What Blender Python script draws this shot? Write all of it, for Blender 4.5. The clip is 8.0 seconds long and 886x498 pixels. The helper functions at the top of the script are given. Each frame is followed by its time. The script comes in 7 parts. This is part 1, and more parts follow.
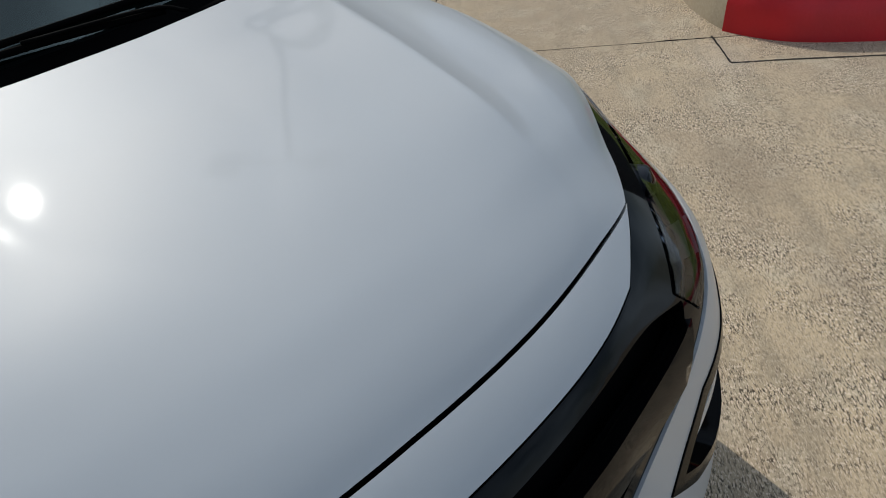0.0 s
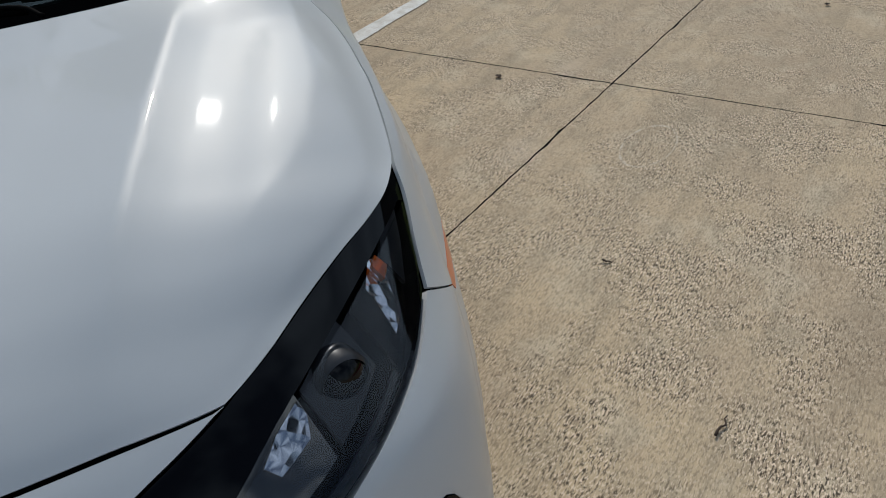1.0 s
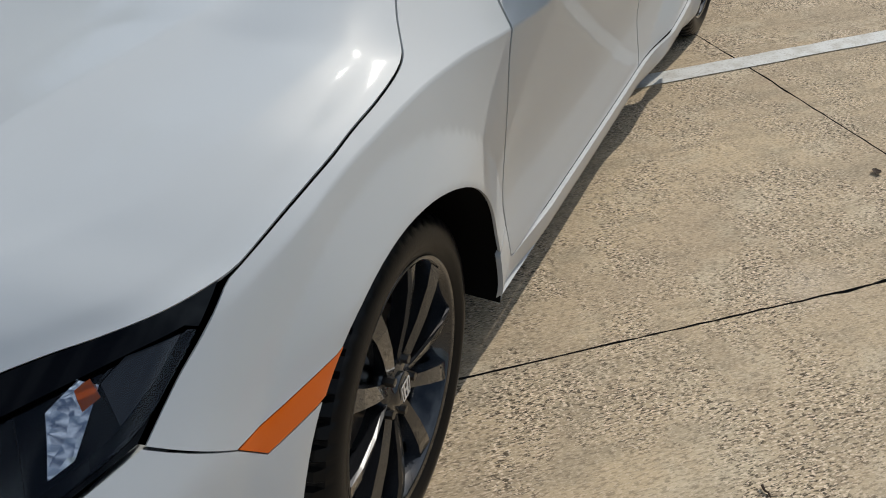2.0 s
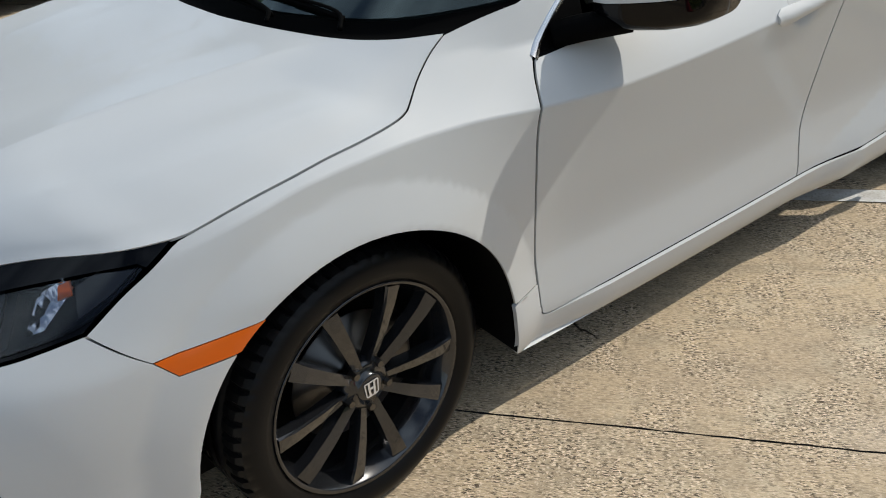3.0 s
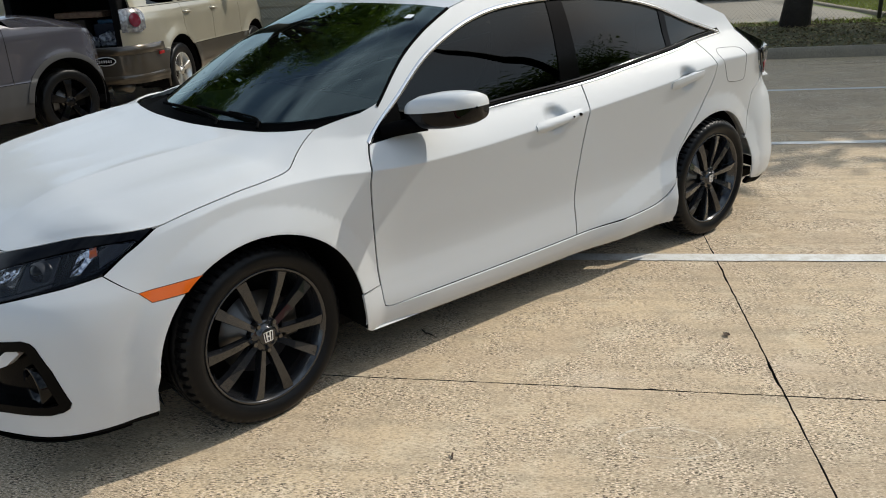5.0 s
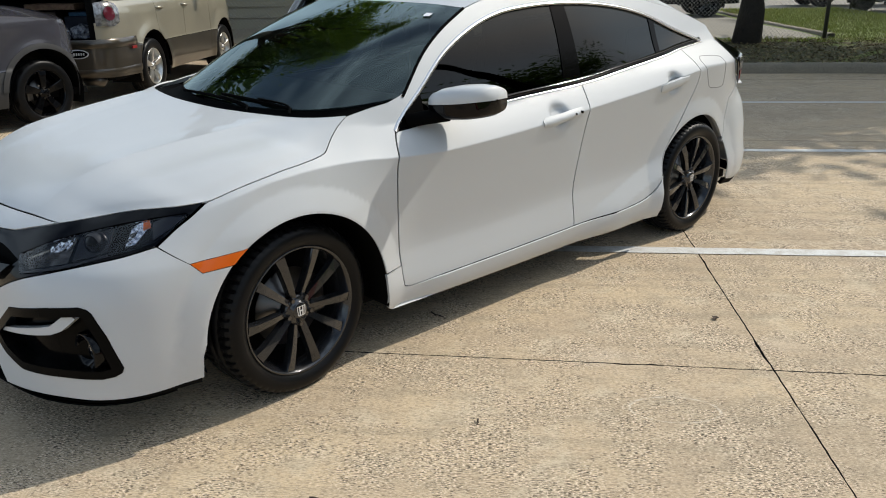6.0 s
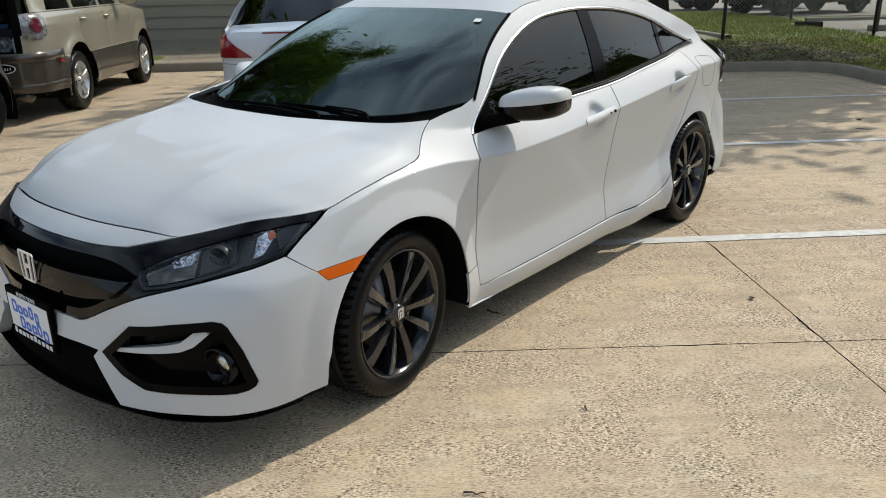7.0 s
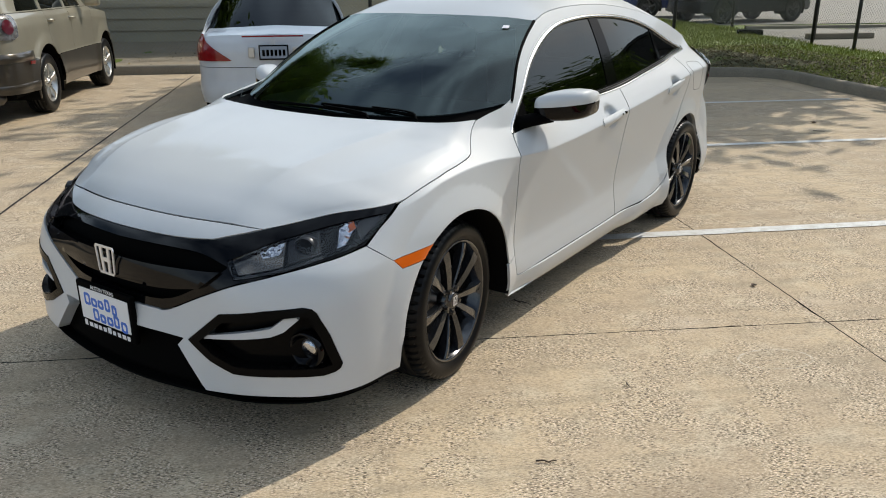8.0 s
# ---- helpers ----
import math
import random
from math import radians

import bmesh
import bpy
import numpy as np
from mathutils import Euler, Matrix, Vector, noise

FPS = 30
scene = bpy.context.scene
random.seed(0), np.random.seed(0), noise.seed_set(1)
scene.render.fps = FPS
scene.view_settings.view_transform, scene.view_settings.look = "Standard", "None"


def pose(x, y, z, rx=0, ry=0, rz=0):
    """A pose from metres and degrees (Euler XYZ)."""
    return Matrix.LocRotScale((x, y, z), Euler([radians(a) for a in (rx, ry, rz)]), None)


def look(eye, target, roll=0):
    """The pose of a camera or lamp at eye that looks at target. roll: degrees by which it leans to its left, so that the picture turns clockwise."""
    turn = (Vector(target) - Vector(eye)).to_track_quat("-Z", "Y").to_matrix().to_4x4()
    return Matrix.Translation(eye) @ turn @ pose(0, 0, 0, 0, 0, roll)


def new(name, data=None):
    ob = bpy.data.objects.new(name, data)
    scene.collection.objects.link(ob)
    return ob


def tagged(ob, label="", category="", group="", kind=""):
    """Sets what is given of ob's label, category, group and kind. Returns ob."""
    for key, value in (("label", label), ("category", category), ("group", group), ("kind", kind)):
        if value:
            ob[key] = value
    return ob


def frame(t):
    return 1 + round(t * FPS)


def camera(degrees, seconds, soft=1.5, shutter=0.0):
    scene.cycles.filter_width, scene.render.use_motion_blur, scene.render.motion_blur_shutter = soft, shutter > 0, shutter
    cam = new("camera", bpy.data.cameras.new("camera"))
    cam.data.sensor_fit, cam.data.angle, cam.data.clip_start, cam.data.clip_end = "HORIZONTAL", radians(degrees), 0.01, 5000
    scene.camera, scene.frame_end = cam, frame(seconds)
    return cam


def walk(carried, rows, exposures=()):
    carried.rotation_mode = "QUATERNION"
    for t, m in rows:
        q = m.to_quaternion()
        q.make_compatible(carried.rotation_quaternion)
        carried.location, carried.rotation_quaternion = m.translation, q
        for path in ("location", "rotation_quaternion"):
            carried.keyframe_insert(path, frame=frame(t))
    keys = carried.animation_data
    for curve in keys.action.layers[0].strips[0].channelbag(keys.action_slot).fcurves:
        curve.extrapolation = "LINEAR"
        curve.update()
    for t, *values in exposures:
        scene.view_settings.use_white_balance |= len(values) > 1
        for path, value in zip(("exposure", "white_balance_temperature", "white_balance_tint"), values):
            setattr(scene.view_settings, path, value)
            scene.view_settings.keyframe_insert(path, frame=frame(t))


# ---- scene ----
import collections
from mathutils.geometry import delaunay_2d_cdt
cam = camera(59.0, 8.0, soft=1.0)
PATH = [
    (0, (1.242, -0.349, 1.422), (0.033, 0.742, 0.261), -6.4),
    (0.2, (1.314, -0.135, 1.432), (0.026, 0.86, 0.269), -6.3),
    (0.5, (1.406, 0.2, 1.419), (-0.031, 0.989, 0.273), -6.8),
    (0.8, (1.411, 0.49, 1.408), (-0.137, 1.018, 0.258), -6.3),
    (1, (1.356, 0.681, 1.378), (-0.238, 1.014, 0.217), -6.3),
    (1.5, (1.134, 1.132, 1.363), (-0.465, 0.906, 0.183), -5.2),
    (2, (0.834, 1.422, 1.353), (-0.583, 0.646, 0.174), -4.3),
    (2.2, (0.724, 1.5, 1.34), (-0.582, 0.543, 0.165), -3.8),
    (3.3, (0.606, 2.264, 1.447), (-0.364, 0.794, 0.499), -4.5),
    (3.5, (0.683, 2.426, 1.468), (-0.329, 0.948, 0.577), -4.5),
    (4, (0.772, 2.781, 1.499), (-0.284, 1.28, 0.703), -5.3),
    (4.5, (0.88, 3.036, 1.527), (-0.239, 1.543, 0.807), -4.7),
    (4.7, (0.97, 3.119, 1.529), (-0.169, 1.633, 0.826), -3.9),
    (5.8, (1.248, 3.242, 1.494), (0.019, 1.815, 0.822), -1.1),
    (6, (1.398, 3.173, 1.506), (0.128, 1.785, 0.828), -0.8),
    (6.5, (1.724, 2.968, 1.52), (0.347, 1.681, 0.852), -1.0),
    (7, (1.971, 2.683, 1.514), (0.51, 1.491, 0.849), -1.1),
    (7.5, (2.284, 2.503, 1.532), (0.761, 1.39, 0.867), -0.8),
    (8, (2.392, 2.463, 1.536), (0.838, 1.389, 0.88), -0.3),
]

walk(cam, [(t, look(eye, target, roll)) for t, eye, target, roll in PATH],
     exposures=[(0.0, -0.68, 6520, 8), (0.5, -0.76, 6520, 8), (1.0, -0.76, 6470, 8), (1.5, -0.64, 6620, 8), (2.0, -0.50, 6660, 8), (3.4, -0.12, 6760, 8), (4.5, -0.05, 6760, 8), (8.0, -0.06, 6780, 8)])

# ---- light ----
SUN_AZ, SUN_EL = 167.0, 42.0
world = bpy.data.worlds.new("sky")
scene.world = world
world.use_nodes = True
wn = world.node_tree
wn.nodes.clear()
w_out = wn.nodes.new("ShaderNodeOutputWorld")
w_bg = wn.nodes.new("ShaderNodeBackground")
w_sky = wn.nodes.new("ShaderNodeTexSky")
w_sky.sky_type, w_sky.sun_disc = "NISHITA", False
w_sky.sun_elevation, w_sky.sun_rotation = radians(SUN_EL), radians(90 - SUN_AZ)
w_sky.dust_density, w_sky.air_density = 2.0, 1.0
w_bg.inputs[1].default_value = 0.113
# broken cloud over the whole sky
w_co = wn.nodes.new("ShaderNodeTexCoord")
w_map = wn.nodes.new("ShaderNodeMapping")
w_map.inputs["Scale"].default_value = (1.4, 1.4, 1.9)
w_ns = wn.nodes.new("ShaderNodeTexNoise")
w_ns.inputs["Scale"].default_value, w_ns.inputs["Detail"].default_value, w_ns.inputs["Roughness"].default_value = 2.0, 3.5, 0.5
w_rmp = wn.nodes.new("ShaderNodeValToRGB")
w_rmp.color_ramp.elements[0].position, w_rmp.color_ramp.elements[1].position = 0.38, 0.69
w_mix = wn.nodes.new("ShaderNodeMixRGB")
w_mix.inputs[2].default_value = (9.4, 11.5, 14.2, 1)
w_fac = wn.nodes.new("ShaderNodeMath")
w_fac.operation = "MULTIPLY"
w_fac.inputs[1].default_value = 0.85
wn.links.new(w_co.outputs["Generated"], w_map.inputs[0])
wn.links.new(w_map.outputs[0], w_ns.inputs["Vector"])
wn.links.new(w_ns.outputs[0], w_rmp.inputs[0])
wn.links.new(w_rmp.outputs[0], w_fac.inputs[0])
wn.links.new(w_fac.outputs[0], w_mix.inputs[0])
wn.links.new(w_sky.outputs[0], w_mix.inputs[1])
wn.links.new(w_mix.outputs[0], w_bg.inputs[0])
wn.links.new(w_bg.outputs[0], w_out.inputs[0])
sun = new("sun", bpy.data.lights.new("sun", "SUN"))
sun.data.energy, sun.data.angle, sun.data.color = 3.36, radians(0.55), (1.0, 0.965, 0.905)
sun_dir = Vector((math.cos(radians(SUN_EL)) * math.cos(radians(SUN_AZ)), math.cos(radians(SUN_EL)) * math.sin(radians(SUN_AZ)), math.sin(radians(SUN_EL))))
sun.matrix_world = look(sun_dir * 60, (0, 0, 0))


# ---- materials ----
LOT = radians(42.5)


def material(name, base, rough=0.5, metal=0.0, coat=0.0, spec=0.5):
    m = bpy.data.materials.new(name)
    m.use_nodes = True
    b = m.node_tree.nodes["Principled BSDF"]
    b.inputs["Base Color"].default_value = (*base, 1)
    b.inputs["Roughness"].default_value, b.inputs["Metallic"].default_value = rough, metal
    b.inputs["Coat Weight"].default_value, b.inputs["Coat Roughness"].default_value = coat, 0.04
    b.inputs["Specular IOR Level"].default_value = spec
    return m


def vary(m, scale, amount, tint=None, detail=5.0, stretch=(1, 1, 1), low=0.35, high=0.65, rough=0.0):
    """Blend the base colour towards tint (or its darker self) with noise of that scale, in metres of the object."""
    nt = m.node_tree
    b = nt.nodes["Principled BSDF"]
    co = nt.nodes.new("ShaderNodeTexCoord")
    mp = nt.nodes.new("ShaderNodeMapping")
    mp.inputs["Scale"].default_value = stretch
    ns = nt.nodes.new("ShaderNodeTexNoise")
    ns.inputs["Scale"].default_value, ns.inputs["Detail"].default_value = scale, detail
    rp = nt.nodes.new("ShaderNodeMapRange")
    rp.inputs["From Min"].default_value, rp.inputs["From Max"].default_value = low, high
    rp.inputs["To Max"].default_value = amount
    mix = nt.nodes.new("ShaderNodeMixRGB")
    src = b.inputs["Base Color"]
    if src.is_linked:
        nt.links.new(src.links[0].from_socket, mix.inputs[1])
        base = (0.5, 0.5, 0.5)
    else:
        mix.inputs[1].default_value = src.default_value
        base = src.default_value[:3]
    mix.inputs[2].default_value = (*(tint or [c * 0.5 for c in base]), 1)
    nt.links.new(co.outputs["Object"], mp.inputs[0])
    nt.links.new(mp.outputs[0], ns.inputs["Vector"])
    nt.links.new(ns.outputs[0], rp.inputs["Value"])
    nt.links.new(rp.outputs[0], mix.inputs[0])
    nt.links.new(mix.outputs[0], src)
    if rough:
        ad = nt.nodes.new("ShaderNodeMath")
        ad.operation = "MULTIPLY_ADD"
        ad.inputs[1].default_value, ad.inputs[2].default_value = rough, b.inputs["Roughness"].default_value
        nt.links.new(ns.outputs[0], ad.inputs[0])
        nt.links.new(ad.outputs[0], b.inputs["Roughness"])
    return m


def bump(m, scale, strength, distance=0.01, detail=4.0, kind="noise"):
    nt = m.node_tree
    b = nt.nodes["Principled BSDF"]
    co = nt.nodes.new("ShaderNodeTexCoord")
    if kind == "noise":
        ns = nt.nodes.new("ShaderNodeTexNoise")
        ns.inputs["Detail"].default_value = detail
    else:
        ns = nt.nodes.new("ShaderNodeTexVoronoi")
    ns.inputs["Scale"].default_value = scale
    bp = nt.nodes.new("ShaderNodeBump")
    bp.inputs["Strength"].default_value, bp.inputs["Distance"].default_value = strength, distance
    nt.links.new(co.outputs["Object"], ns.inputs["Vector"])
    nt.links.new(ns.outputs[0], bp.inputs["Height"])
    if b.inputs["Normal"].is_linked:
        nt.links.new(b.inputs["Normal"].links[0].from_socket, bp.inputs["Normal"])
    nt.links.new(bp.outputs[0], b.inputs["Normal"])
    return m


def glass(name, tint, gloss=(1, 1, 1), ior=1.5):
    """A thin pane: tinted clear, with a mirror sheen that grows at grazing angles."""
    m = bpy.data.materials.new(name)
    m.use_nodes = True
    nt = m.node_tree
    nt.nodes.clear()
    out = nt.nodes.new("ShaderNodeOutputMaterial")
    mix = nt.nodes.new("ShaderNodeMixShader")
    tr = nt.nodes.new("ShaderNodeBsdfTransparent")
    gl = nt.nodes.new("ShaderNodeBsdfGlossy")
    fr = nt.nodes.new("ShaderNodeFresnel")
    fr.inputs[0].default_value = ior
    gl.inputs["Roughness"].default_value = 0.0
    gl.inputs["Color"].default_value = (*gloss, 1)
    tr.inputs[0].default_value = (*tint, 1)
    nt.links.new(fr.outputs[0], mix.inputs[0])
    nt.links.new(tr.outputs[0], mix.inputs[1])
    nt.links.new(gl.outputs[0], mix.inputs[2])
    nt.links.new(mix.outputs[0], out.inputs[0])
    return m


M_PAINT = vary(material("pearl_white_paint", (0.545, 0.557, 0.562), 0.46, 0.0, 0.52, 0.34), 3.0, 0.10, (0.51, 0.52, 0.525), rough=0.05)
M_PAINT.node_tree.nodes["Principled BSDF"].inputs["Coat Roughness"].default_value = 0.04
M_BLACK = material("gloss_black_plastic", (0.002, 0.002, 0.0025), 0.05, 0.0, 0.0, 0.22)
M_MATT = bump(material("matt_black_plastic", (0.003, 0.003, 0.003), 0.6, 0.0, 0.0, 0.01), 400, 0.15, 0.001)
M_SATIN = material("satin_black_plastic", (0.003, 0.003, 0.003), 0.12, 0.0, 0.0, 0.06)
# near-black: the shade inside cavities is put into this colour
M_DARK = material("cavity_shade_black", (0.003, 0.003, 0.003), 0.8, 0.0, 0.0, 0.1)
M_RUBBER = vary(bump(material("tyre_rubber", (0.0045, 0.0046, 0.005), 0.34, 0.0, 0.0, 0.16), 250, 0.2, 0.001), 8.0, 0.5, (0.008, 0.008, 0.0084))
M_RIM = vary(material("dark_grey_alloy", (0.020, 0.021, 0.024), 0.22, 0.4, 0.9), 20.0, 0.3)
M_CHROME = material("chrome", (0.66, 0.66, 0.67), 0.22, 1.0)
M_BADGE = material("badge_chrome", (0.74, 0.74, 0.75), 0.30, 0.55)
M_STEEL = material("brake_steel", (0.13, 0.125, 0.12), 0.35, 1.0)
M_AMBER = material("amber_plastic", (0.74, 0.125, 0.002), 0.3, 0.0, 0.4)
M_RED = material("red_lamp_plastic", (0.24, 0.006, 0.008), 0.15, 0.0, 0.4)
M_LENSGREY = material("smoked_lens", (0.05, 0.055, 0.06), 0.08, 0.2, 0.8)
M_WHITE = material("white_paint", (0.8, 0.8, 0.8), 0.4)
M_BLUE = material("blue_print", (0.05, 0.16, 0.6), 0.5)
M_WSCREEN = glass("windscreen_glass", (0.30, 0.42, 0.36), (0.86, 1.0, 0.96), 1.82)
M_TINT = glass("tinted_glass", (0.03, 0.034, 0.038), (0.95, 1.0, 1.0), 1.36)
M_CLEAR = glass("clear_lens", (0.78, 0.78, 0.80))
M_LINER = material("interior_dark", (0.02, 0.02, 0.022), 0.7)
M_SEAT = vary(material("grey_cloth", (0.03, 0.03, 0.032), 0.85), 60, 0.4)

def broomed(m, layers, turn, patches=()):
    """Lay streaky noise over the base colour, drawn out along the brush marks: (scale, stretch, low, high, amount, colour)."""
    nt = m.node_tree
    bs = nt.nodes["Principled BSDF"]
    co = nt.nodes.new("ShaderNodeTexCoord")
    rot = nt.nodes.new("ShaderNodeMapping")
    rot.inputs["Rotation"].default_value = (0, 0, -turn)
    nt.links.new(co.outputs["Object"], rot.inputs[0])
    last = None
    for scale, stretch, low, high, amount, colour, detail in layers:
        mp = nt.nodes.new("ShaderNodeMapping")
        mp.inputs["Scale"].default_value = (1.0, stretch, 1.0)
        ns = nt.nodes.new("ShaderNodeTexNoise")
        ns.inputs["Scale"].default_value, ns.inputs["Detail"].default_value, ns.inputs["Roughness"].default_value = scale, detail, 0.62
        rp = nt.nodes.new("ShaderNodeMapRange")
        rp.inputs["From Min"].default_value, rp.inputs["From Max"].default_value, rp.inputs["To Max"].default_value = low, high, amount
        mix = nt.nodes.new("ShaderNodeMixRGB")
        mix.inputs[2].default_value = (*colour, 1)
        nt.links.new(rot.outputs[0], mp.inputs[0])
        nt.links.new(mp.outputs[0], ns.inputs["Vector"])
        nt.links.new(ns.outputs[0], rp.inputs["Value"])
        if scale > 40.0:
            # worn smooth in places, open-grained in others
            big = nt.nodes.new("ShaderNodeTexNoise")
            big.inputs["Scale"].default_value, big.inputs["Detail"].default_value = 3.4, 8.0
            big.inputs["Roughness"].default_value = 0.66
            bm_ = nt.nodes.new("ShaderNodeMapRange")
            bm_.inputs["From Min"].default_value, bm_.inputs["From Max"].default_value = 0.44, 0.60
            bm_.inputs["To Min"].default_value, bm_.inputs["To Max"].default_value = 0.36, 1.2
            mu = nt.nodes.new("ShaderNodeMath")
            mu.operation, mu.use_clamp = "MULTIPLY", True
            nt.links.new(rot.outputs[0], big.inputs["Vector"])
            nt.links.new(big.outputs[0], bm_.inputs["Value"])
            worn = nt.nodes.new("ShaderNodeMath")
            worn.operation = "MULTIPLY"
            worn.inputs[1].default_value = 0.36
            nt.links.new(bm_.outputs[0], worn.inputs[0])
            nt.links.new(rp.outputs[0], mu.inputs[0])
            nt.links.new(bm_.outputs[0], mu.inputs[1])
            nt.links.new(mu.outputs[0], mix.inputs[0])
        else:
            nt.links.new(rp.outputs[0], mix.inputs[0])
        if last is None:
            mix.inputs[1].default_value = bs.inputs["Base Color"].default_value
        else:
            nt.links.new(last.outputs[0], mix.inputs[1])
        last = mix
        if scale == 200.0:
            bp = nt.nodes.new("ShaderNodeBump")
            bp.inputs["Strength"].default_value, bp.inputs["Distance"].default_value = 0.3, 0.0018
            nt.links.new(ns.outputs[0], bp.inputs["Height"])
            nt.links.new(bp.outputs[0], bs.inputs["Normal"])
            nt.links.new(worn.outputs[0], bp.inputs["Strength"])
    for (px, py, rad, colour, amount, ring) in patches:
        mp = nt.nodes.new("ShaderNodeMapping")
        mp.vector_type = "TEXTURE"
        mp.inputs["Location"].default_value = (px, py, 0)
        mp.inputs["Rotation"].default_value = (0, 0, turn)
        mp.inputs["Scale"].default_value = (rad * 0.55, rad, rad)
        gr = nt.nodes.new("ShaderNodeTexGradient")
        gr.gradient_type = "SPHERICAL"
        ns = nt.nodes.new("ShaderNodeTexNoise")
        ns.inputs["Scale"].default_value, ns.inputs["Detail"].default_value = 16.0, 10.0
        ns.inputs["Roughness"].default_value = 0.72
        mul = nt.nodes.new("ShaderNodeMath")
        mul.operation = "MULTIPLY"
        rp = nt.nodes.new("ShaderNodeMapRange")
        rp.inputs["From Min"].default_value, rp.inputs["From Max"].default_value, rp.inputs["To Max"].default_value = (0.40, 0.66, amount) if ring else (0.18, 0.50, amount)
        mix = nt.nodes.new("ShaderNodeMixRGB")
        mix.inputs[2].default_value = (*colour, 1)
        nt.links.new(co.outputs["Object"], mp.inputs[0])
        nt.links.new(mp.outputs[0], gr.inputs[0])
        nt.links.new(co.outputs["Object"], ns.inputs["Vector"])
        if ring:
            band = nt.nodes.new("ShaderNodeValToRGB")
            band.color_ramp.elements[0].color, band.color_ramp.elements[1].color = (0, 0, 0, 1), (0, 0, 0, 1)
            band.color_ramp.elements[0].position, band.color_ramp.elements[1].position = 0.04, 0.40
            mid = band.color_ramp.elements.new(0.20)
            mid.color = (1, 1, 1, 1)
            nt.links.new(gr.outputs["Fac"], band.inputs[0])
            nt.links.new(band.outputs[0], mul.inputs[0])
        else:
            nt.links.new(gr.outputs["Fac"], mul.inputs[0])
        nt.links.new(ns.outputs[0], mul.inputs[1])
        nt.links.new(mul.outputs[0], rp.inputs["Value"])
        nt.links.new(rp.outputs[0], mix.inputs[0])
        nt.links.new(last.outputs[0], mix.inputs[1])
        last = mix
    nt.links.new(last.outputs[0], bs.inputs["Base Color"])
    return m


M_CONC = broomed(material("concrete", (0.59, 0.452, 0.288), 0.88, 0.0, 0.0, 0.3), (
    (0.40, 1.0, 0.40, 0.60, 0.60, (0.41, 0.315, 0.225), 6.0),
    (1.5, 0.7, 0.44, 0.62, 0.55, (0.38, 0.29, 0.205), 7.0),
    (4.5, 0.8, 0.52, 0.66, 0.6, (0.64, 0.54, 0.39), 8.0),
    (9.0, 0.6, 0.50, 0.64, 0.45, (0.33, 0.27, 0.19), 7.0),
    (14.0, 0.05, 0.50, 0.64, 0.50, (0.33, 0.265, 0.18), 4.0),
    (75.0, 0.18, 0.50, 0.61, 0.72, (0.28, 0.207, 0.14), 4.0),
    (200.0, 0.24, 0.520, 0.570, 1.0, (0.085, 0.062, 0.040), 2.5),
    (250.0, 0.34, 0.530, 0.595, 0.95, (0.80, 0.655, 0.49), 2.0),
    (60.0, 0.6, 0.68, 0.72, 0.85, (0.09, 0.07, 0.05), 2.0)), LOT,
    # pale scuffs and dull stains
    ((-0.86, 1.925, 0.20, (0.74, 0.66, 0.54), 0.85, 1), (-1.0, 1.50, 0.30, (0.66, 0.55, 0.43), 0.3, 0), (-1.62, 1.95, 0.22, (0.66, 0.54, 0.42), 0.3, 0), (0.3, 1.9, 0.5, (0.28, 0.21, 0.14), 0.4, 0), (-0.25, 2.75, 0.45, (0.64, 0.53, 0.42), 0.3, 0), (0.75, 1.55, 0.35, (0.29, 0.215, 0.15), 0.4, 0), (-3.4, 2.2, 0.6, (0.32, 0.25, 0.18), 0.4, 0)))
# base lowered for stains and for the tree shade on the far kerb
M_KERB = vary(vary(material("kerb_concrete", (0.215, 0.185, 0.138), 0.9), 3.0, 0.7, (0.15, 0.13, 0.10)), 60, 0.5, (0.36, 0.31, 0.235))
bump(M_KERB, 90, 0.5, 0.004)
M_PALEKERB = bump(vary(vary(material("bare_kerb_concrete", (0.44, 0.365, 0.255), 0.9), 5.0, 0.6, (0.30, 0.25, 0.175)), 60, 0.4, (0.50, 0.43, 0.32)), 90, 0.4, 0.003)
M_LINE = vary(vary(material("white_road_paint", (0.66, 0.65, 0.62), 0.7), 14.0, 0.6, (0.42, 0.38, 0.32), detail=8, low=0.45, high=0.7), 120, 0.6, (0.35, 0.31, 0.25), low=0.52, high=0.7)
bump(M_LINE, 120, 0.3, 0.003)
M_REDKERB = vary(bump(material("red_kerb_paint", (0.60, 0.008, 0.016), 0.45), 60, 0.4, 0.004), 5.0, 0.5, (0.42, 0.006, 0.012))
M_GRASS = vary(vary(material("lawn_soil", (0.14, 0.19, 0.02), 0.9), 1.2, 0.5, (0.16, 0.17, 0.03)), 30, 0.6, (0.09, 0.14, 0.014))
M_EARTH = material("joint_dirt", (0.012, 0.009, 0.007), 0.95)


# ---- mesh helpers ----
def mesh_ob(name, verts, faces, mat, parent=None, smooth=True, normals=None, label=""):
    me = bpy.data.meshes.new(name)
    me.from_pydata([tuple(map(float, v)) for v in verts], [], [tuple(map(int, f)) for f in faces])
    me.materials.append(mat)
    me.polygons.foreach_set("use_smooth", [smooth] * len(me.polygons))
    if normals is not None:
        me.normals_split_custom_set_from_vertices([tuple(map(float, n)) for n in normals])
    ob = new(name, me)
    ob.parent = parent
    if label:
        ob["label"] = label
    return ob


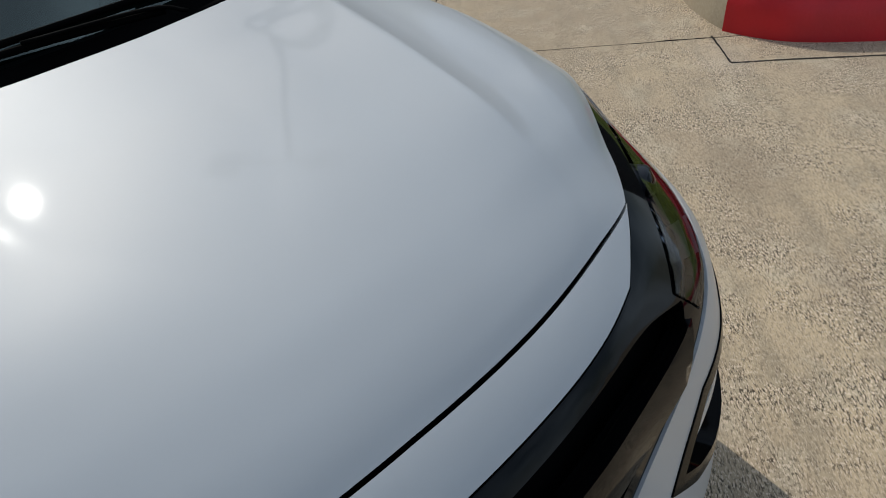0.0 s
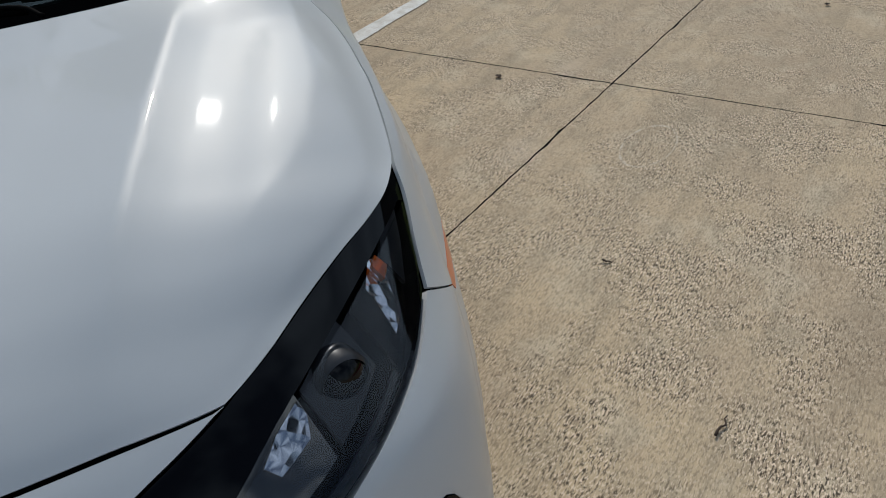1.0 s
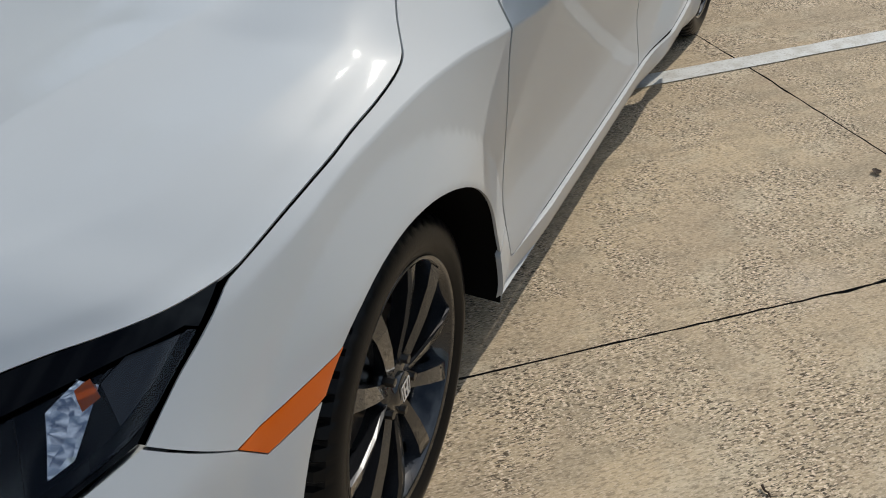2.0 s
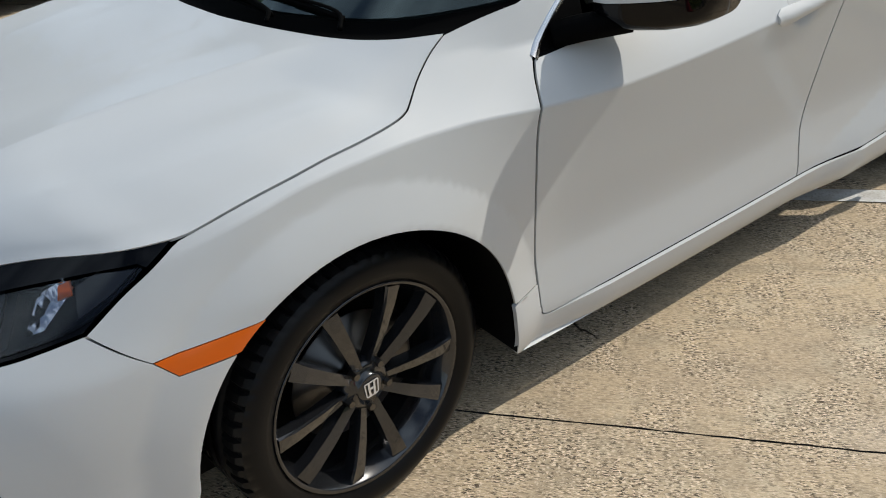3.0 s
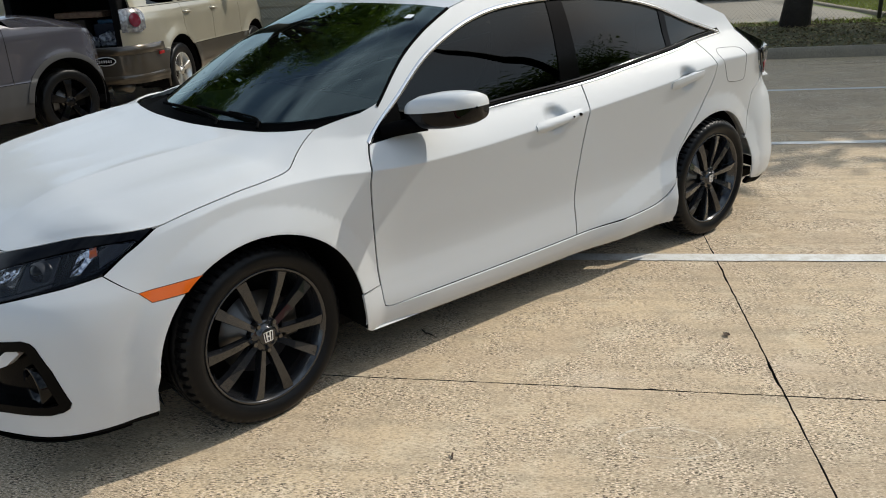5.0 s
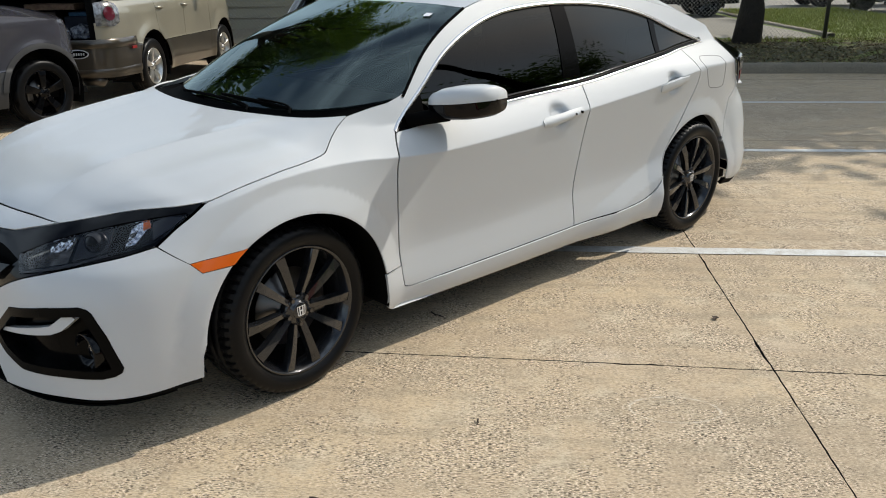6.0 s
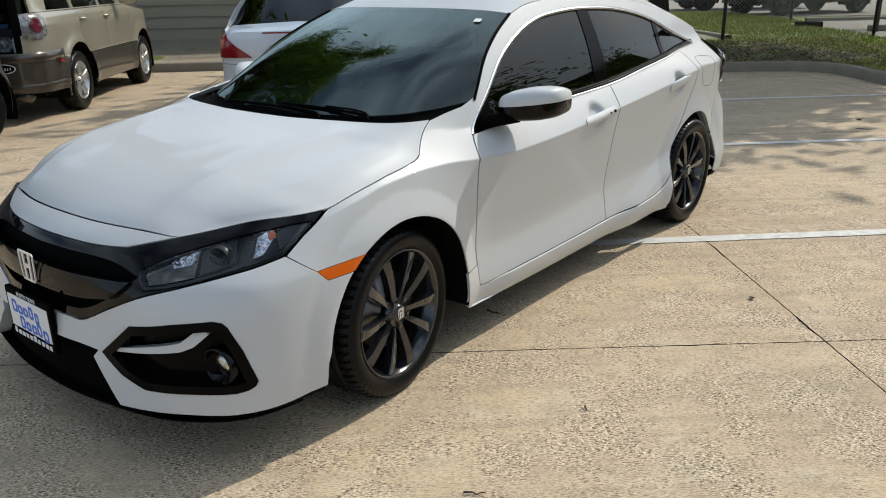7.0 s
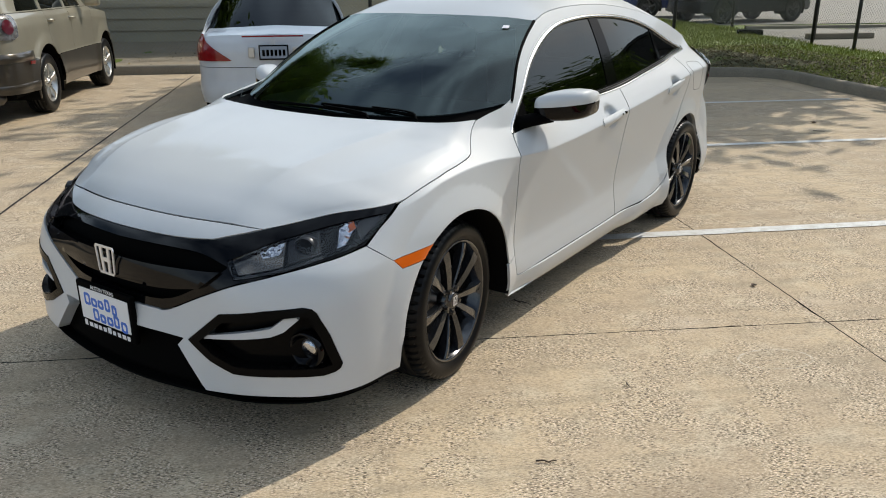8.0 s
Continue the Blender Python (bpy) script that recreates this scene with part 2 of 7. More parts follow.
def part(name, bm, mat, parent, label="", smooth=False):
    me = bpy.data.meshes.new(name)
    bm.to_mesh(me)
    bm.free()
    me.materials.append(mat)
    me.polygons.foreach_set("use_smooth", [smooth] * len(me.polygons))
    ob = new(name, me)
    ob.parent = parent
    if label:
        ob["label"] = label
    return ob


def thing(name, label, category, at=(0, 0, 0), turn=0.0, group=""):
    ob = new(name)
    ob.matrix_world = pose(*at, 0, 0, turn)
    return tagged(ob, label, category, group)


def box_bm(x0, y0, z0, x1, y1, z1, bevel=0.0, segments=2, bm=None):
    own = bmesh.new()
    bmesh.ops.create_cube(own, size=1.0, matrix=Matrix.Translation(((x0 + x1) / 2, (y0 + y1) / 2, (z0 + z1) / 2)) @ Matrix.Diagonal((x1 - x0, y1 - y0, z1 - z0, 1)))
    if bevel:
        bmesh.ops.bevel(own, geom=own.edges[:], offset=bevel, segments=segments, affect="EDGES", profile=0.5)
    if bm is None:
        return own
    tmp = bpy.data.meshes.new("tmp")
    own.to_mesh(tmp)
    own.free()
    bm.from_mesh(tmp)
    bpy.data.meshes.remove(tmp)
    return bm


def spline(pts, n=6):
    """A smooth curve through the points."""
    p = np.array(pts, float)
    p = np.vstack([2 * p[0] - p[1], p, 2 * p[-1] - p[-2]])
    out = []
    for i in range(1, len(p) - 2):
        for k in range(n):
            t = k / n
            out.append(0.5 * (2 * p[i] + (p[i + 1] - p[i - 1]) * t + (2 * p[i - 1] - 5 * p[i] + 4 * p[i + 1] - p[i + 2]) * t * t + (3 * p[i] - p[i - 1] - 3 * p[i + 1] + p[i + 2]) * t ** 3))
    out.append(p[-2])
    return np.array(out)


def resample(pts, n):
    p = np.array(pts, float)
    c = np.r_[0, np.cumsum(np.linalg.norm(np.diff(p, axis=0), axis=1))]
    t = np.linspace(0, c[-1], n)
    return np.stack([np.interp(t, c, p[:, k]) for k in range(p.shape[1])], 1)


def smooth(a, b, x):
    t = np.clip((x - a) / (b - a), 0, 1)
    return t * t * (3 - 2 * t)


def hermite(xs, ys, x):
    """Smooth interpolation without overshoot."""
    xs, ys = np.array(xs), np.array(ys)
    h = np.diff(xs)
    d = np.diff(ys) / h
    m = np.r_[d[0], np.where(d[:-1] * d[1:] > 0, 2 * d[:-1] * d[1:] / (d[:-1] + d[1:] + 1e-12), 0), d[-1]]
    i = np.clip(np.searchsorted(xs, x) - 1, 0, len(h) - 1)
    t = np.clip((x - xs[i]) / h[i], 0, 1)
    return (1 + 2 * t) * (1 - t) ** 2 * ys[i] + t * (1 - t) ** 2 * h[i] * m[i] + t * t * (3 - 2 * t) * ys[i + 1] + t * t * (t - 1) * h[i] * m[i + 1]


class Skin:
    """The wall of a car body: a half plan from tail to nose, drawn in by an amount that depends on the place along it and the height.
    s runs along the plan and equals x near the front axle; past the middle of the nose it goes on, mirrored, on the right side."""

    def __init__(self, plan, draw_in):
        p = spline(plan, 24)
        c = np.r_[0, np.cumsum(np.hypot(*np.diff(p, axis=0).T))]
        k0 = np.argmin(np.abs(p[:, 0]) + (p[:, 1] < 0.4) * 9)
        t = np.gradient(p, axis=0)
        t /= np.linalg.norm(t, axis=1)[:, None]
        self.p, self.c, self.n, self.draw_in = p, c - c[k0], np.stack([-t[:, 1], t[:, 0]], 1), draw_in
        self.front = self.c[np.argmin(np.abs(p[:, 1]) + (p[:, 0] < 0) * 9)]
        self.rear = self.c[np.argmin(np.abs(p[:, 1]) + (p[:, 0] > 0) * 9)]

    def at(self, s, z, lift=0.0):
        s, z = np.asarray(s, float), np.asarray(z, float)
        flip = np.where((s > self.front) | (s < self.rear), -1.0, 1.0)
        s = np.where(s > self.front, 2 * self.front - s, s)
        s = np.where(s < self.rear, 2 * self.rear - s, s)
        px, py = np.interp(s, self.c, self.p[:, 0]), np.interp(s, self.c, self.p[:, 1])
        nx, ny = np.interp(s, self.c, self.n[:, 0]), np.interp(s, self.c, self.n[:, 1])
        d = self.draw_in(s, z) - lift
        return np.stack([px - nx * d, flip * (py - ny * d), z + 0 * s], -1)

    def normal(self, s, z):
        e = 0.004
        a = self.at(s + e, z) - self.at(s - e, z)
        b = self.at(s, z + e) - self.at(s, z - e)
        n = np.cross(b, a)
        return n / np.linalg.norm(n, axis=-1)[..., None]


def inside(poly, pts):
    """Which of the points lie in the polygon."""
    x, y = pts[:, 0], pts[:, 1]
    res = np.zeros(len(pts), bool)
    q = np.roll(poly, -1, axis=0)
    for (x0, y0), (x1, y1) in zip(poly, q):
        if y0 != y1:
            hit = ((y0 > y) != (y1 > y)) & (x < (x1 - x0) * (y - y0) / (y1 - y0) + x0)
            res ^= hit
    return res


def area2(p):
    q = np.roll(p, -1, axis=0)
    return float(np.sum(p[:, 0] * q[:, 1] - q[:, 0] * p[:, 1]))


def inset(poly, gap):
    """The polygon drawn in by gap all round."""
    p = np.array(poly, float)
    p = p[np.linalg.norm(p - np.roll(p, 1, axis=0), axis=1) > 1e-6]
    if area2(p) < 0:
        p = p[::-1]
    a, b = p - np.roll(p, 1, axis=0), np.roll(p, -1, axis=0) - p
    na = np.stack([-a[:, 1], a[:, 0]], 1) / (np.linalg.norm(a, axis=1)[:, None] + 1e-9)
    nb = np.stack([-b[:, 1], b[:, 0]], 1) / (np.linalg.norm(b, axis=1)[:, None] + 1e-9)
    m = na + nb
    m /= np.maximum(np.sum(m * na, axis=1), 0.4)[:, None] * 1.0
    return p + m * gap * 1.0


def dense(poly, step):
    out = []
    p = np.array(poly, float)
    for a, b in zip(p, np.roll(p, -1, axis=0)):
        n = max(1, int(np.ceil(np.linalg.norm(b - a) / step)))
        out += [a + (b - a) * k / n for k in range(n)]
    keep = [out[0]]
    for q in out[1:]:
        if np.linalg.norm(q - keep[-1]) > 0.0012:
            keep.append(q)
    return np.array(keep)


def panel_mesh(skin, poly, holes=(), h=0.03, gap=0.003, lift=0.0, depth=0.006, bulge=None, crease=None):
    """Vertices, faces and normals of a sheet on the skin, bounded by a polygon in (s, z), with turned-in edges."""
    outer = dense(inset(poly, gap), h)
    rings = [outer] + [dense(inset(q, -gap if lift == 0 else 0.0), h) for q in holes]
    lo, hi = outer.min(axis=0), outer.max(axis=0)
    gs, gz = np.meshgrid(np.arange(lo[0], hi[0], h), np.arange(lo[1], hi[1], h))
    gs[1::2] += h / 2
    g = np.stack([gs.ravel(), gz.ravel()], 1)
    if crease is not None:
        g = g[np.abs(g[:, 1] - crease(g[:, 0])) > h * 0.7]
        cs = np.arange(lo[0], hi[0], h * 0.6)
        g = np.vstack([g] + [np.stack([cs, crease(cs) + o], 1) for o in (-0.0045, 0.0045)])
    ok = inside(outer, g)
    for r in rings[1:]:
        ok &= ~inside(r, g)
    g = g[ok]
    ring_all = np.vstack(rings)
    if len(g):
        far = np.ones(len(g), bool)
        for k in range(0, len(ring_all), 200):
            far &= (np.linalg.norm(g[:, None] - ring_all[None, k:k + 200], axis=2) > h * 0.4).all(axis=1)
        g = g[far]
    pts = np.vstack([ring_all, g]) if len(g) else ring_all
    edges, base = [], 0
    for r in rings:
        edges += [(base + i, base + (i + 1) % len(r)) for i in range(len(r))]
        base += len(r)
    v2, _, faces, *_ = delaunay_2d_cdt([Vector(q) for q in pts], edges, [], 0, 1e-6)
    v2 = np.array([tuple(q) for q in v2])
    faces = [f for f in faces if len(f) == 3]
    cen = np.array([v2[list(f)].mean(axis=0) for f in faces])
    ok = inside(outer, cen)
    for r in rings[1:]:
        ok &= ~inside(r, cen)
    faces = [f if area2(v2[list(f)]) > 0 else f[::-1] for f, k in zip(faces, ok) if k]
    lf = lift if bulge is None else lift + bulge(v2[:, 0], v2[:, 1])
    v3, n3 = skin.at(v2[:, 0], v2[:, 1], lf), skin.normal(v2[:, 0], v2[:, 1])
    if bulge is not None:
        n3 = np.zeros_like(n3)
    # faces run anticlockwise in (s, z): forward times up points to the right, so turn them outward
    faces = [f[::-1] for f in faces]
    count = {}
    for f in faces:
        for a, b in zip(f, (*f[1:], f[0])):
            count[(a, b)] = count.get((a, b), 0) + 1
    rim = [e for e in count if (e[1], e[0]) not in count]
    ids = sorted({a for e in rim for a in e})
    nn = skin.normal(v2[ids, 0], v2[ids, 1])
    base = len(v3)
    top = {a: base + k for k, a in enumerate(ids)}
    low = {a: base + len(ids) + k for k, a in enumerate(ids)}
    v3 = np.vstack([v3, v3[ids], v3[ids] - nn * depth])
    n3 = np.vstack([n3, np.zeros((2 * len(ids), 3))])
    faces = faces + [(top[b], top[a], low[a], low[b]) for a, b in rim]
    return v3, faces, n3


def panel(name, skin, poly, mat, parent, label="", right=False, **kw):
    v, f, n = panel_mesh(skin, poly, **kw)
    if right:
        v, n, f = v * (1, -1, 1), n * (1, -1, 1), [q[::-1] for q in f]
    return mesh_ob(name, v, f, mat, parent, True, n, label)


def both(name, skin, poly, mat, parent, label="", **kw):
    """The same panel on both sides of the car."""
    v, f, n = panel_mesh(skin, poly, **kw)
    a = mesh_ob(name, v, f, mat, parent, True, n, label)
    b = mesh_ob(name, v * (1, -1, 1), [q[::-1] for q in f], mat, parent, True, n * (1, -1, 1), label)
    return a, b


def across(left, skin):
    """A polygon given by its left half, from top to bottom at the middle of the nose, closed with its mirror image."""
    l = np.array(left, float)
    r = np.stack([2 * skin.front - l[::-1, 0], l[::-1, 1]], 1)
    return np.vstack([l, r])


def arc(cx, cz, r, a0, a1, n=20):
    t = np.radians(np.linspace(a0, a1, n))
    return np.stack([cx + r * np.cos(t), cz + r * np.sin(t)], 1)


def grid_ob(name, g, mat, parent=None, label="", depth=0.0, flip=False, closed=False):
    """A sheet from a grid of points (rows, columns, 3), with its edges turned down by depth."""
    g = np.array(g, float)
    r, c = g.shape[:2]
    idx = np.arange(r * c).reshape(r, c)
    faces = []
    for i in range(r - 1):
        for j in range(c if closed else c - 1):
            k = (j + 1) % c
            q = (idx[i, j], idx[i, k], idx[i + 1, k], idx[i + 1, j])
            faces.append(q[::-1] if flip else q)
    v = g.reshape(-1, 3)
    nrm = None
    if depth:
        du, dv = np.gradient(g, axis=0), np.gradient(g, axis=1)
        n = np.cross(dv, du)
        n /= np.linalg.norm(n, axis=2)[..., None] + 1e-12
        if flip:
            n = -n
        ring = [(0, j) for j in range(c)] + [(i, c - 1) for i in range(1, r)] + [(r - 1, j) for j in range(c - 2, -1, -1)] + [(i, 0) for i in range(r - 2, 0, -1)]
        top = np.array([g[a] for a in ring])
        low = top - np.array([n[a] for a in ring]) * depth
        b = len(v)
        m = len(ring)
        v = np.vstack([v, top, low])
        for k in range(m):
            q = (b + k, b + m + k, b + m + (k + 1) % m, b + (k + 1) % m)
            faces.append(q if flip else q[::-1])
        nrm = np.vstack([n.reshape(-1, 3), np.zeros((2 * m, 3))])
        nrm[: r * c] = 0
    return mesh_ob(name, v, faces, mat, parent, True, nrm, label)


def coons(front, rear, left, right, n, m):
    """A sheet between four edge curves: front and rear run from left to right, left and right from front to rear."""
    f, r, l, g = resample(front, m), resample(rear, m), resample(left, n), resample(right, n)
    u, v = np.linspace(0, 1, n)[:, None, None], np.linspace(0, 1, m)[None, :, None]
    return (1 - u) * f[None] + u * r[None] + (1 - v) * l[:, None] + v * g[:, None] - ((1 - u) * (1 - v) * f[0] + (1 - u) * v * f[-1] + u * (1 - v) * r[0] + u * v * r[-1])


def tube(name, pts, radius, mat, parent, label="", sides=8, flat=1.0):
    """A rod along a line of points; flat squeezes it."""
    p = np.array(pts, float)
    t = np.gradient(p, axis=0)
    t /= np.linalg.norm(t, axis=1)[:, None] + 1e-12
    up = np.array((0.03, 0.05, 1.0))
    a = np.cross(t, up)
    a /= np.linalg.norm(a, axis=1)[:, None] + 1e-12
    b = np.cross(a, t)
    rr = np.broadcast_to(np.asarray(radius, float), (len(p),))
    ang = np.linspace(0, 2 * np.pi, sides, endpoint=False)
    g = p[:, None] + rr[:, None, None] * (a[:, None] * np.cos(ang)[None, :, None] + b[:, None] * np.sin(ang)[None, :, None] * flat)
    v = g.reshape(-1, 3)
    n = len(p)
    f = [(i * sides + j, i * sides + (j + 1) % sides, (i + 1) * sides + (j + 1) % sides, (i + 1) * sides + j) for i in range(n - 1) for j in range(sides)]
    f += [tuple(range(sides))[::-1], tuple((n - 1) * sides + j for j in range(sides))]
    return mesh_ob(name, v, f, mat, parent, True, None, label)


def lathe(name, prof, mat, parent, axis_at, out=1.0, steps=64, label="", wave=None):
    """Turn a profile of (radius, outward) about an axle along y; out: +1 for the left side."""
    pr = np.array(prof, float)
    ang = np.linspace(0, 2 * np.pi, steps, endpoint=False)
    rad = pr[:, 0][:, None] + (np.zeros((1, steps)) if wave is None else wave(np.arange(len(pr))[:, None], np.arange(steps)[None, :]))
    g = np.stack([rad * np.cos(ang)[None], np.broadcast_to(pr[:, 1][:, None] * out, rad.shape), rad * np.sin(ang)[None]], -1) + np.array(axis_at)
    return grid_ob(name, g, mat, parent, label, closed=True, flip=out < 0)


# ---- ground ----

def lot(u, v, h=0.0):
    """A place in the car park by its own axes; the paving falls away gently on the far side."""
    return (u * math.cos(LOT) - v * math.sin(LOT), u * math.sin(LOT) + v * math.cos(LOT), fall(u, v) + h)


def fall(u, v):
    return -(0.002 + 0.010 * float(smooth(-2.0, 1.0, v))) * min(max(0.0, -1.0 - u), 15.0)


gu = [-900, -200, -60, -30, -16, -12, -8, -5, -3, -1, 1, 6, 20, 60, 200, 900]
gv = [-900, -200, -60, -25, -10, -2, -1, 0, 1, 10, 25, 60, 200, 900]
gverts = [lot(u, v, -0.16) for u in gu for v in gv]
gfaces = [(i * len(gv) + j, (i + 1) * len(gv) + j, (i + 1) * len(gv) + j + 1, i * len(gv) + j + 1) for i in range(len(gu) - 1) for j in range(len(gv) - 1)]
ground = tagged(mesh_ob("ground", gverts, gfaces, M_CONC, None, False), "tan broom-finished concrete paving of a car park", "ground", kind="structure")
JU, JV, SLAB, SKEW = 0.351, 2.442, 4.57, 0.036   # the long joints run a little out of square


def slab(iu, iv):
    """One cast slab with a ragged, here and there chipped edge."""
    rnd = random.Random(iu * 31 + iv * 7)
    u0, v0 = JU + SLAB * iu, JV + SLAB * iv
    near = -2 <= iu <= 0 and -2 <= iv <= 0
    n = 110 if near else 24
    loop = []
    for side in range(4):
        chips = [(rnd.uniform(0, 1), rnd.uniform(0.003, 0.012), rnd.uniform(0.002, 0.007)) for _ in range(6)]
        for k in range(n):
            t = k / n
            e = 0.0027 + rnd.uniform(-0.0012, 0.0022)
            for c, w, d in chips:
                e += d * math.exp(-((t - c) / w) ** 4)
            if k == 0:
                e = 0.004
            a, o = 0.004 + t * (SLAB - 0.008), e
            loop.append([(a, o), (SLAB - o, a), (SLAB - a, SLAB - o), (o, SLAB - a)][side])
    loop = np.array(loop) + (u0, v0)
    g = np.arange(0.12, SLAB - 0.1, 0.33)
    gu2, gv2 = np.meshgrid(np.append(u0 + g, -1.0) if u0 + 0.1 < -1.0 < u0 + SLAB - 0.1 else u0 + g, v0 + g)
    pts = np.vstack([loop, np.stack([gu2.ravel(), gv2.ravel()], 1)])
    v2, _, fc, *_ = delaunay_2d_cdt([Vector(q) for q in pts], [(i, (i + 1) % len(loop)) for i in range(len(loop))], [], 0, 1e-7)
    v2 = np.array([tuple(q) for q in v2])
    ok = inside(loop, np.array([v2[list(q)].mean(axis=0) for q in fc]))
    f = [q if area2(v2[list(q)]) > 0 else q[::-1] for q, k in zip(fc, ok) if k]
    skew = lambda a, c: a + SKEW * (c - JV)
    v = [lot(skew(a, c), c) for a, c in v2]
    m = len(loop)
    base = len(v)
    v += [lot(skew(a, c), c, -0.10) for a, c in loop]
    f += [((k + 1) % m, k, base + k, base + (k + 1) % m) for k in range(m)]
    ob = mesh_ob("slab", v, f, M_CONC, ground, False)
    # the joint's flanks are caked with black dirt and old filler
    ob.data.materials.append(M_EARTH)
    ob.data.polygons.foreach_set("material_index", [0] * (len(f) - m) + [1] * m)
    return ob


for iu in range(-4, 4):
    for iv in range(-5, 3):
        slab(iu, iv)


def line_strip(u, v0, v1, w=0.10):
    rnd = random.Random(int(u * 10))
    n = 60
    v, f = [], []
    for k in range(n + 1):
        t = v0 + (v1 - v0) * k / n
        for sgn in (-1, 1):
            v.append(lot(u + sgn * (w / 2 + rnd.uniform(-0.003, 0.003)), t, 0.004))
    for k in range(n):
        f.append((2 * k, 2 * k + 1, 2 * k + 3, 2 * k + 2))
    ob = mesh_ob("parking_line", v, f, M_LINE, None, False)
    return tagged(ob, "worn white painted bay line on concrete", "road marking", "parking bay lines", kind="structure")


for u in (-1.02, -3.72, -6.49):
    line_strip(u, 1.45, 7.2)

# ---- the white hatchback ----
PLAN = [(-3.63, -0.3), (-3.64, 0.0), (-3.62, 0.37), (-3.55, 0.65), (-3.39, 0.795), (-3.10, 0.862), (-2.7, 0.890), (-2.0, 0.893), (-1.2, 0.893), (-0.4, 0.893),
        (0.0, 0.899), (0.25, 0.896), (0.45, 0.868), (0.62, 0.79), (0.745, 0.65), (0.83, 0.47), (0.885, 0.25), (0.9, 0.0), (0.885, -0.25)]
SIDE_Z = [0.10, 0.16, 0.20, 0.27, 0.36, 0.50, 0.66, 0.76, 0.82, 0.87, 0.91, 0.97, 1.10, 1.20, 1.30, 1.36, 1.45]
SIDE_D = [0.10, 0.06, 0.03, 0.018, 0.012, 0.003, 0.0, 0.008, 0.03, 0.062, 0.088, 0.108, 0.16, 0.21, 0.27, 0.32, 0.42]
LOW_Z = [0.10, 0.16, 0.20, 0.27, 0.36, 0.42, 0.60, 0.80]
LOW_D = [0.10, 0.060, 0.034, 0.024, 0.036, 0.043, 0.026, 0.0]
CORN_Z = [0.10, 0.16, 0.20, 0.33, 0.42, 0.50, 0.60, 0.68, 0.74, 0.79, 0.9, 1.2]
CORN_D = [0.01, -0.055, -0.082, -0.080, -0.072, -0.062, -0.034, 0.034, 0.10, 0.17, 0.34, 0.9]
FRNT_Z = [0.10, 0.16, 0.20, 0.27, 0.34, 0.46, 0.55, 0.63, 0.69, 0.74, 0.79, 0.9, 1.2]
FRNT_D = [0.03, -0.03, -0.055, -0.045, -0.035, -0.012, 0.0, 0.013, 0.045, 0.10, 0.19, 0.40, 1.0]


def shoulder(s):
    """Height of the crease that runs from the headlamp along the wing and the doors, past the handles."""
    return hermite([-3.2, -2.62, -2.2, -1.6, -1.3, -1.0, -0.76, -0.455, -0.30, -0.15, 0.05, 0.20, 0.35], [0.975, 0.945, 0.900, 0.853, 0.828, 0.812, 0.806, 0.820, 0.832, 0.835, 0.825, 0.798, 0.765], np.asarray(s, float))


def scoop(s, z):
    """The finger recesses behind the door handles."""
    return sum(0.030 * np.exp(-(((s - hs) / 0.058) ** 2 + ((z - hz) / 0.045) ** 2) ** 2) for hs, hz in ((-1.45, 0.850), (-2.40, 0.905)))


def hatch_in(s, z):
    """How far the body side is drawn in: a crisp shoulder along the doors, a rounded fender, the nose."""
    zc = shoulder(s)
    t = np.clip(z - zc, 0, None)
    tb = np.clip(t - 0.115, 0, None)
    tl = np.minimum(t, 0.115)
    up = 0.66 * tl + 1.0 * tl * tl + 0.35 * tb + 0.45 * tb * tb
    low = hermite(LOW_Z, LOW_D, z * 0.80 / zc)
    door = np.where(z > zc, up, low) + smooth(0.95, 1.15, z) * 0.05 * smooth(-1.8, -2.9, s)
    wing = hermite(SIDE_Z, SIDE_D, z) + smooth(0.88, 1.0, z) * 0.09 * smooth(-0.75, -0.3, s)
    tw = np.clip(t, 0, 0.25)
    crisp = np.where(z > zc, 0.030 + 1.15 * tw - 1.3 * tw * tw, np.where(z > 0.66, 0.030 * np.clip((z - 0.66) / (zc - 0.66), 0, 1) ** 1.3, hermite(SIDE_Z, SIDE_D, z)))
    kf = smooth(0.42, 0.12, s)
    wing = wing * (1 - kf) + crisp * kf
    k = smooth(-0.15, -0.62, s)
    ds = wing * (1 - k) + door * k
    a, b = smooth(0.15, 0.75, s), smooth(0.85, 1.25, s)
    d = ds * (1 - a) + a * (hermite(CORN_Z, CORN_D, z) * (1 - b) + hermite(FRNT_Z, FRNT_D, z) * b)
    for cx in (0.0, -2.70):
        d = d - 0.020 * np.clip((0.487 - np.hypot(s - cx, z - 0.30)) / 0.085, 0, 1)
    # the rear door kicks out below a line that climbs towards the wheel
    d = d - 0.30 * np.clip(0.33 - 0.31 * (s + 1.75) - z, 0, 0.10) * smooth(-1.60, -1.95, s) * smooth(-2.75, -2.45, s)
    d = d - 0.055 * smooth(-2.95, -3.25, s) * (1 - smooth(0.50, 0.78, z))
    d = d + 0.05 * smooth(0.66, 0.82, z) * smooth(-3.12, -3.42, s)
    return d + scoop(s, z)


SK = Skin(PLAN, hatch_in)
F = SK.front
car = thing("hatchback_car", "pearl white five-door hatchback with dark alloy wheels and black grille", "car")
AF, AR = (0.0, 0.30, 0.392), (-2.70, 0.30, 0.388)

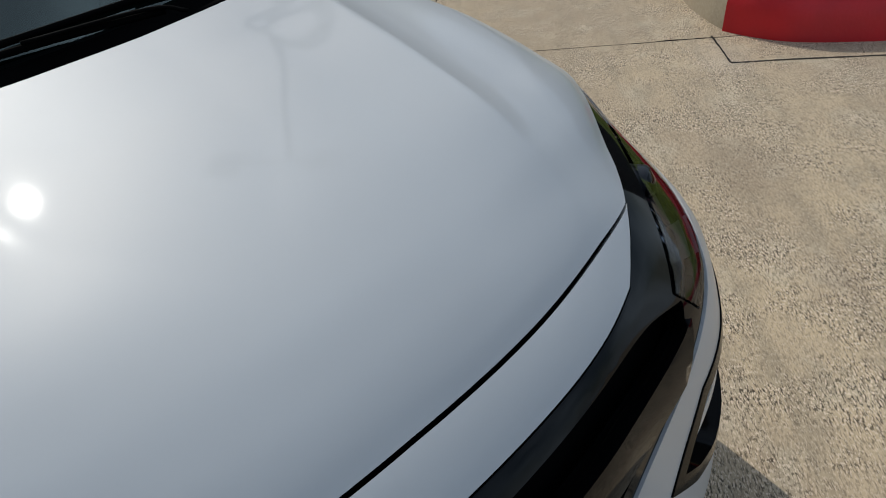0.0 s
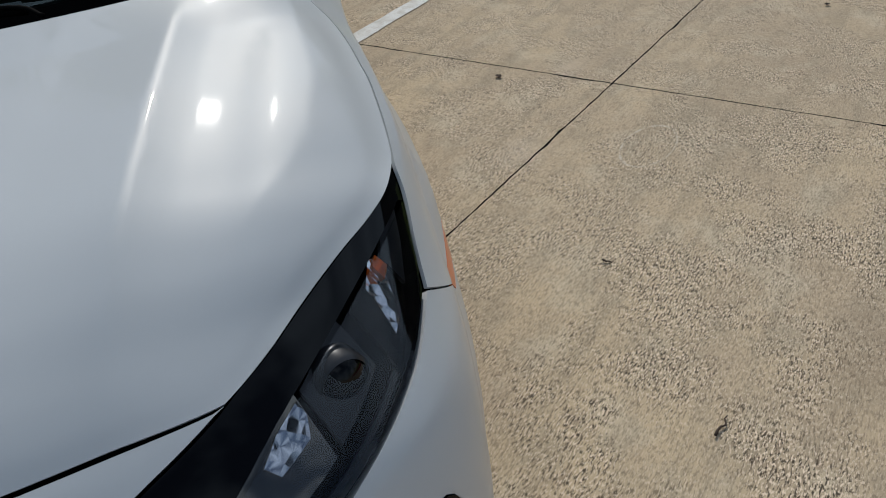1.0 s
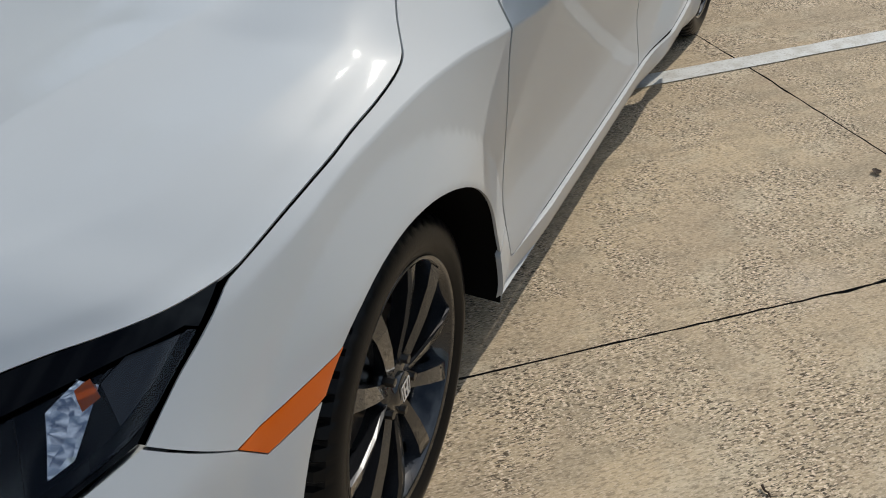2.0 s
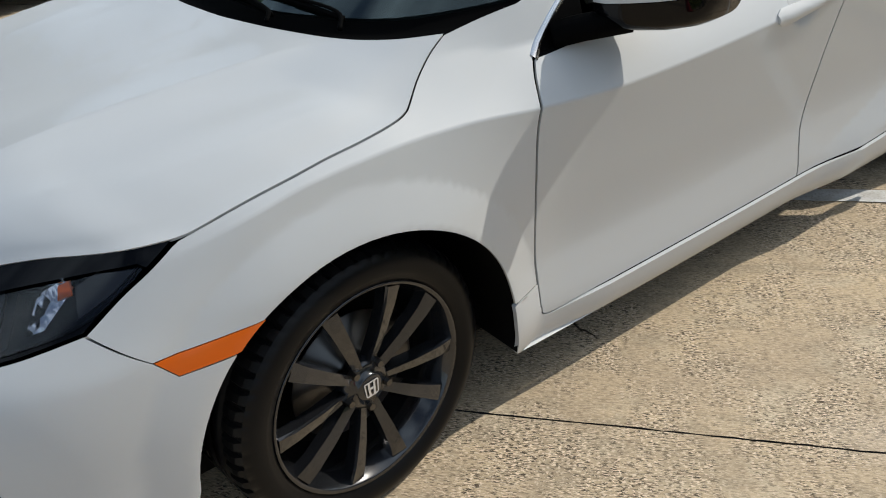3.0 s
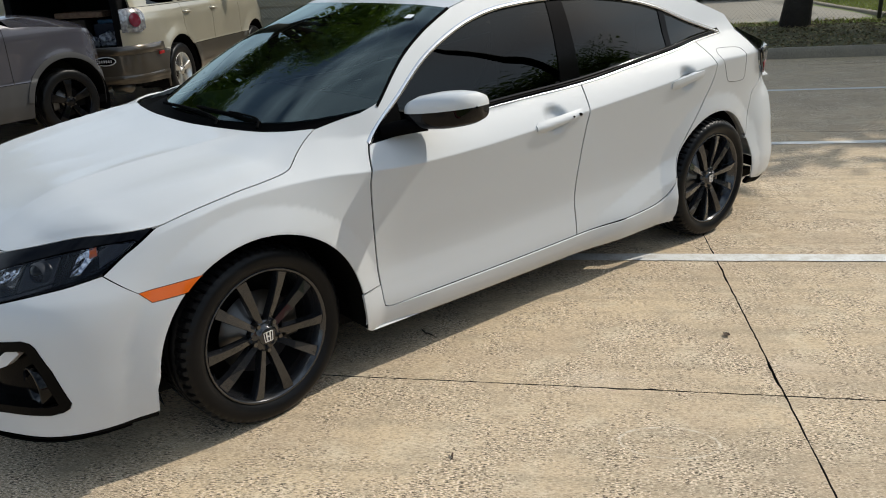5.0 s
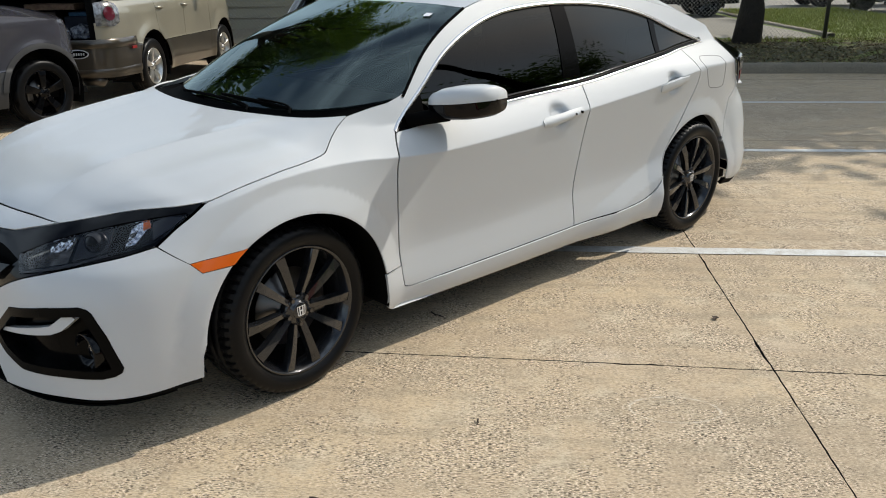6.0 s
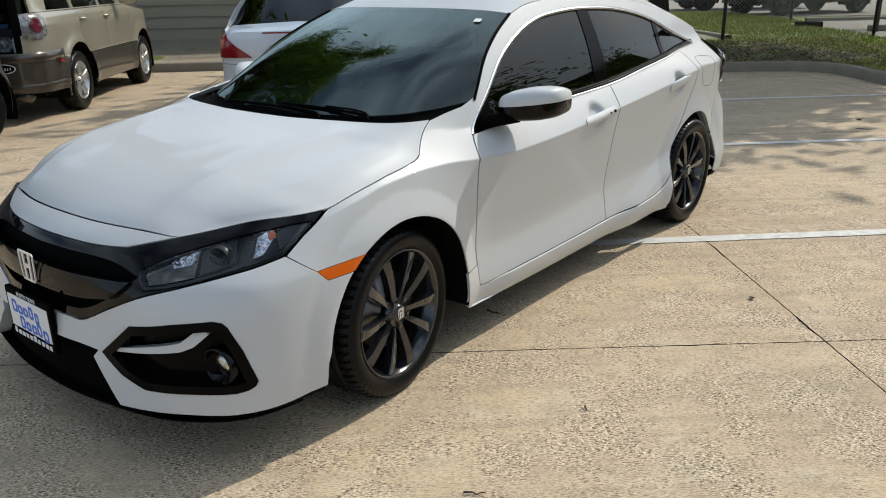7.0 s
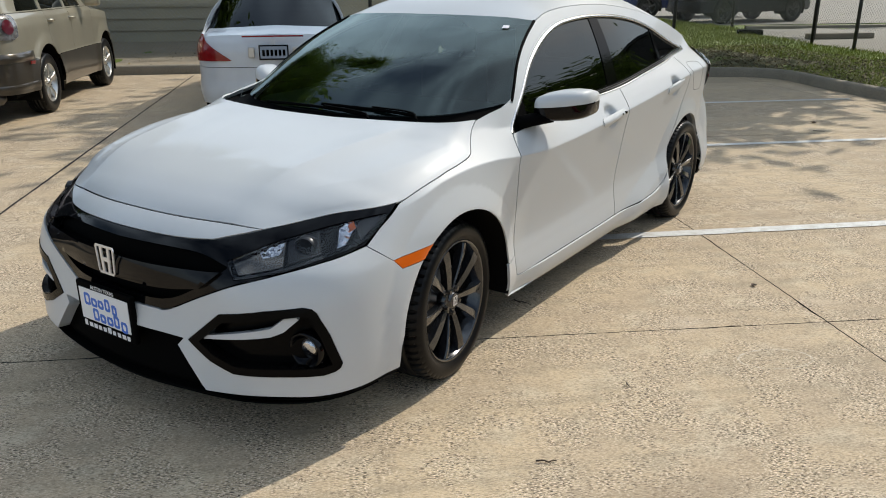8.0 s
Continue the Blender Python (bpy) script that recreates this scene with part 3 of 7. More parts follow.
gap_side = spline([(-0.336, 0.980), (-0.290, 0.953), (-0.240, 0.920), (-0.200, 0.890), (-0.178, 0.877), (-0.140, 0.868), (-0.06, 0.858), (0.040, 0.847), (0.188, 0.822), (0.309, 0.794)], 5)
lamp_edge = spline([(0.309, 0.796), (0.375, 0.757), (0.43, 0.727), (0.500, 0.682)], 5)
door_front = spline([(-0.489, 0.300), (-0.486, 0.362), (-0.478, 0.50), (-0.468, 0.65), (-0.468, 0.78), (-0.490, 0.86), (-0.514, 0.905)], 5)
sill_top = spline([(-0.489, 0.300), (-0.515, 0.267), (-0.7, 0.266), (-1.2, 0.270), (-1.6, 0.277), (-2.0, 0.288), (-2.2, 0.312), (-2.30, 0.375), (-2.318, 0.405)], 6)
door_mid = spline([(-1.600, 0.277), (-1.603, 0.45), (-1.613, 0.58), (-1.635, 0.75), (-1.655, 0.85), (-1.685, 0.971)], 5)
door_rear = spline([(-2.318, 0.405), (-2.36, 0.505), (-2.43, 0.605), (-2.50, 0.685), (-2.58, 0.775), (-2.64, 0.88), (-2.645, 0.965), (-2.60, 1.066)], 5)
belt = spline([(-0.514, 0.905), (-0.8, 0.923), (-1.15, 0.946), (-1.685, 0.971), (-2.048, 1.005), (-2.40, 1.040), (-2.60, 1.066)], 6)
dlo_top = spline([(-2.865, 1.085), (-2.60, 1.168), (-2.40, 1.243), (-2.2, 1.293), (-1.95, 1.325), (-1.70, 1.335), (-1.50, 1.329), (-1.30, 1.308), (-1.1, 1.255), (-0.885, 1.163), (-0.70, 1.04), (-0.60, 0.975), (-0.514, 0.905)], 5)
screen_side = spline([(-0.60, 1.022), (-0.77, 1.165), (-0.93, 1.258), (-1.11, 1.335)], 6)
rail = spline([(-1.11, 1.335), (-1.28, 1.372), (-1.55, 1.392), (-1.9, 1.388), (-2.3, 1.345), (-2.7, 1.262), (-3.0, 1.165)], 6)


def upto(curve, s_end, key=0):
    return curve[curve[:, key] >= s_end - 1e-6]


def slice_s(curve, lo, hi):
    return curve[(curve[:, 0] >= lo - 1e-6) & (curve[:, 0] <= hi + 1e-6)]


arch_f = arc(*AF, 9.2, 171, 40)        # from the amber lamp over the top to the sill seam
fender_poly = np.vstack([[(-0.486, 0.362)], door_front[door_front[:, 1] > 0.37], [(-0.605, 0.992), (-0.60, 1.022)], spline([(-0.60, 1.022), (-0.46, 1.003), (-0.336, 0.980)], 4)[1:], gap_side[1:], lamp_edge[1:],
                         [(0.4095, 0.6150)], arc(*AF, 56.5, 171, 30)])
both("fender", SK, fender_poly, M_PAINT, car, gap=0.0032, h=0.014, crease=shoulder)
both("side_marker", SK, np.vstack([[(0.408, 0.617), (0.375, 0.581)], arc(*AF, 47.0, 57.0, 5)]), M_AMBER, car, "amber side marker lamp", h=0.02, gap=0.0008)
fog_poly = np.array([(1.137, 0.377), (1.006, 0.489), (0.851, 0.516), (0.735, 0.526), (0.710, 0.519), (0.697, 0.505), (0.664, 0.431), (0.632, 0.322), (0.638, 0.306), (0.655, 0.295), (0.688, 0.288), (0.809, 0.291), (0.959, 0.290), (1.048, 0.322)])
fog_right = np.stack([2 * F - fog_poly[:, 0], fog_poly[:, 1]], 1)
nose_low = spline([(0.500, 0.682), (0.604, 0.663), (0.688, 0.650), (0.819, 0.624), (0.95, 0.589), (1.085, 0.531), (1.23, 0.462), (1.30, 0.457), (1.40, 0.456), (F, 0.456)], 5)
bumper_left = np.vstack([nose_low[::-1], [(0.408, 0.617), (0.375, 0.581)], arc(*AF[:2], 0.396, 46.0, 6, 11), [(0.408, 0.30), (0.414, 0.225)], spline([(0.414, 0.221), (0.566, 0.213), (0.70, 0.212), (0.866, 0.217), (1.070, 0.209)], 5), [(1.185, 0.349), (1.160, 0.376), (1.268, 0.378), (F, 0.376)]])
panel("bumper", SK, across(bumper_left, SK), M_PAINT, car, holes=(fog_poly, fog_right), depth=0.045, gap=0.0012)
sill_poly = np.vstack([[(-0.486, 0.362)], sill_top, arc(*AR, 16, 0, 6), [(-2.312, 0.20), (-2.33, 0.172), (-1.4, 0.176), (-0.43, 0.188), (-0.402, 0.205)], arc(*AF, 180, 171.5, 4)])
both("side_sill", SK, sill_poly, M_PAINT, car, depth=0.012, h=0.02, gap=0.0006, bulge=lambda q, z: 0.012 * smooth(-0.50, -0.75, q) * smooth(0.40, 0.30, z))
both("pillar_base", SK, np.array([(-0.42, 0.950), (-0.42, 0.990), (-0.52, 1.006), (-0.60, 1.030), (-0.66, 1.055), (-0.64, 1.00), (-0.60, 0.972)]), M_PAINT, car, lift=-0.0055, h=0.02, gap=0.0)
both("front_door", SK, np.vstack([door_front, slice_s(belt, -1.684, -0.52), door_mid[::-1], slice_s(sill_top, -1.598, -0.49)[::-1]]), M_PAINT, car, h=0.016, gap=0.0038, crease=shoulder)
both("rear_door", SK, np.vstack([door_mid, slice_s(belt, -2.60, -1.688), door_rear[::-1][1:], slice_s(sill_top, -2.317, -1.602)[::-1]]), M_PAINT, car, h=0.016, gap=0.0038, crease=shoulder)
quarter_poly = np.vstack([door_rear, [(-2.865, 1.085)], dlo_top[1:], [(-0.60, 1.022)], screen_side[1:], rail[1:], [(-3.04, 1.10)], spline([(-3.04, 1.10), (-3.08, 0.97), (-3.14, 0.88), (-3.24, 0.81)], 4)[1:], [(-3.10, 0.74), (-3.03, 0.49)], arc(*AR, 150, 16.5, 36)])
both("quarter_panel", SK, quarter_poly, M_PAINT, car, depth=0.02, h=0.018)
both("tail_lamp", SK, np.array([(-3.04, 1.10), (-3.12, 1.05), (-3.30, 0.96), (-3.45, 0.94), (-3.45, 0.86), (-3.28, 0.80), (-3.24, 0.81), (-3.14, 0.88), (-3.08, 0.97)]), M_BLACK, car, "smoked black tail lamp", lift=0.012)
both("tail_lens", SK, np.array([(-3.10, 0.985), (-3.17, 1.005), (-3.34, 0.955), (-3.44, 0.94), (-3.44, 0.905), (-3.30, 0.905), (-3.15, 0.91)]), M_LENSGREY, car, "smoked grey tail lamp lens", lift=0.016)
both("tail_lens", SK, np.array([(-3.17, 0.895), (-3.30, 0.893), (-3.44, 0.895), (-3.44, 0.865), (-3.30, 0.818), (-3.25, 0.822)]), M_RED, car, "red tail lamp lens", lift=0.016)
R = SK.rear
rear_half = np.array([(-3.03, 0.49), (-3.10, 0.74), (-3.24, 0.80), (-3.5, 0.80), (R, 0.80)])
rear_low = np.vstack([[(R, 0.24), (-3.5, 0.23), (-3.2, 0.22), (-3.10, 0.24)], arc(*AR, 185, 150, 8)])
rear_poly = np.vstack([rear_half, np.stack([2 * R - rear_half[::-1, 0], rear_half[::-1, 1]], 1), np.stack([2 * R - rear_low[::-1, 0], rear_low[::-1, 1]], 1), rear_low])
panel("rear_bumper", SK, rear_poly, M_PAINT, car)
both("rear_valance", SK, np.array([(-3.08, 0.250), (-3.20, 0.222), (-3.5, 0.232), (-3.8, 0.238), (-3.8, 0.180), (-3.25, 0.180), (-3.075, 0.205)]), M_MATT, car, "matt black lower rear trim", lift=-0.004, depth=0.02)

# hood
hood_front_l = spline([(0.885, 0.745), (1.05, 0.754), (1.25, 0.757), (F, 0.758)], 8)
lamp_top = spline([(0.309, 0.796), (0.463, 0.788), (0.557, 0.783), (0.72, 0.766), (0.885, 0.745)], 6)
fl = SK.at(hood_front_l[:, 0], hood_front_l[:, 1])
front_edge = np.vstack([fl, fl[::-1][1:] * (1, -1, 1)])
left_edge = np.vstack([SK.at(lamp_top[::-1, 0], lamp_top[::-1, 1]), SK.at(gap_side[::-1, 0], gap_side[::-1, 1])[1:]])
COWL = spline([(-0.334, 0.704, 0.978), (-0.245, 0.662, 0.977), (-0.170, 0.570, 0.976), (-0.122, 0.420, 0.975), (-0.092, 0.200, 0.974), (-0.084, 0.0, 0.974)], 8)
cowl_edge = np.vstack([COWL, COWL[::-1][1:] * (1, -1, 1)])
HN, HM = 90, 181
hood = coons(front_edge, cowl_edge, left_edge, left_edge * (1, -1, 1), HN, HM)
hu, hv = np.linspace(0, 1, HN)[:, None], np.abs(np.linspace(-1, 1, HM))[None, :]
mid_x = hood[:, HM // 2, 0]
mid_z = hermite([-0.10, 0.05, 0.25, 0.45, 0.60, 0.69, 0.74, 0.775], [0.974, 0.953, 0.925, 0.890, 0.853, 0.815, 0.785, 0.757], mid_x)
edge_z = hood[:, 0, 2]
blend = hv ** 3.0
hz_ = mid_z[:, None] * (1 - blend) + edge_z[:, None] * blend
hz_ += (hood[0, :, 2] - hz_[0])[None] * (1 - hu) ** 10 + (hood[-1, :, 2] - hz_[-1])[None] * hu ** 10
hood[..., 2] = hz_
# a raised crease each side that dies out towards the nose, and a softer one outside it
hy = np.abs(hood[..., 1])
hx = hood[..., 0]
def fold(d, inner, outer):
    """A crisp ridge: 1 on the line, falling off over inner and outer widths."""
    w = np.where(d < 0, -d / inner, d / outer)
    return np.clip(1 - w, 0, None) ** 1.6


fade = smooth(0.78, 0.40, hx) * smooth(-0.16, 0.02, hx)
y_in = 0.547 - 0.165 * hx
hood[..., 2] += fade * (0.017 * fold(hy - y_in, 0.16, 0.065) - 0.006 * np.exp(-((hy - y_in - 0.11) / 0.05) ** 2))
# the outer facet falls away towards the wing and the headlamp
y_out = 0.757 - 0.03 * smooth(0.1, 0.3, hx) - 0.14 * smooth(0.26, 0.55, hx)
tent = np.clip(1 - np.where(hy < y_out, (y_out - hy) / 0.55, (hy - y_out) / np.maximum(0.02, np.abs(hood[:, :1, 1]) - y_out)), 0, None)
hood[..., 2] += smooth(0.66, 0.42, hx) * smooth(-0.22, 0.0, hx) * 0.017 * tent * smooth(0.0, 0.05, np.abs(hood[:, :1, 1]) - hy)
grid_ob("hood", hood, M_PAINT, car, depth=0.008, flip=True)
# unseen box added so that no sun leaks through the hollow nose
part("engine_bay_blocker", box_bm(-0.35, -0.62, 0.19, 0.66, 0.52, 0.70, 0.03), M_DARK, car)
# body-coloured strip between hood and grille
strip_low = np.vstack([[(0.905, 0.7395), (1.0, 0.723)], spline([(1.068, 0.7095), (1.18, 0.7055), (1.338, 0.7045), (F, 0.7035)], 8)])
strip_left = np.vstack([hood_front_l[::-1] + (0, -0.0015), strip_low])
panel("nose_strip", SK, across(strip_left, SK), M_PAINT, car, depth=0.02, gap=0.0018)
# black surround from headlamp to headlamp
lens_poly = np.vstack([spline([(0.372, 0.762), (0.42, 0.733), (0.508, 0.690), (0.688, 0.656), (0.80, 0.630), (0.955, 0.603)], 4), spline([(0.992, 0.655), (0.847, 0.708), (0.674, 0.740), (0.482, 0.762), (0.385, 0.769)], 4)])
lens_right = np.stack([2 * F - lens_poly[:, 0], lens_poly[:, 1]], 1)
hole_left = np.vstack([spline([(0.985, 0.640), (1.10, 0.668), (1.25, 0.675), (F, 0.672)], 6), spline([(F, 0.488), (1.26, 0.493), (1.12, 0.548), (1.03, 0.604), (0.985, 0.636)], 4)])
hole_top, hole_low = hole_left[:19], hole_left[19:]
grille_hole = np.vstack([hole_top, np.stack([2 * F - hole_top[::-1, 0], hole_top[::-1, 1]], 1)[1:], np.stack([2 * F - hole_low[::-1, 0], hole_low[::-1, 1]], 1), hole_low[1:]])
black_left = np.vstack([strip_low[::-1], [(0.888, 0.743)], lamp_top[::-1][1:], lamp_edge[1:], nose_low[1:]])
panel("grille_surround", SK, across(black_left, SK), M_BLACK, car, "gloss black grille and headlamp surround", holes=(lens_poly, lens_right, grille_hole), lift=-0.004, depth=0.03, h=0.025)
panel("grille_mesh", SK, grille_hole, M_MATT, car, lift=-0.045, gap=-0.01)
bar = np.vstack([spline([(1.0, 0.628), (1.25, 0.618), (F, 0.616)], 5), spline([(F, 0.616), (2 * F - 1.25, 0.618), (2 * F - 1.0, 0.628)], 5)[1:], [(2 * F - 1.08, 0.562)], spline([(2 * F - 1.08, 0.562), (2 * F - 1.25, 0.535), (F, 0.530)], 5)[1:], spline([(F, 0.530), (1.25, 0.535), (1.08, 0.562)], 5)[1:]])
panel("grille_bar", SK, bar, M_BLACK, car, "gloss black grille bar", lift=0.002, depth=0.035, h=0.02, bulge=lambda s, z: 0.012 * np.cos(np.clip((z - 0.575) / 0.05, -1.5, 1.5)))
for right in (False, True):
    sg = -1 if right else 1
    lamp = panel("headlamp", SK, lens_poly, M_CLEAR, car, "smoked clear headlamp lens", right=right, h=0.03, depth=0.003)
    hv_, hf_, hn_ = panel_mesh(SK, lens_poly, lift=-0.05, gap=-0.012, h=0.04)
    mesh_ob("housing", hv_ * (1, sg, 1), hf_ if not right else [q[::-1] for q in hf_], M_MATT, lamp)
    wv_, wf_, wn_ = panel_mesh(SK, fog_poly, lift=-0.055, gap=-0.005)
    fog = mesh_ob("fog_recess", wv_ * (1, sg, 1), wf_ if not right else [q[::-1] for q in wf_], M_SATIN, car, True, None, "black fog lamp recess")
    ring = inset(fog_poly, 0.028)
    panel("fog_frame", SK, fog_poly, M_SATIN, car, "gloss black fog lamp surround", right=right, holes=(ring,), lift=0.003, depth=0.058, gap=0.0)
    panel("fog_blade", SK, np.array([(1.099, 0.393), (1.081, 0.404), (0.865, 0.452), (0.837, 0.459), (0.785, 0.499), (0.765, 0.500), (0.744, 0.486), (0.795, 0.441), (0.837, 0.424), (1.076, 0.387)]), M_PAINT, car, "body-coloured blade across the fog lamp recess", right=right, lift=-0.006, depth=0.03, h=0.02)
intake_left = np.array([(F, 0.383), (1.30, 0.384), (1.15, 0.382), (1.175, 0.350), (1.06, 0.20), (1.09, 0.165), (F, 0.155)])
panel("lower_intake", SK, across(intake_left, SK), M_MATT, car, "matt black lower air intake", lift=-0.05, gap=-0.006)
lip_left = np.array([(F, 0.178), (1.1, 0.190), (0.9, 0.203), (0.66, 0.206), (0.44, 0.216), (0.44, 0.206), (0.66, 0.192), (0.82, 0.196), (0.9, 0.199), (1.08, 0.178), (F, 0.15)])
panel("front_lip", SK, across(lip_left, SK), M_MATT, car, "matt black lip spoiler under the bumper", lift=-0.012)

# near-black backing added so that no lit paving shows through the nose
panel("nose_backing", SK, across(np.array([(F, 0.735), (1.1, 0.735), (0.85, 0.73), (0.66, 0.72), (0.62, 0.40), (0.66, 0.18), (F, 0.16)]), SK), M_DARK, car, lift=-0.085, h=0.06)
# filler shelf added behind the lip; it also blocks sun leaking underneath
shelf_s = np.concatenate([np.linspace(0.50, F, 24), np.linspace(F, 2 * F - 0.50, 24)[1:]])
shelf = np.array([SK.at(shelf_s, 0.184 + 0.012 * smooth(0.80, 0.50, np.minimum(shelf_s, 2 * F - shelf_s)), k) for k in (-0.014, -0.10, -0.22, -0.40)])
grid_ob("lip_shelf", shelf, M_MATT, car, depth=0.006, flip=True)

# near-black sheet under the panels, in place of the shade in the gaps
shell = np.vstack([[(0.60, 0.645), (0.43, 0.665), (0.36, 0.73)], [(0.29, 0.785), (-0.13, 0.85), (-0.30, 0.95), (-0.62, 1.0), (-2.6, 1.05), (-3.0, 0.95), (-3.12, 0.62), (-3.5, 0.62), (-3.5, 0.25), (-3.13, 0.25)], arc(AR[0], AR[1], 0.41, 160, 0, 20), [(-2.29, 0.2), (-0.41, 0.2)], arc(AF[0], AF[1], 0.41, 180, 0, 20), [(0.42, 0.2), (0.60, 0.2)]])
both("gap_shade_backing", SK, shell, M_DARK, car, lift=-0.0085, h=0.04, gap=0, depth=0.002)
ub = box_bm(-3.40, -0.70, 0.17, 0.55, 0.70, 0.22)
box_bm(0.50, -0.52, 0.165, 0.80, 0.52, 0.22, bm=ub)
part("underbody", ub, M_DARK, car)
for cx in (0.0, -2.70):
    for sg in (1, -1):
        t = np.radians(np.linspace(-12, 192 if cx == 0 else 198, 30))
        g = np.stack([np.stack([cx + 0.405 * np.cos(t), np.full(30, sg * y), 0.30 + 0.405 * np.sin(t)], -1) for y in (0.50, 0.70, 0.884 if cx == 0 else 0.80)])
        grid_ob("wheel_liner", g, M_DARK, car, flip=sg > 0)
        disc = np.stack([np.stack([cx + r * np.cos(t), np.full(30, sg * 0.5), 0.30 + r * np.sin(t)], -1) for r in (0.02, 0.405)])
        grid_ob("liner_wall", disc, M_DARK, car, flip=sg < 0)

# glasshouse
scr = SK.at(screen_side[:, 0], screen_side[:, 1], -0.006)
top_l = spline([tuple(scr[-1]), (-1.062, 0.45, 1.350), (-1.028, 0.2, 1.357), (-1.018, 0.0, 1.358)], 8)
low_l = spline([tuple(scr[0]), (-0.45, 0.68, 1.000), (-0.30, 0.55, 0.985), (-0.205, 0.25, 0.975), (-0.195, 0.0, 0.974)], 8)
mir = lambda c: np.vstack([c, c[::-1][1:] * (1, -1, 1)])
ws = coons(mir(low_l), mir(top_l), scr, scr * (1, -1, 1), 24, 41)
grid_ob("windscreen", ws, M_WSCREEN, car, "clear windscreen with a green tint", flip=True)
sticker = ws[19:21, 3:5] + np.array((0.004, 0.0, 0.005))
grid_ob("sticker", sticker, M_WHITE, car, "small white sticker in the windscreen corner", flip=True)
cow = coons(cowl_edge + (0, 0, -0.012), mir(low_l) + (0.0, 0, -0.006), np.vstack([cowl_edge[0] + (0, 0, -0.012), low_l[0] + (0, 0, -0.006)]), np.vstack([cowl_edge[-1] + (0, 0, -0.012), low_l[0] * (1, -1, 1) + (0, 0, -0.006)]), 6, 41)
cow[1:-1, :, 2] -= 0.02
grid_ob("cowl", cow, M_MATT, car, "matt black cowl panel", flip=True)
rl = SK.at(rail[:, 0], rail[:, 1], -0.003)
roof_rear_l = spline([tuple(rl[-1]), (-3.05, 0.4, 1.215), (-3.07, 0.0, 1.235)], 8)
roof = coons(mir(top_l), mir(roof_rear_l), rl, rl * (1, -1, 1), 40, 41)
rv = np.linspace(-1, 1, 41)[None, :]
ru = np.linspace(0, 1, 40)[:, None]
roof[..., 2] += 0.082 * 4 * ru * (1 - ru) * (1 - rv ** 4)
grid_ob("roof", roof, M_PAINT, car, depth=0.01, flip=True)
sunroof = roof[4:16, 9:32].copy()
sunroof[..., 2] += 0.005
grid_ob("sunroof", sunroof, M_SATIN, car, "dark glass sunroof", depth=0.004, flip=True)
tail_pts = [SK.at(R * 0 + np.array([-3.24, -3.3, -3.42, R]), np.array([0.80, 0.80, 0.80, 0.80]))]
hatch = coons(mir(roof_rear_l), mir(spline([tuple(q) for q in tail_pts[0]], 8)), np.vstack([roof_rear_l[0], (-3.1, 0.68, 1.05), tail_pts[0][0]]), np.vstack([roof_rear_l[0], (-3.1, 0.68, 1.05), tail_pts[0][0]]) * (1, -1, 1), 16, 31)
grid_ob("tailgate", hatch, M_PAINT, car, depth=0.01, flip=True)

# side glass, pillars and bright trim
dl = np.vstack([belt, [(-2.865, 1.085)], dlo_top[1:-1]])


def clip_s(lo_line, hi_line, base=None):
    """The window opening between two slanting lines, each given by its foot and head."""
    (a0, z0), (a1, z1) = hi_line
    (b0, y0), (b1, y1) = lo_line
    top = dlo_top[::-1]
    at = lambda p, q, z: p[0] + (q[0] - p[0]) * (z - p[1]) / (q[1] - p[1])
    low = [p for p in np.vstack([belt, [(-2.865, 1.085)]]) if at(*lo_line, p[1]) < p[0] < at(*hi_line, p[1])]
    upp = [p for p in top if at(*lo_line, p[1]) < p[0] < at(*hi_line, p[1])]
    pol = [hi_line[0]] + low + [lo_line[0], lo_line[1]] + upp[::-1] + [hi_line[1]]
    return np.array(pol)


L0 = ((-0.690, 0.917), (-0.70, 1.038))
L1, L2 = ((-1.565, 0.9665), (-1.655, 1.333)), ((-1.697, 0.9735), (-1.755, 1.334))
L3, L4 = ((-2.36, 1.037), (-2.40, 1.241)), ((-2.40, 1.041), (-2.445, 1.226))
both("sail_panel", SK, np.array([(-0.516, 0.908), (-0.60, 0.912), (-0.690, 0.917), (-0.70, 1.036), (-0.605, 0.975)]), M_MATT, car, "matt black mirror base panel", lift=-0.002)
both("door_glass", SK, clip_s(L1, L0), M_TINT, car, "dark tinted door window", lift=-0.008, gap=0.0, depth=0.002)
both("pillar_cover", SK, clip_s(L2, L1), M_SATIN, car, "gloss black pillar cover", lift=-0.004, gap=0.0015)
both("door_glass", SK, clip_s(L3, L2), M_TINT, car, "dark tinted door window", lift=-0.008, gap=0.0, depth=0.002)
both("pillar_cover", SK, clip_s(L4, L3), M_SATIN, car, "gloss black window divider", lift=-0.004, gap=0.0)
both("quarter_glass", SK, clip_s(((-2.875, 1.0845), (-2.875, 1.0855)), L4), M_TINT, car, "dark tinted quarter window", lift=-0.008, gap=0.0, depth=0.002)


def trim(curve, width, mat, name, label, lift=0.004, shift=0.0):
    c = resample(curve, max(20, int(len(curve) * 1.2)))
    t = np.gradient(c, axis=0)
    n = np.stack([-t[:, 1], t[:, 0]], 1) / np.linalg.norm(t, axis=1)[:, None]
    rows = []
    for off, lf in ((-0.5, -0.006), (-0.5, lift * 0.6), (0.0, lift), (0.5, lift * 0.6), (0.5, -0.006)):
        q = c + n * (shift + off * width)
        rows.append(SK.at(q[:, 0], q[:, 1], lf))
    g = np.array(rows)
    for sg in (1, -1):
        grid_ob(name, g * (1, sg, 1), mat, car, label, flip=sg > 0)


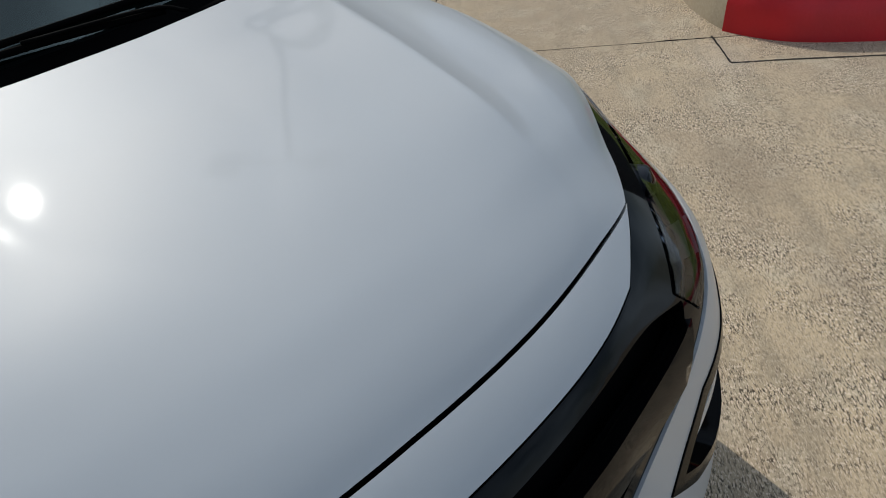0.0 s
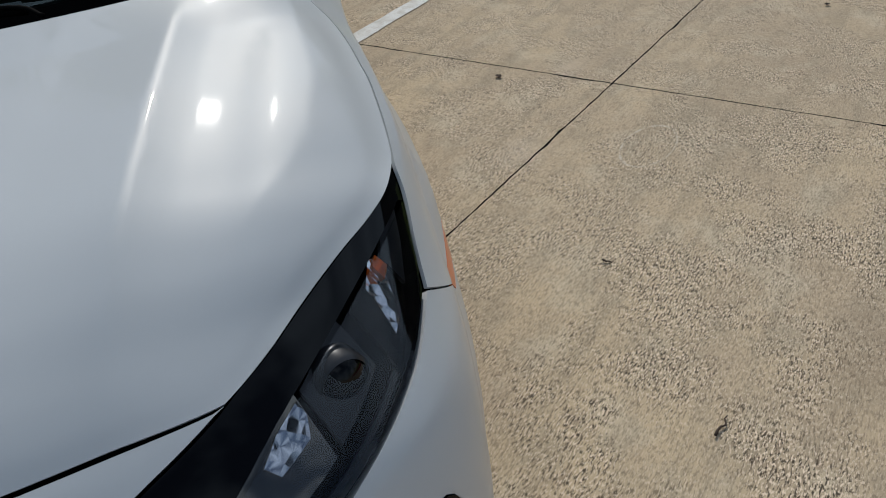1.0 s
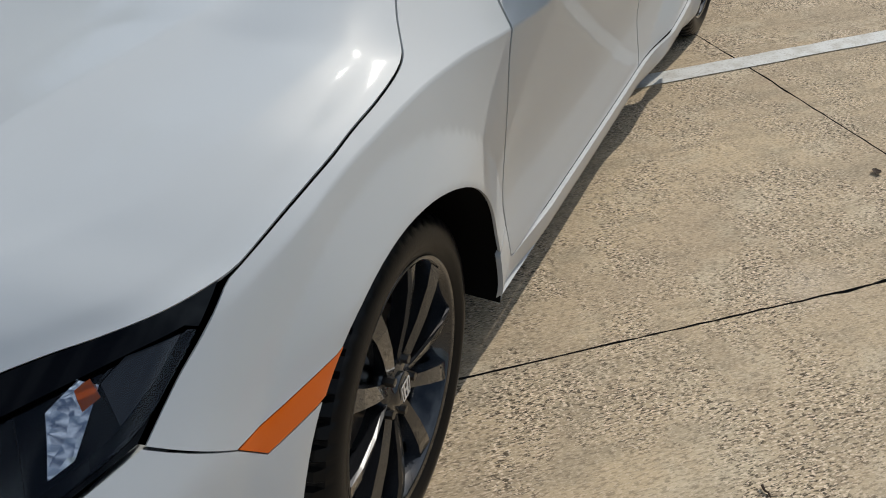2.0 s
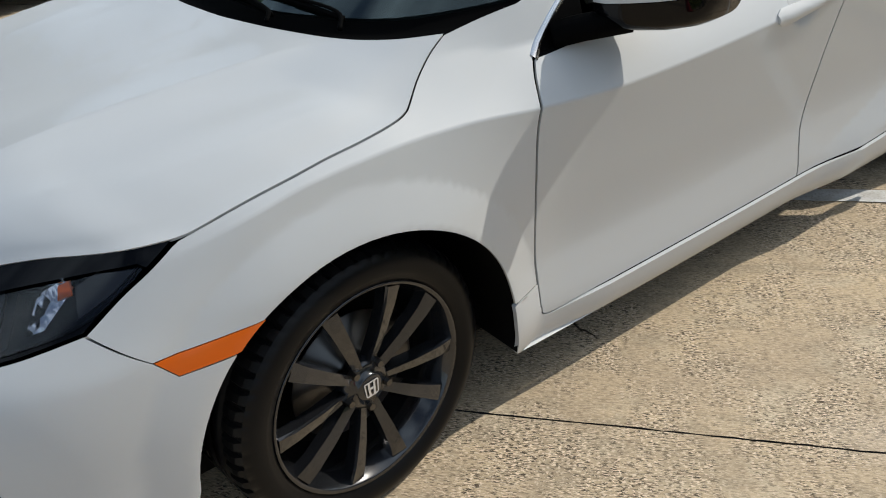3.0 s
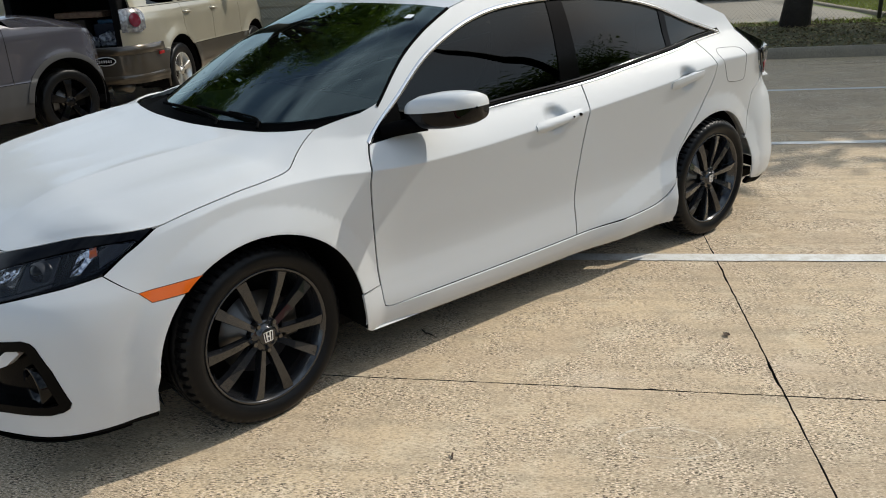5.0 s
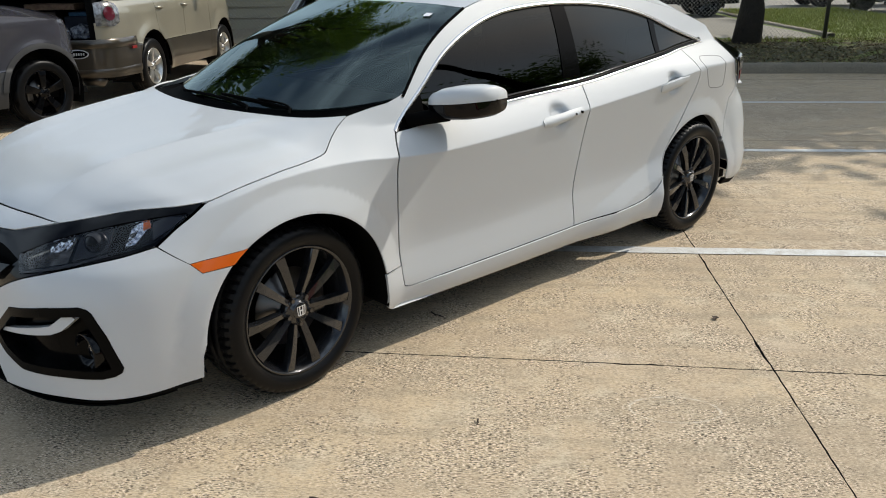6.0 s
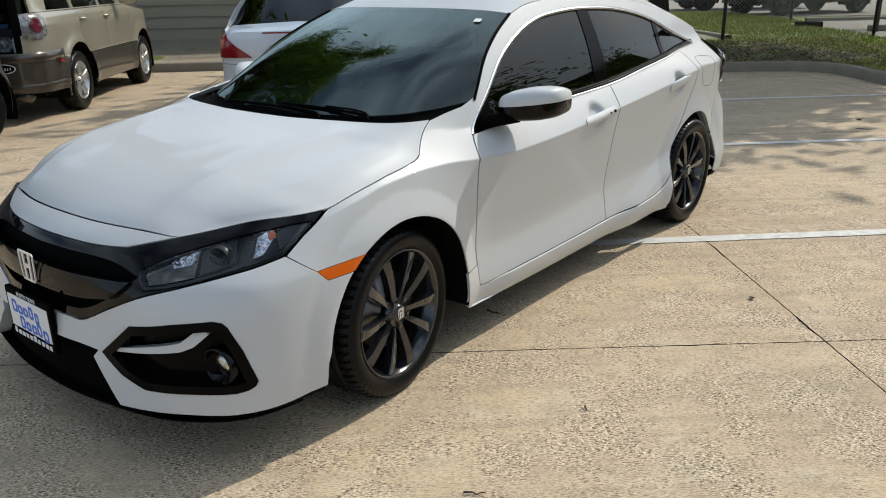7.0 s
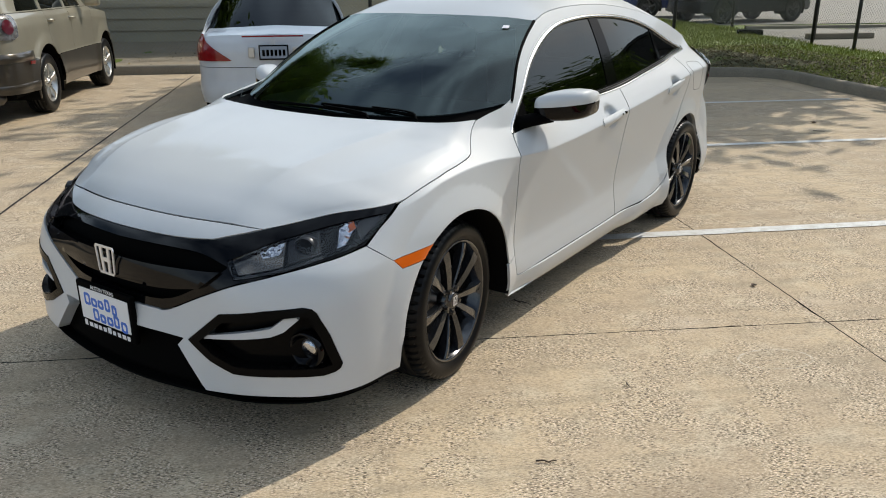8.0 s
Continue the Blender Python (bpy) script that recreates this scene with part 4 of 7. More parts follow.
trim(dlo_top, 0.016, M_CHROME, "window_trim", "bright chrome window trim")
belt_full = np.vstack([belt, [(-2.865, 1.085)]])
trim(screen_side, 0.008, M_MATT, "screen_seal", "black rubber windscreen seal", shift=0.0, lift=0.002)
trim(belt_full[belt_full[:, 0] < -0.68], 0.006, M_CHROME, "window_trim", "bright chrome window trim", shift=0.004)
trim(belt_full[belt_full[:, 0] < -0.68], 0.014, M_BLACK, "belt_seal", "black rubber belt seal", shift=-0.014, lift=0.003)


def wheel(parent, cx, cy, hubz, side, rad=0.323, rimr=0.235, wide=0.215, spokes=10, mat=None, pair=15.5, nuts=5, steps=324, badge=True, half0=1.0, rim_label="dark grey alloy rim", phase=36.0, steer=0.0):
    """A road wheel on the left (+1) or right (-1): tyre, rim, spokes, hub, nuts, brake."""
    mat = mat or M_RIM
    w = new("wheel")
    w.matrix_world = pose(cx, side * cy, hubz, 0, 0, steer)
    w.parent = parent
    k = wide / 0.215
    prof = [(rimr - 0.012, -0.20), (rimr + 0.005, -0.215), (rad - 0.03, -0.222), (rad - 0.008, -0.208), (rad, -0.185), (rad, -0.150), (rad - 0.007, -0.149), (rad - 0.007, -0.140), (rad, -0.139), (rad, -0.112), (rad - 0.007, -0.111), (rad - 0.007, -0.102), (rad, -0.101),
            (rad, -0.072), (rad - 0.007, -0.071), (rad - 0.007, -0.062), (rad, -0.061), (rad, -0.040), (rad - 0.004, -0.026), (rad - 0.013, -0.012), (rad - 0.030, -0.002), (rad - 0.055, 0.002), (rimr + 0.022, -0.002), (rimr + 0.012, -0.006), (rimr + 0.004, -0.012), (rimr - 0.01, -0.03)]
    prof = [(r, o * k) for r, o in prof]
    cut = lambda i, q: np.where(((i >= 16) & (i <= 18) | (i >= 3) & (i <= 5)) & (q % 6 < 2), -0.008, 0.0)
    tyre = lathe("tyre", prof, M_RUBBER, w, (0, 0, 0), side, steps, "black all-season tyre", wave=cut)
    for q in tyre.data.polygons:
        q.use_smooth = q.index // steps not in (2, 3, 4, 5, 15, 16, 17, 18)
    rimp = [(rimr - 0.045, -0.19), (rimr - 0.03, -0.10), (rimr - 0.022, -0.045), (rimr - 0.010, -0.030), (rimr - 0.006, -0.014), (rimr + 0.002, -0.008), (rimr + 0.004, -0.013), (rimr + 0.001, -0.020)]
    lathe("rim", rimp, mat, w, (0, 0, 0), side, 96, rim_label)
    lathe("brake_disc", [(0.15, -0.095), (0.15, -0.09), (0.07, -0.09), (0.065, -0.07), (0.0, -0.07)], M_STEEL, w, (0, 0, 0), side, 48)
    lathe("backing", [(rimr - 0.03, -0.16), (0.0, -0.16)], M_DARK, w, (0, 0, 0), side, 32)
    part("caliper", box_bm(-0.17, side * -0.11 - 0.03, -0.07, -0.10, side * -0.11 + 0.03, 0.07, 0.012), M_STEEL, w)
    for q in range(spokes):
        if pair:
            a = 2 * math.pi * (q // 2) / (spokes // 2) + math.radians(phase + (-pair if q % 2 else pair))
        else:
            a = 2 * math.pi * q / spokes + math.radians(90)
        rows = []
        for r, half, top in ((0.045, 0.0115, -0.030), (0.080, 0.013, -0.024), (0.13, 0.0155, -0.016), (rimr - 0.050, 0.0185, -0.011), (rimr - 0.010, 0.0225, -0.013)):
            c = np.array((math.cos(a), math.sin(a)))
            n = np.array((-math.sin(a), math.cos(a))) * (1 if q % 2 else -1)
            sec = []
            for off, out in ((-1, top - 0.034), (-0.94, top - 0.006), (-0.80, top), (0.86, top - 0.007), (1, top - 0.034)):
                e = c * r + n * off * half * half0
                sec.append((e[0], side * out, e[1]))
            rows.append(sec)
        bm = bmesh.new()
        vs = [[bm.verts.new(p) for p in r] for r in rows]
        for i in range(len(vs) - 1):
            for j in range(4):
                bm.faces.new((vs[i][j], vs[i][j + 1], vs[i + 1][j + 1], vs[i + 1][j]))
        bm.faces.new(vs[0])
        bm.faces.new(vs[-1][::-1])
        bmesh.ops.recalc_face_normals(bm, faces=bm.faces[:])
        part("spoke", bm, mat, w)
    lathe("hub", [(0.062, -0.06), (0.060, -0.036), (0.050, -0.029), (0.034, -0.029), (0.033, -0.022), (0.028, -0.019), (0.0, -0.018)], mat, w, (0, 0, 0), side, 40)
    for q in range(nuts):
        a = 2 * math.pi * q / nuts + math.radians(phase)
        bm = bmesh.new()
        bmesh.ops.create_cone(bm, cap_ends=True, segments=6, radius1=0.0105, radius2=0.0085, depth=0.022, matrix=Matrix.Translation((0.054 * math.cos(a), side * -0.030, 0.054 * math.sin(a))) @ Matrix.Rotation(radians(-90 * side), 4, "X"))
        part("wheel_nut", bm, M_STEEL, w)
    if badge:
        emblem(w, (0, side * -0.016, 0), 0.019, side)
    return w


def plate2d(poly, holes, thick, put, bm):
    """A flat plate with holes, raised by its thickness; put maps (x, z, height) into the world."""
    rings = [np.array(poly)] + [np.array(h) for h in holes]
    pts, edges = [], []
    for r in rings:
        k = len(pts)
        pts += [Vector(q) for q in r]
        edges += [(k + i, k + (i + 1) % len(r)) for i in range(len(r))]
    v2, _, fc, *_ = delaunay_2d_cdt(pts, edges, [], 0, 1e-6)
    v2 = np.array([tuple(q) for q in v2])
    cen = np.array([v2[list(q)].mean(axis=0) for q in fc])
    ok = inside(rings[0], cen)
    for r in rings[1:]:
        ok &= ~inside(r, cen)
    top = [bm.verts.new(put(x, z, thick)) for x, z in v2]
    low = [bm.verts.new(put(x, z, 0.0)) for x, z in v2]
    for q, k in zip(fc, ok):
        if k:
            bm.faces.new([top[i] for i in q])
    for a, c in edges:
        bm.faces.new((top[a], top[c], low[c], low[a]))
    bmesh.ops.delete(bm, geom=[q for q in bm.verts if not q.link_faces], context="VERTS")
    bmesh.ops.recalc_face_normals(bm, faces=bm.faces[:])
    return bm


def emblem(parent, at, r, side=1, facing="y", mat=None):
    """A small bright badge: a rounded frame with two uprights."""
    def put(x, z, t):
        return (at[0] + x * r, at[1] + side * t * r, at[2] + z * r) if facing == "y" else (at[0] + t * r * side, at[1] + x * r, at[2] + z * r)
    outer = [(-0.92, 1.0), (-1.02, 0.82), (-0.88, -0.80), (-0.72, -1.0), (0.72, -1.0), (0.88, -0.80), (1.02, 0.82), (0.92, 1.0)]
    holes = [[(-0.86, 0.86), (-0.74, -0.82), (-0.44, -0.86), (-0.54, 0.86)], [(0.86, 0.86), (0.54, 0.86), (0.44, -0.86), (0.74, -0.82)], [(-0.27, 0.86), (-0.24, 0.18), (0.24, 0.18), (0.27, 0.86)], [(-0.22, -0.10), (-0.17, -0.86), (0.17, -0.86), (0.22, -0.10)]]
    return part("emblem", plate2d(outer, holes, 0.07, put, bmesh.new()), mat or M_BADGE, parent, "small chrome badge")


for cx in (0.0, -2.70):
    for side in (1, -1):
        wheel(car, cx, 0.884, 0.320, side, rad=0.327, rimr=0.243, wide=0.225, steps=360, phase=56.0 if cx == 0.0 else 44.0, steer=6.5 if cx == 0.0 else 0.0)

def turned(name, prof, mat, parent, origin, axis, label="", steps=40):
    """Turn a profile of (radius, along) about any axis."""
    q = Vector((0, 0, 1)).rotation_difference(Vector(axis).normalized()).to_matrix()
    ang = np.linspace(0, 2 * np.pi, steps, endpoint=False)
    g = np.array([[tuple(q @ Vector((r * math.cos(a), r * math.sin(a), h)) + Vector(origin)) for a in ang] for r, h in prof])
    return grid_ob(name, g, mat, parent, label, closed=True)


# door mirrors
for sg in (1, -1):
    ys = np.array([0.822, 0.835, 0.87, 0.92, 0.97, 1.01, 1.033, 1.038])
    cx_ = np.array([-0.735, -0.745, -0.76, -0.785, -0.81, -0.835, -0.85, -0.855])
    rx_ = np.array([0.030, 0.072, 0.090, 0.095, 0.092, 0.082, 0.070, 0.005])
    up_ = np.array([0.030, 0.046, 0.060, 0.067, 0.066, 0.057, 0.046, 0.004])
    dn_ = np.array([0.046, 0.060, 0.064, 0.067, 0.068, 0.064, 0.052, 0.004])
    cz_ = np.array([0.991, 0.992, 0.994, 0.998, 1.003, 1.008, 1.011, 1.010])
    sup = lambda v, e: np.sign(v) * np.abs(v) ** e
    def mirror_rows(a, height, e):
        return np.stack([np.stack([cx_[i] + rx_[i] * sup(np.cos(a), 0.7), np.full(len(a), sg * ys[i]), cz_[i] + height[i] * sup(np.sin(a), e)], -1) for i in range(len(ys))])
    mh = new("door_mirror")
    mh.parent = car
    grid_ob("cap", mirror_rows(np.radians(np.linspace(0, 180, 26)), up_, 0.72), M_PAINT, mh, "body-coloured mirror cap", flip=sg < 0)
    grid_ob("lower_shell", mirror_rows(np.radians(np.linspace(180, 360, 26)), dn_, 0.48) * (1, 1, 1) - np.array((0, 0, 0.0015)), M_BLACK, mh, "gloss black lower mirror shell", flip=sg < 0)
    tube("arm", [(-0.59, sg * 0.79, 0.930), (-0.65, sg * 0.825, 0.940), (-0.74, sg * 0.88, 0.950)], 0.042, M_MATT, mh, "matt black mirror arm", flat=0.7)

# door handles: flat bars over a scooped recess
for s0, z0, s1, z1, nm in ((-1.318, 0.832, -1.604, 0.858, 2), (-2.262, 0.884, -2.535, 0.913, 0)):
    k = np.linspace(0, 1, 15)
    mid = np.stack([s0 + (s1 - s0) * k, z0 + (z1 - z0) * k], 1)
    up = np.interp(k, [0, 0.03, 0.3, 0.75, 1], [0.012, 0.021, 0.020, 0.019, 0.017])
    dn = np.interp(k, [0, 0.05, 0.12, 0.3, 0.7, 1], [0.012, 0.022, 0.028, 0.026, 0.016, 0.012])
    poly = np.vstack([mid + np.stack([0 * k, up], 1), (mid - np.stack([0 * k, dn], 1))[::-1]])
    line = lambda q: np.clip((q - s0) / (s1 - s0), 0, 1)
    for ob in both("door_handle", SK, poly, M_PAINT, car, "body-coloured door handle", h=0.008, gap=0.0, depth=0.016,
                   bulge=lambda q, z: scoop(q, z) + 0.004 + 0.009 * np.clip(np.sin(np.pi * np.clip(line(q), 0.03, 0.97)), 0, 1) ** 0.4 - 0.005 * ((z - z0 - (z1 - z0) * line(q)) / 0.022) ** 2):
        sg = 1 if ob.data.vertices[0].co.y > 0 else -1
        for j in range(nm):
            kc = SK.at(s1 + 0.022 + 0.045 * j, z1 - 0.004 - 0.004 * j, 0.008) * (1, sg, 1)
            turned("lock_cylinder" if j == 0 else "lock_button", [(0.0065 - 0.002 * j, -0.01), (0.0065 - 0.002 * j, 0.008), (0.0, 0.008)], M_BLACK, ob, kc, (0, sg, 0), "black key lock", 12)

M_SEAM = material("panel_seam", (0.05, 0.05, 0.05), 0.7)
fd = spline([(-2.700, 0.99), (-2.735, 0.92), (-2.775, 0.855), (-2.80, 0.836), (-2.86, 0.828), (-2.94, 0.826), (-2.965, 0.845), (-2.955, 0.92), (-2.935, 0.985), (-2.90, 1.003), (-2.80, 1.012), (-2.72, 1.012), (-2.700, 0.99)], 5)
fq = SK.at(fd[:, 0], fd[:, 1], -0.0004)
tube("fuel_door_seam", fq, 0.0014, M_SEAM, car, "thin seam round the fuel door", sides=6)
# number plate with dealer insert
pf = part("plate_frame", box_bm(0.918, -0.205, 0.301, 0.938, 0.130, 0.486, 0.006), M_MATT, car, "black dealer plate frame")
part("plate", box_bm(0.937, -0.185, 0.338, 0.9405, 0.110, 0.462, 0.001), M_WHITE, pf, "white dealer plate with blue shapes")
rp = random.Random(6)
for row, (z0, z1, y0, n) in enumerate(((0.398, 0.446, -0.155, 5), (0.344, 0.392, -0.110, 5))):
    for k in range(n):
        tall = k in (0, 3)
        y = y0 + k * 0.042
        w = rp.uniform(0.028, 0.038)
        zt, zb = z1 if tall else z1 - 0.014, z0 - (0.008 if k == 4 else 0)
        loop = lambda g: [(y + g, zb + g + 0.006), (y + g + 0.006, zb + g), (y + w - g - 0.006, zb + g), (y + w - g, zb + g + 0.006), (y + w - g, zt - g - 0.008), (y + w - g - 0.008, zt - g), (y + g + 0.004, zt - g), (y + g, zt - g - 0.006)]
        part("blue_shape", plate2d(loop(0.0), [loop(0.0085)], 0.0014, lambda a, c, t: (0.9402 + t, a, c), bmesh.new()), M_BLUE, pf)
for k in range(10):
    part("white_shape", box_bm(0.9378, -0.180 + k * 0.029, 0.308, 0.9392, -0.180 + k * 0.029 + rp.uniform(0.016, 0.023), 0.331 - (0.006 if k % 5 else 0), 0.0005, 1), M_WHITE, pf)
txt = bpy.data.curves.new("lettering", "FONT")
txt.body, txt.size, txt.extrude, txt.align_x = "AUSTIN TEXAS", 0.021, 0.0004, "CENTER"
txt.materials.append(M_WHITE)
letters = new("lettering", txt)
letters.matrix_world = pose(0.9386, -0.040, 0.4665, 90, 0, 90)
letters.parent = pf
emblem(car, (0.918, -0.012, 0.592), 0.054, 1, "x")


M_REFLECT = bump(material("lamp_reflector", (0.78, 0.79, 0.82), 0.12, 1.0), 48, 0.55, 0.010, 0.0, "cell")
M_BOWL = bump(material("lamp_bowl", (0.24, 0.215, 0.18), 0.12, 1.0), 14, 0.35, 0.02, 1.0)
M_INNER = material("lamp_inner_grey", (0.025, 0.026, 0.030), 0.35, 0.3)
M_FOGLENS = bump(material("fog_lens", (0.55, 0.56, 0.58), 0.14, 1.0), 160, 0.3, 0.002, 0.0, "cell")
for sg in (1, -1):
    p = SK.at(0.735, 0.368, -0.034) * (1, sg, 1)
    n = (1.0, 0.12 * sg, 0.0)
    turned("fog_bezel", [(0.066, -0.03), (0.066, 0.006), (0.060, 0.012), (0.052, 0.006), (0.036, -0.022), (0.030, -0.024)], M_BLACK, car, p, n, "gloss black fog lamp bezel")
    turned("fog_lamp", [(0.034, -0.022), (0.032, -0.012), (0.020, -0.008), (0.0, -0.006)], M_FOGLENS, car, p, n, "round clear fog lamp")
    lamp_in = lambda nm, pl, mt, lf, lb="": panel(nm, SK, np.array(pl), mt, car, lb, right=sg < 0, lift=lf, h=0.02, gap=0.0)
    lamp_in("lamp_bowl", [(0.80, 0.640), (0.95, 0.612), (0.985, 0.652), (0.90, 0.686), (0.795, 0.708)], M_BOWL, -0.030, "mirrored inner headlamp bowl")
    lamp_in("lamp_reflector", [(0.800, 0.690), (0.815, 0.672), (0.872, 0.662), (0.885, 0.676), (0.85, 0.692), (0.80, 0.704)], M_REFLECT, -0.022, "bright inner headlamp reflector")
    lamp_in("lamp_bowl", [(0.665, 0.672), (0.785, 0.645), (0.785, 0.705), (0.655, 0.733)], M_INNER, -0.030, "dark grey lamp bezel")
    lamp_in("lamp_bowl", [(0.39, 0.757), (0.44, 0.728), (0.505, 0.700), (0.50, 0.742), (0.46, 0.757)], M_INNER, -0.016, "dark grey lamp fascia")
    lamp_in("lamp_reflector", [(0.566, 0.690), (0.602, 0.683), (0.572, 0.735), (0.520, 0.752), (0.502, 0.742)], M_REFLECT, -0.016, "faceted outer headlamp reflector")
    lamp_in("turn_signal", [(0.508, 0.734), (0.534, 0.728), (0.530, 0.747), (0.508, 0.752)], M_AMBER, -0.011, "amber turn signal bulb")
    c = SK.at(0.725, 0.688, -0.026) * (1, sg, 1)
    ax = SK.normal(np.array([0.9]), np.array([0.60]))[0] * (1, sg, 0.1)
    turned("projector", [(0.038, -0.03), (0.038, 0.0), (0.033, 0.006)], M_INNER, car, c, ax, "grey projector ring")
    turned("projector_lens", [(0.033, 0.003), (0.028, 0.008), (0.016, 0.016), (0.0, 0.019)], M_BLACK, car, c, ax, "dark projector headlamp")
    lamp_in("divider", [(0.632, 0.674), (0.652, 0.668), (0.634, 0.734), (0.612, 0.739)], M_MATT, -0.010)
    lamp_in("lamp_rim", [(0.66, 0.664), (0.80, 0.634), (0.952, 0.607), (0.950, 0.612), (0.80, 0.640), (0.66, 0.670)], M_INNER, -0.008, "thin bright lamp edge")

# wipers
for pts in ([(-0.175, 0.30, 0.979), (-0.195, 0.10, 0.987), (-0.202, -0.10, 0.989), (-0.198, -0.33, 0.986)], [(-0.250, 0.50, 0.987), (-0.240, 0.34, 0.995), (-0.226, 0.18, 0.999), (-0.218, 0.0, 1.000)]):
    w_ = tube("wiper", spline(pts, 6), 0.0045, M_MATT, car, "black windscreen wiper", sides=6, flat=1.6)
    tube("wiper_arm", spline([(pts[0][0] + 0.03, pts[0][1] + 0.03, 0.975), (pts[0][0] + 0.0, pts[0][1] - 0.03, pts[0][2] + 0.012), (pts[1][0] + 0.006, pts[1][1] - 0.06, pts[1][2] + 0.013)], 6), 0.0055, M_MATT, w_, sides=6, flat=0.7)

# ---- interior ----
part("dashboard", box_bm(-0.95, -0.70, 0.75, -0.45, 0.70, 0.96, 0.06, 3), M_LINER, car, smooth=True)
part("cabin_floor", box_bm(-2.9, -0.70, 0.24, -0.5, 0.70, 0.28), M_LINER, car)
for yy in (0.37, -0.37):
    seat = part("front_seat", box_bm(-1.75, yy - 0.24, 0.45, -1.25, yy + 0.24, 0.60, 0.05), M_SEAT, car, smooth=True)
    part("backrest", box_bm(-1.92, yy - 0.23, 0.55, -1.76, yy + 0.23, 1.06, 0.06), M_SEAT, seat, smooth=True)
    part("headrest", box_bm(-1.94, yy - 0.12, 1.09, -1.84, yy + 0.12, 1.24, 0.04), M_SEAT, seat, smooth=True)
# unseen panels added to keep the bright outside from showing through the rear
for k in (1, -1):
    part("rear_view_block", box_bm(-2.95, k * 0.56 - 0.012, 0.88, -2.40, k * 0.56 + 0.012, 1.17, 0.008), M_LINER, car)
part("rear_seat", box_bm(-2.75, -0.62, 0.45, -2.55, 0.62, 1.0, 0.06), M_SEAT, car, smooth=True)

# ---- other vehicles ----
M_GOLD = vary(material("gold_metallic_paint", (0.46, 0.415, 0.315), 0.3, 0.55, 0.9), 2.0, 0.2)
M_TAUPE = vary(material("taupe_cladding", (0.072, 0.058, 0.042), 0.28, 0.45, 0.8), 2.0, 0.3)
M_GREY = vary(material("dark_grey_paint", (0.066, 0.064, 0.078), 0.26, 0.3, 1.0), 2.0, 0.2)
M_CLAD = vary(bump(material("grey_plastic_cladding", (0.035, 0.035, 0.036), 0.6), 300, 0.2, 0.001), 5.0, 0.4)
M_OLDWHITE = vary(material("old_white_paint", (0.68, 0.70, 0.72), 0.4, 0.0, 0.7), 3.0, 0.2)
M_SILVER = material("silver_alloy", (0.62, 0.61, 0.58), 0.3, 0.9)
M_LAMPGREY = vary(material("clear_lamp_shell", (0.15, 0.14, 0.135), 0.15, 0.6, 0.8), 30, 0.6, (0.5, 0.5, 0.5))
M_CARGO = vary(material("cardboard", (0.05, 0.036, 0.022), 0.8), 10, 0.4)
M_BLUEBOX = material("blue_plastic", (0.006, 0.009, 0.022), 0.5)


# sizes of a simple vehicle; front axle at the origin, forward is +x
Spec = collections.namedtuple("Spec", "wb hw nose tail belt roof clad tumble rear_lean hub arch low rear_top lower paint doors quarter apillar windows cpillar tyre rim spokes rim_mat spoke_wide rim_label")


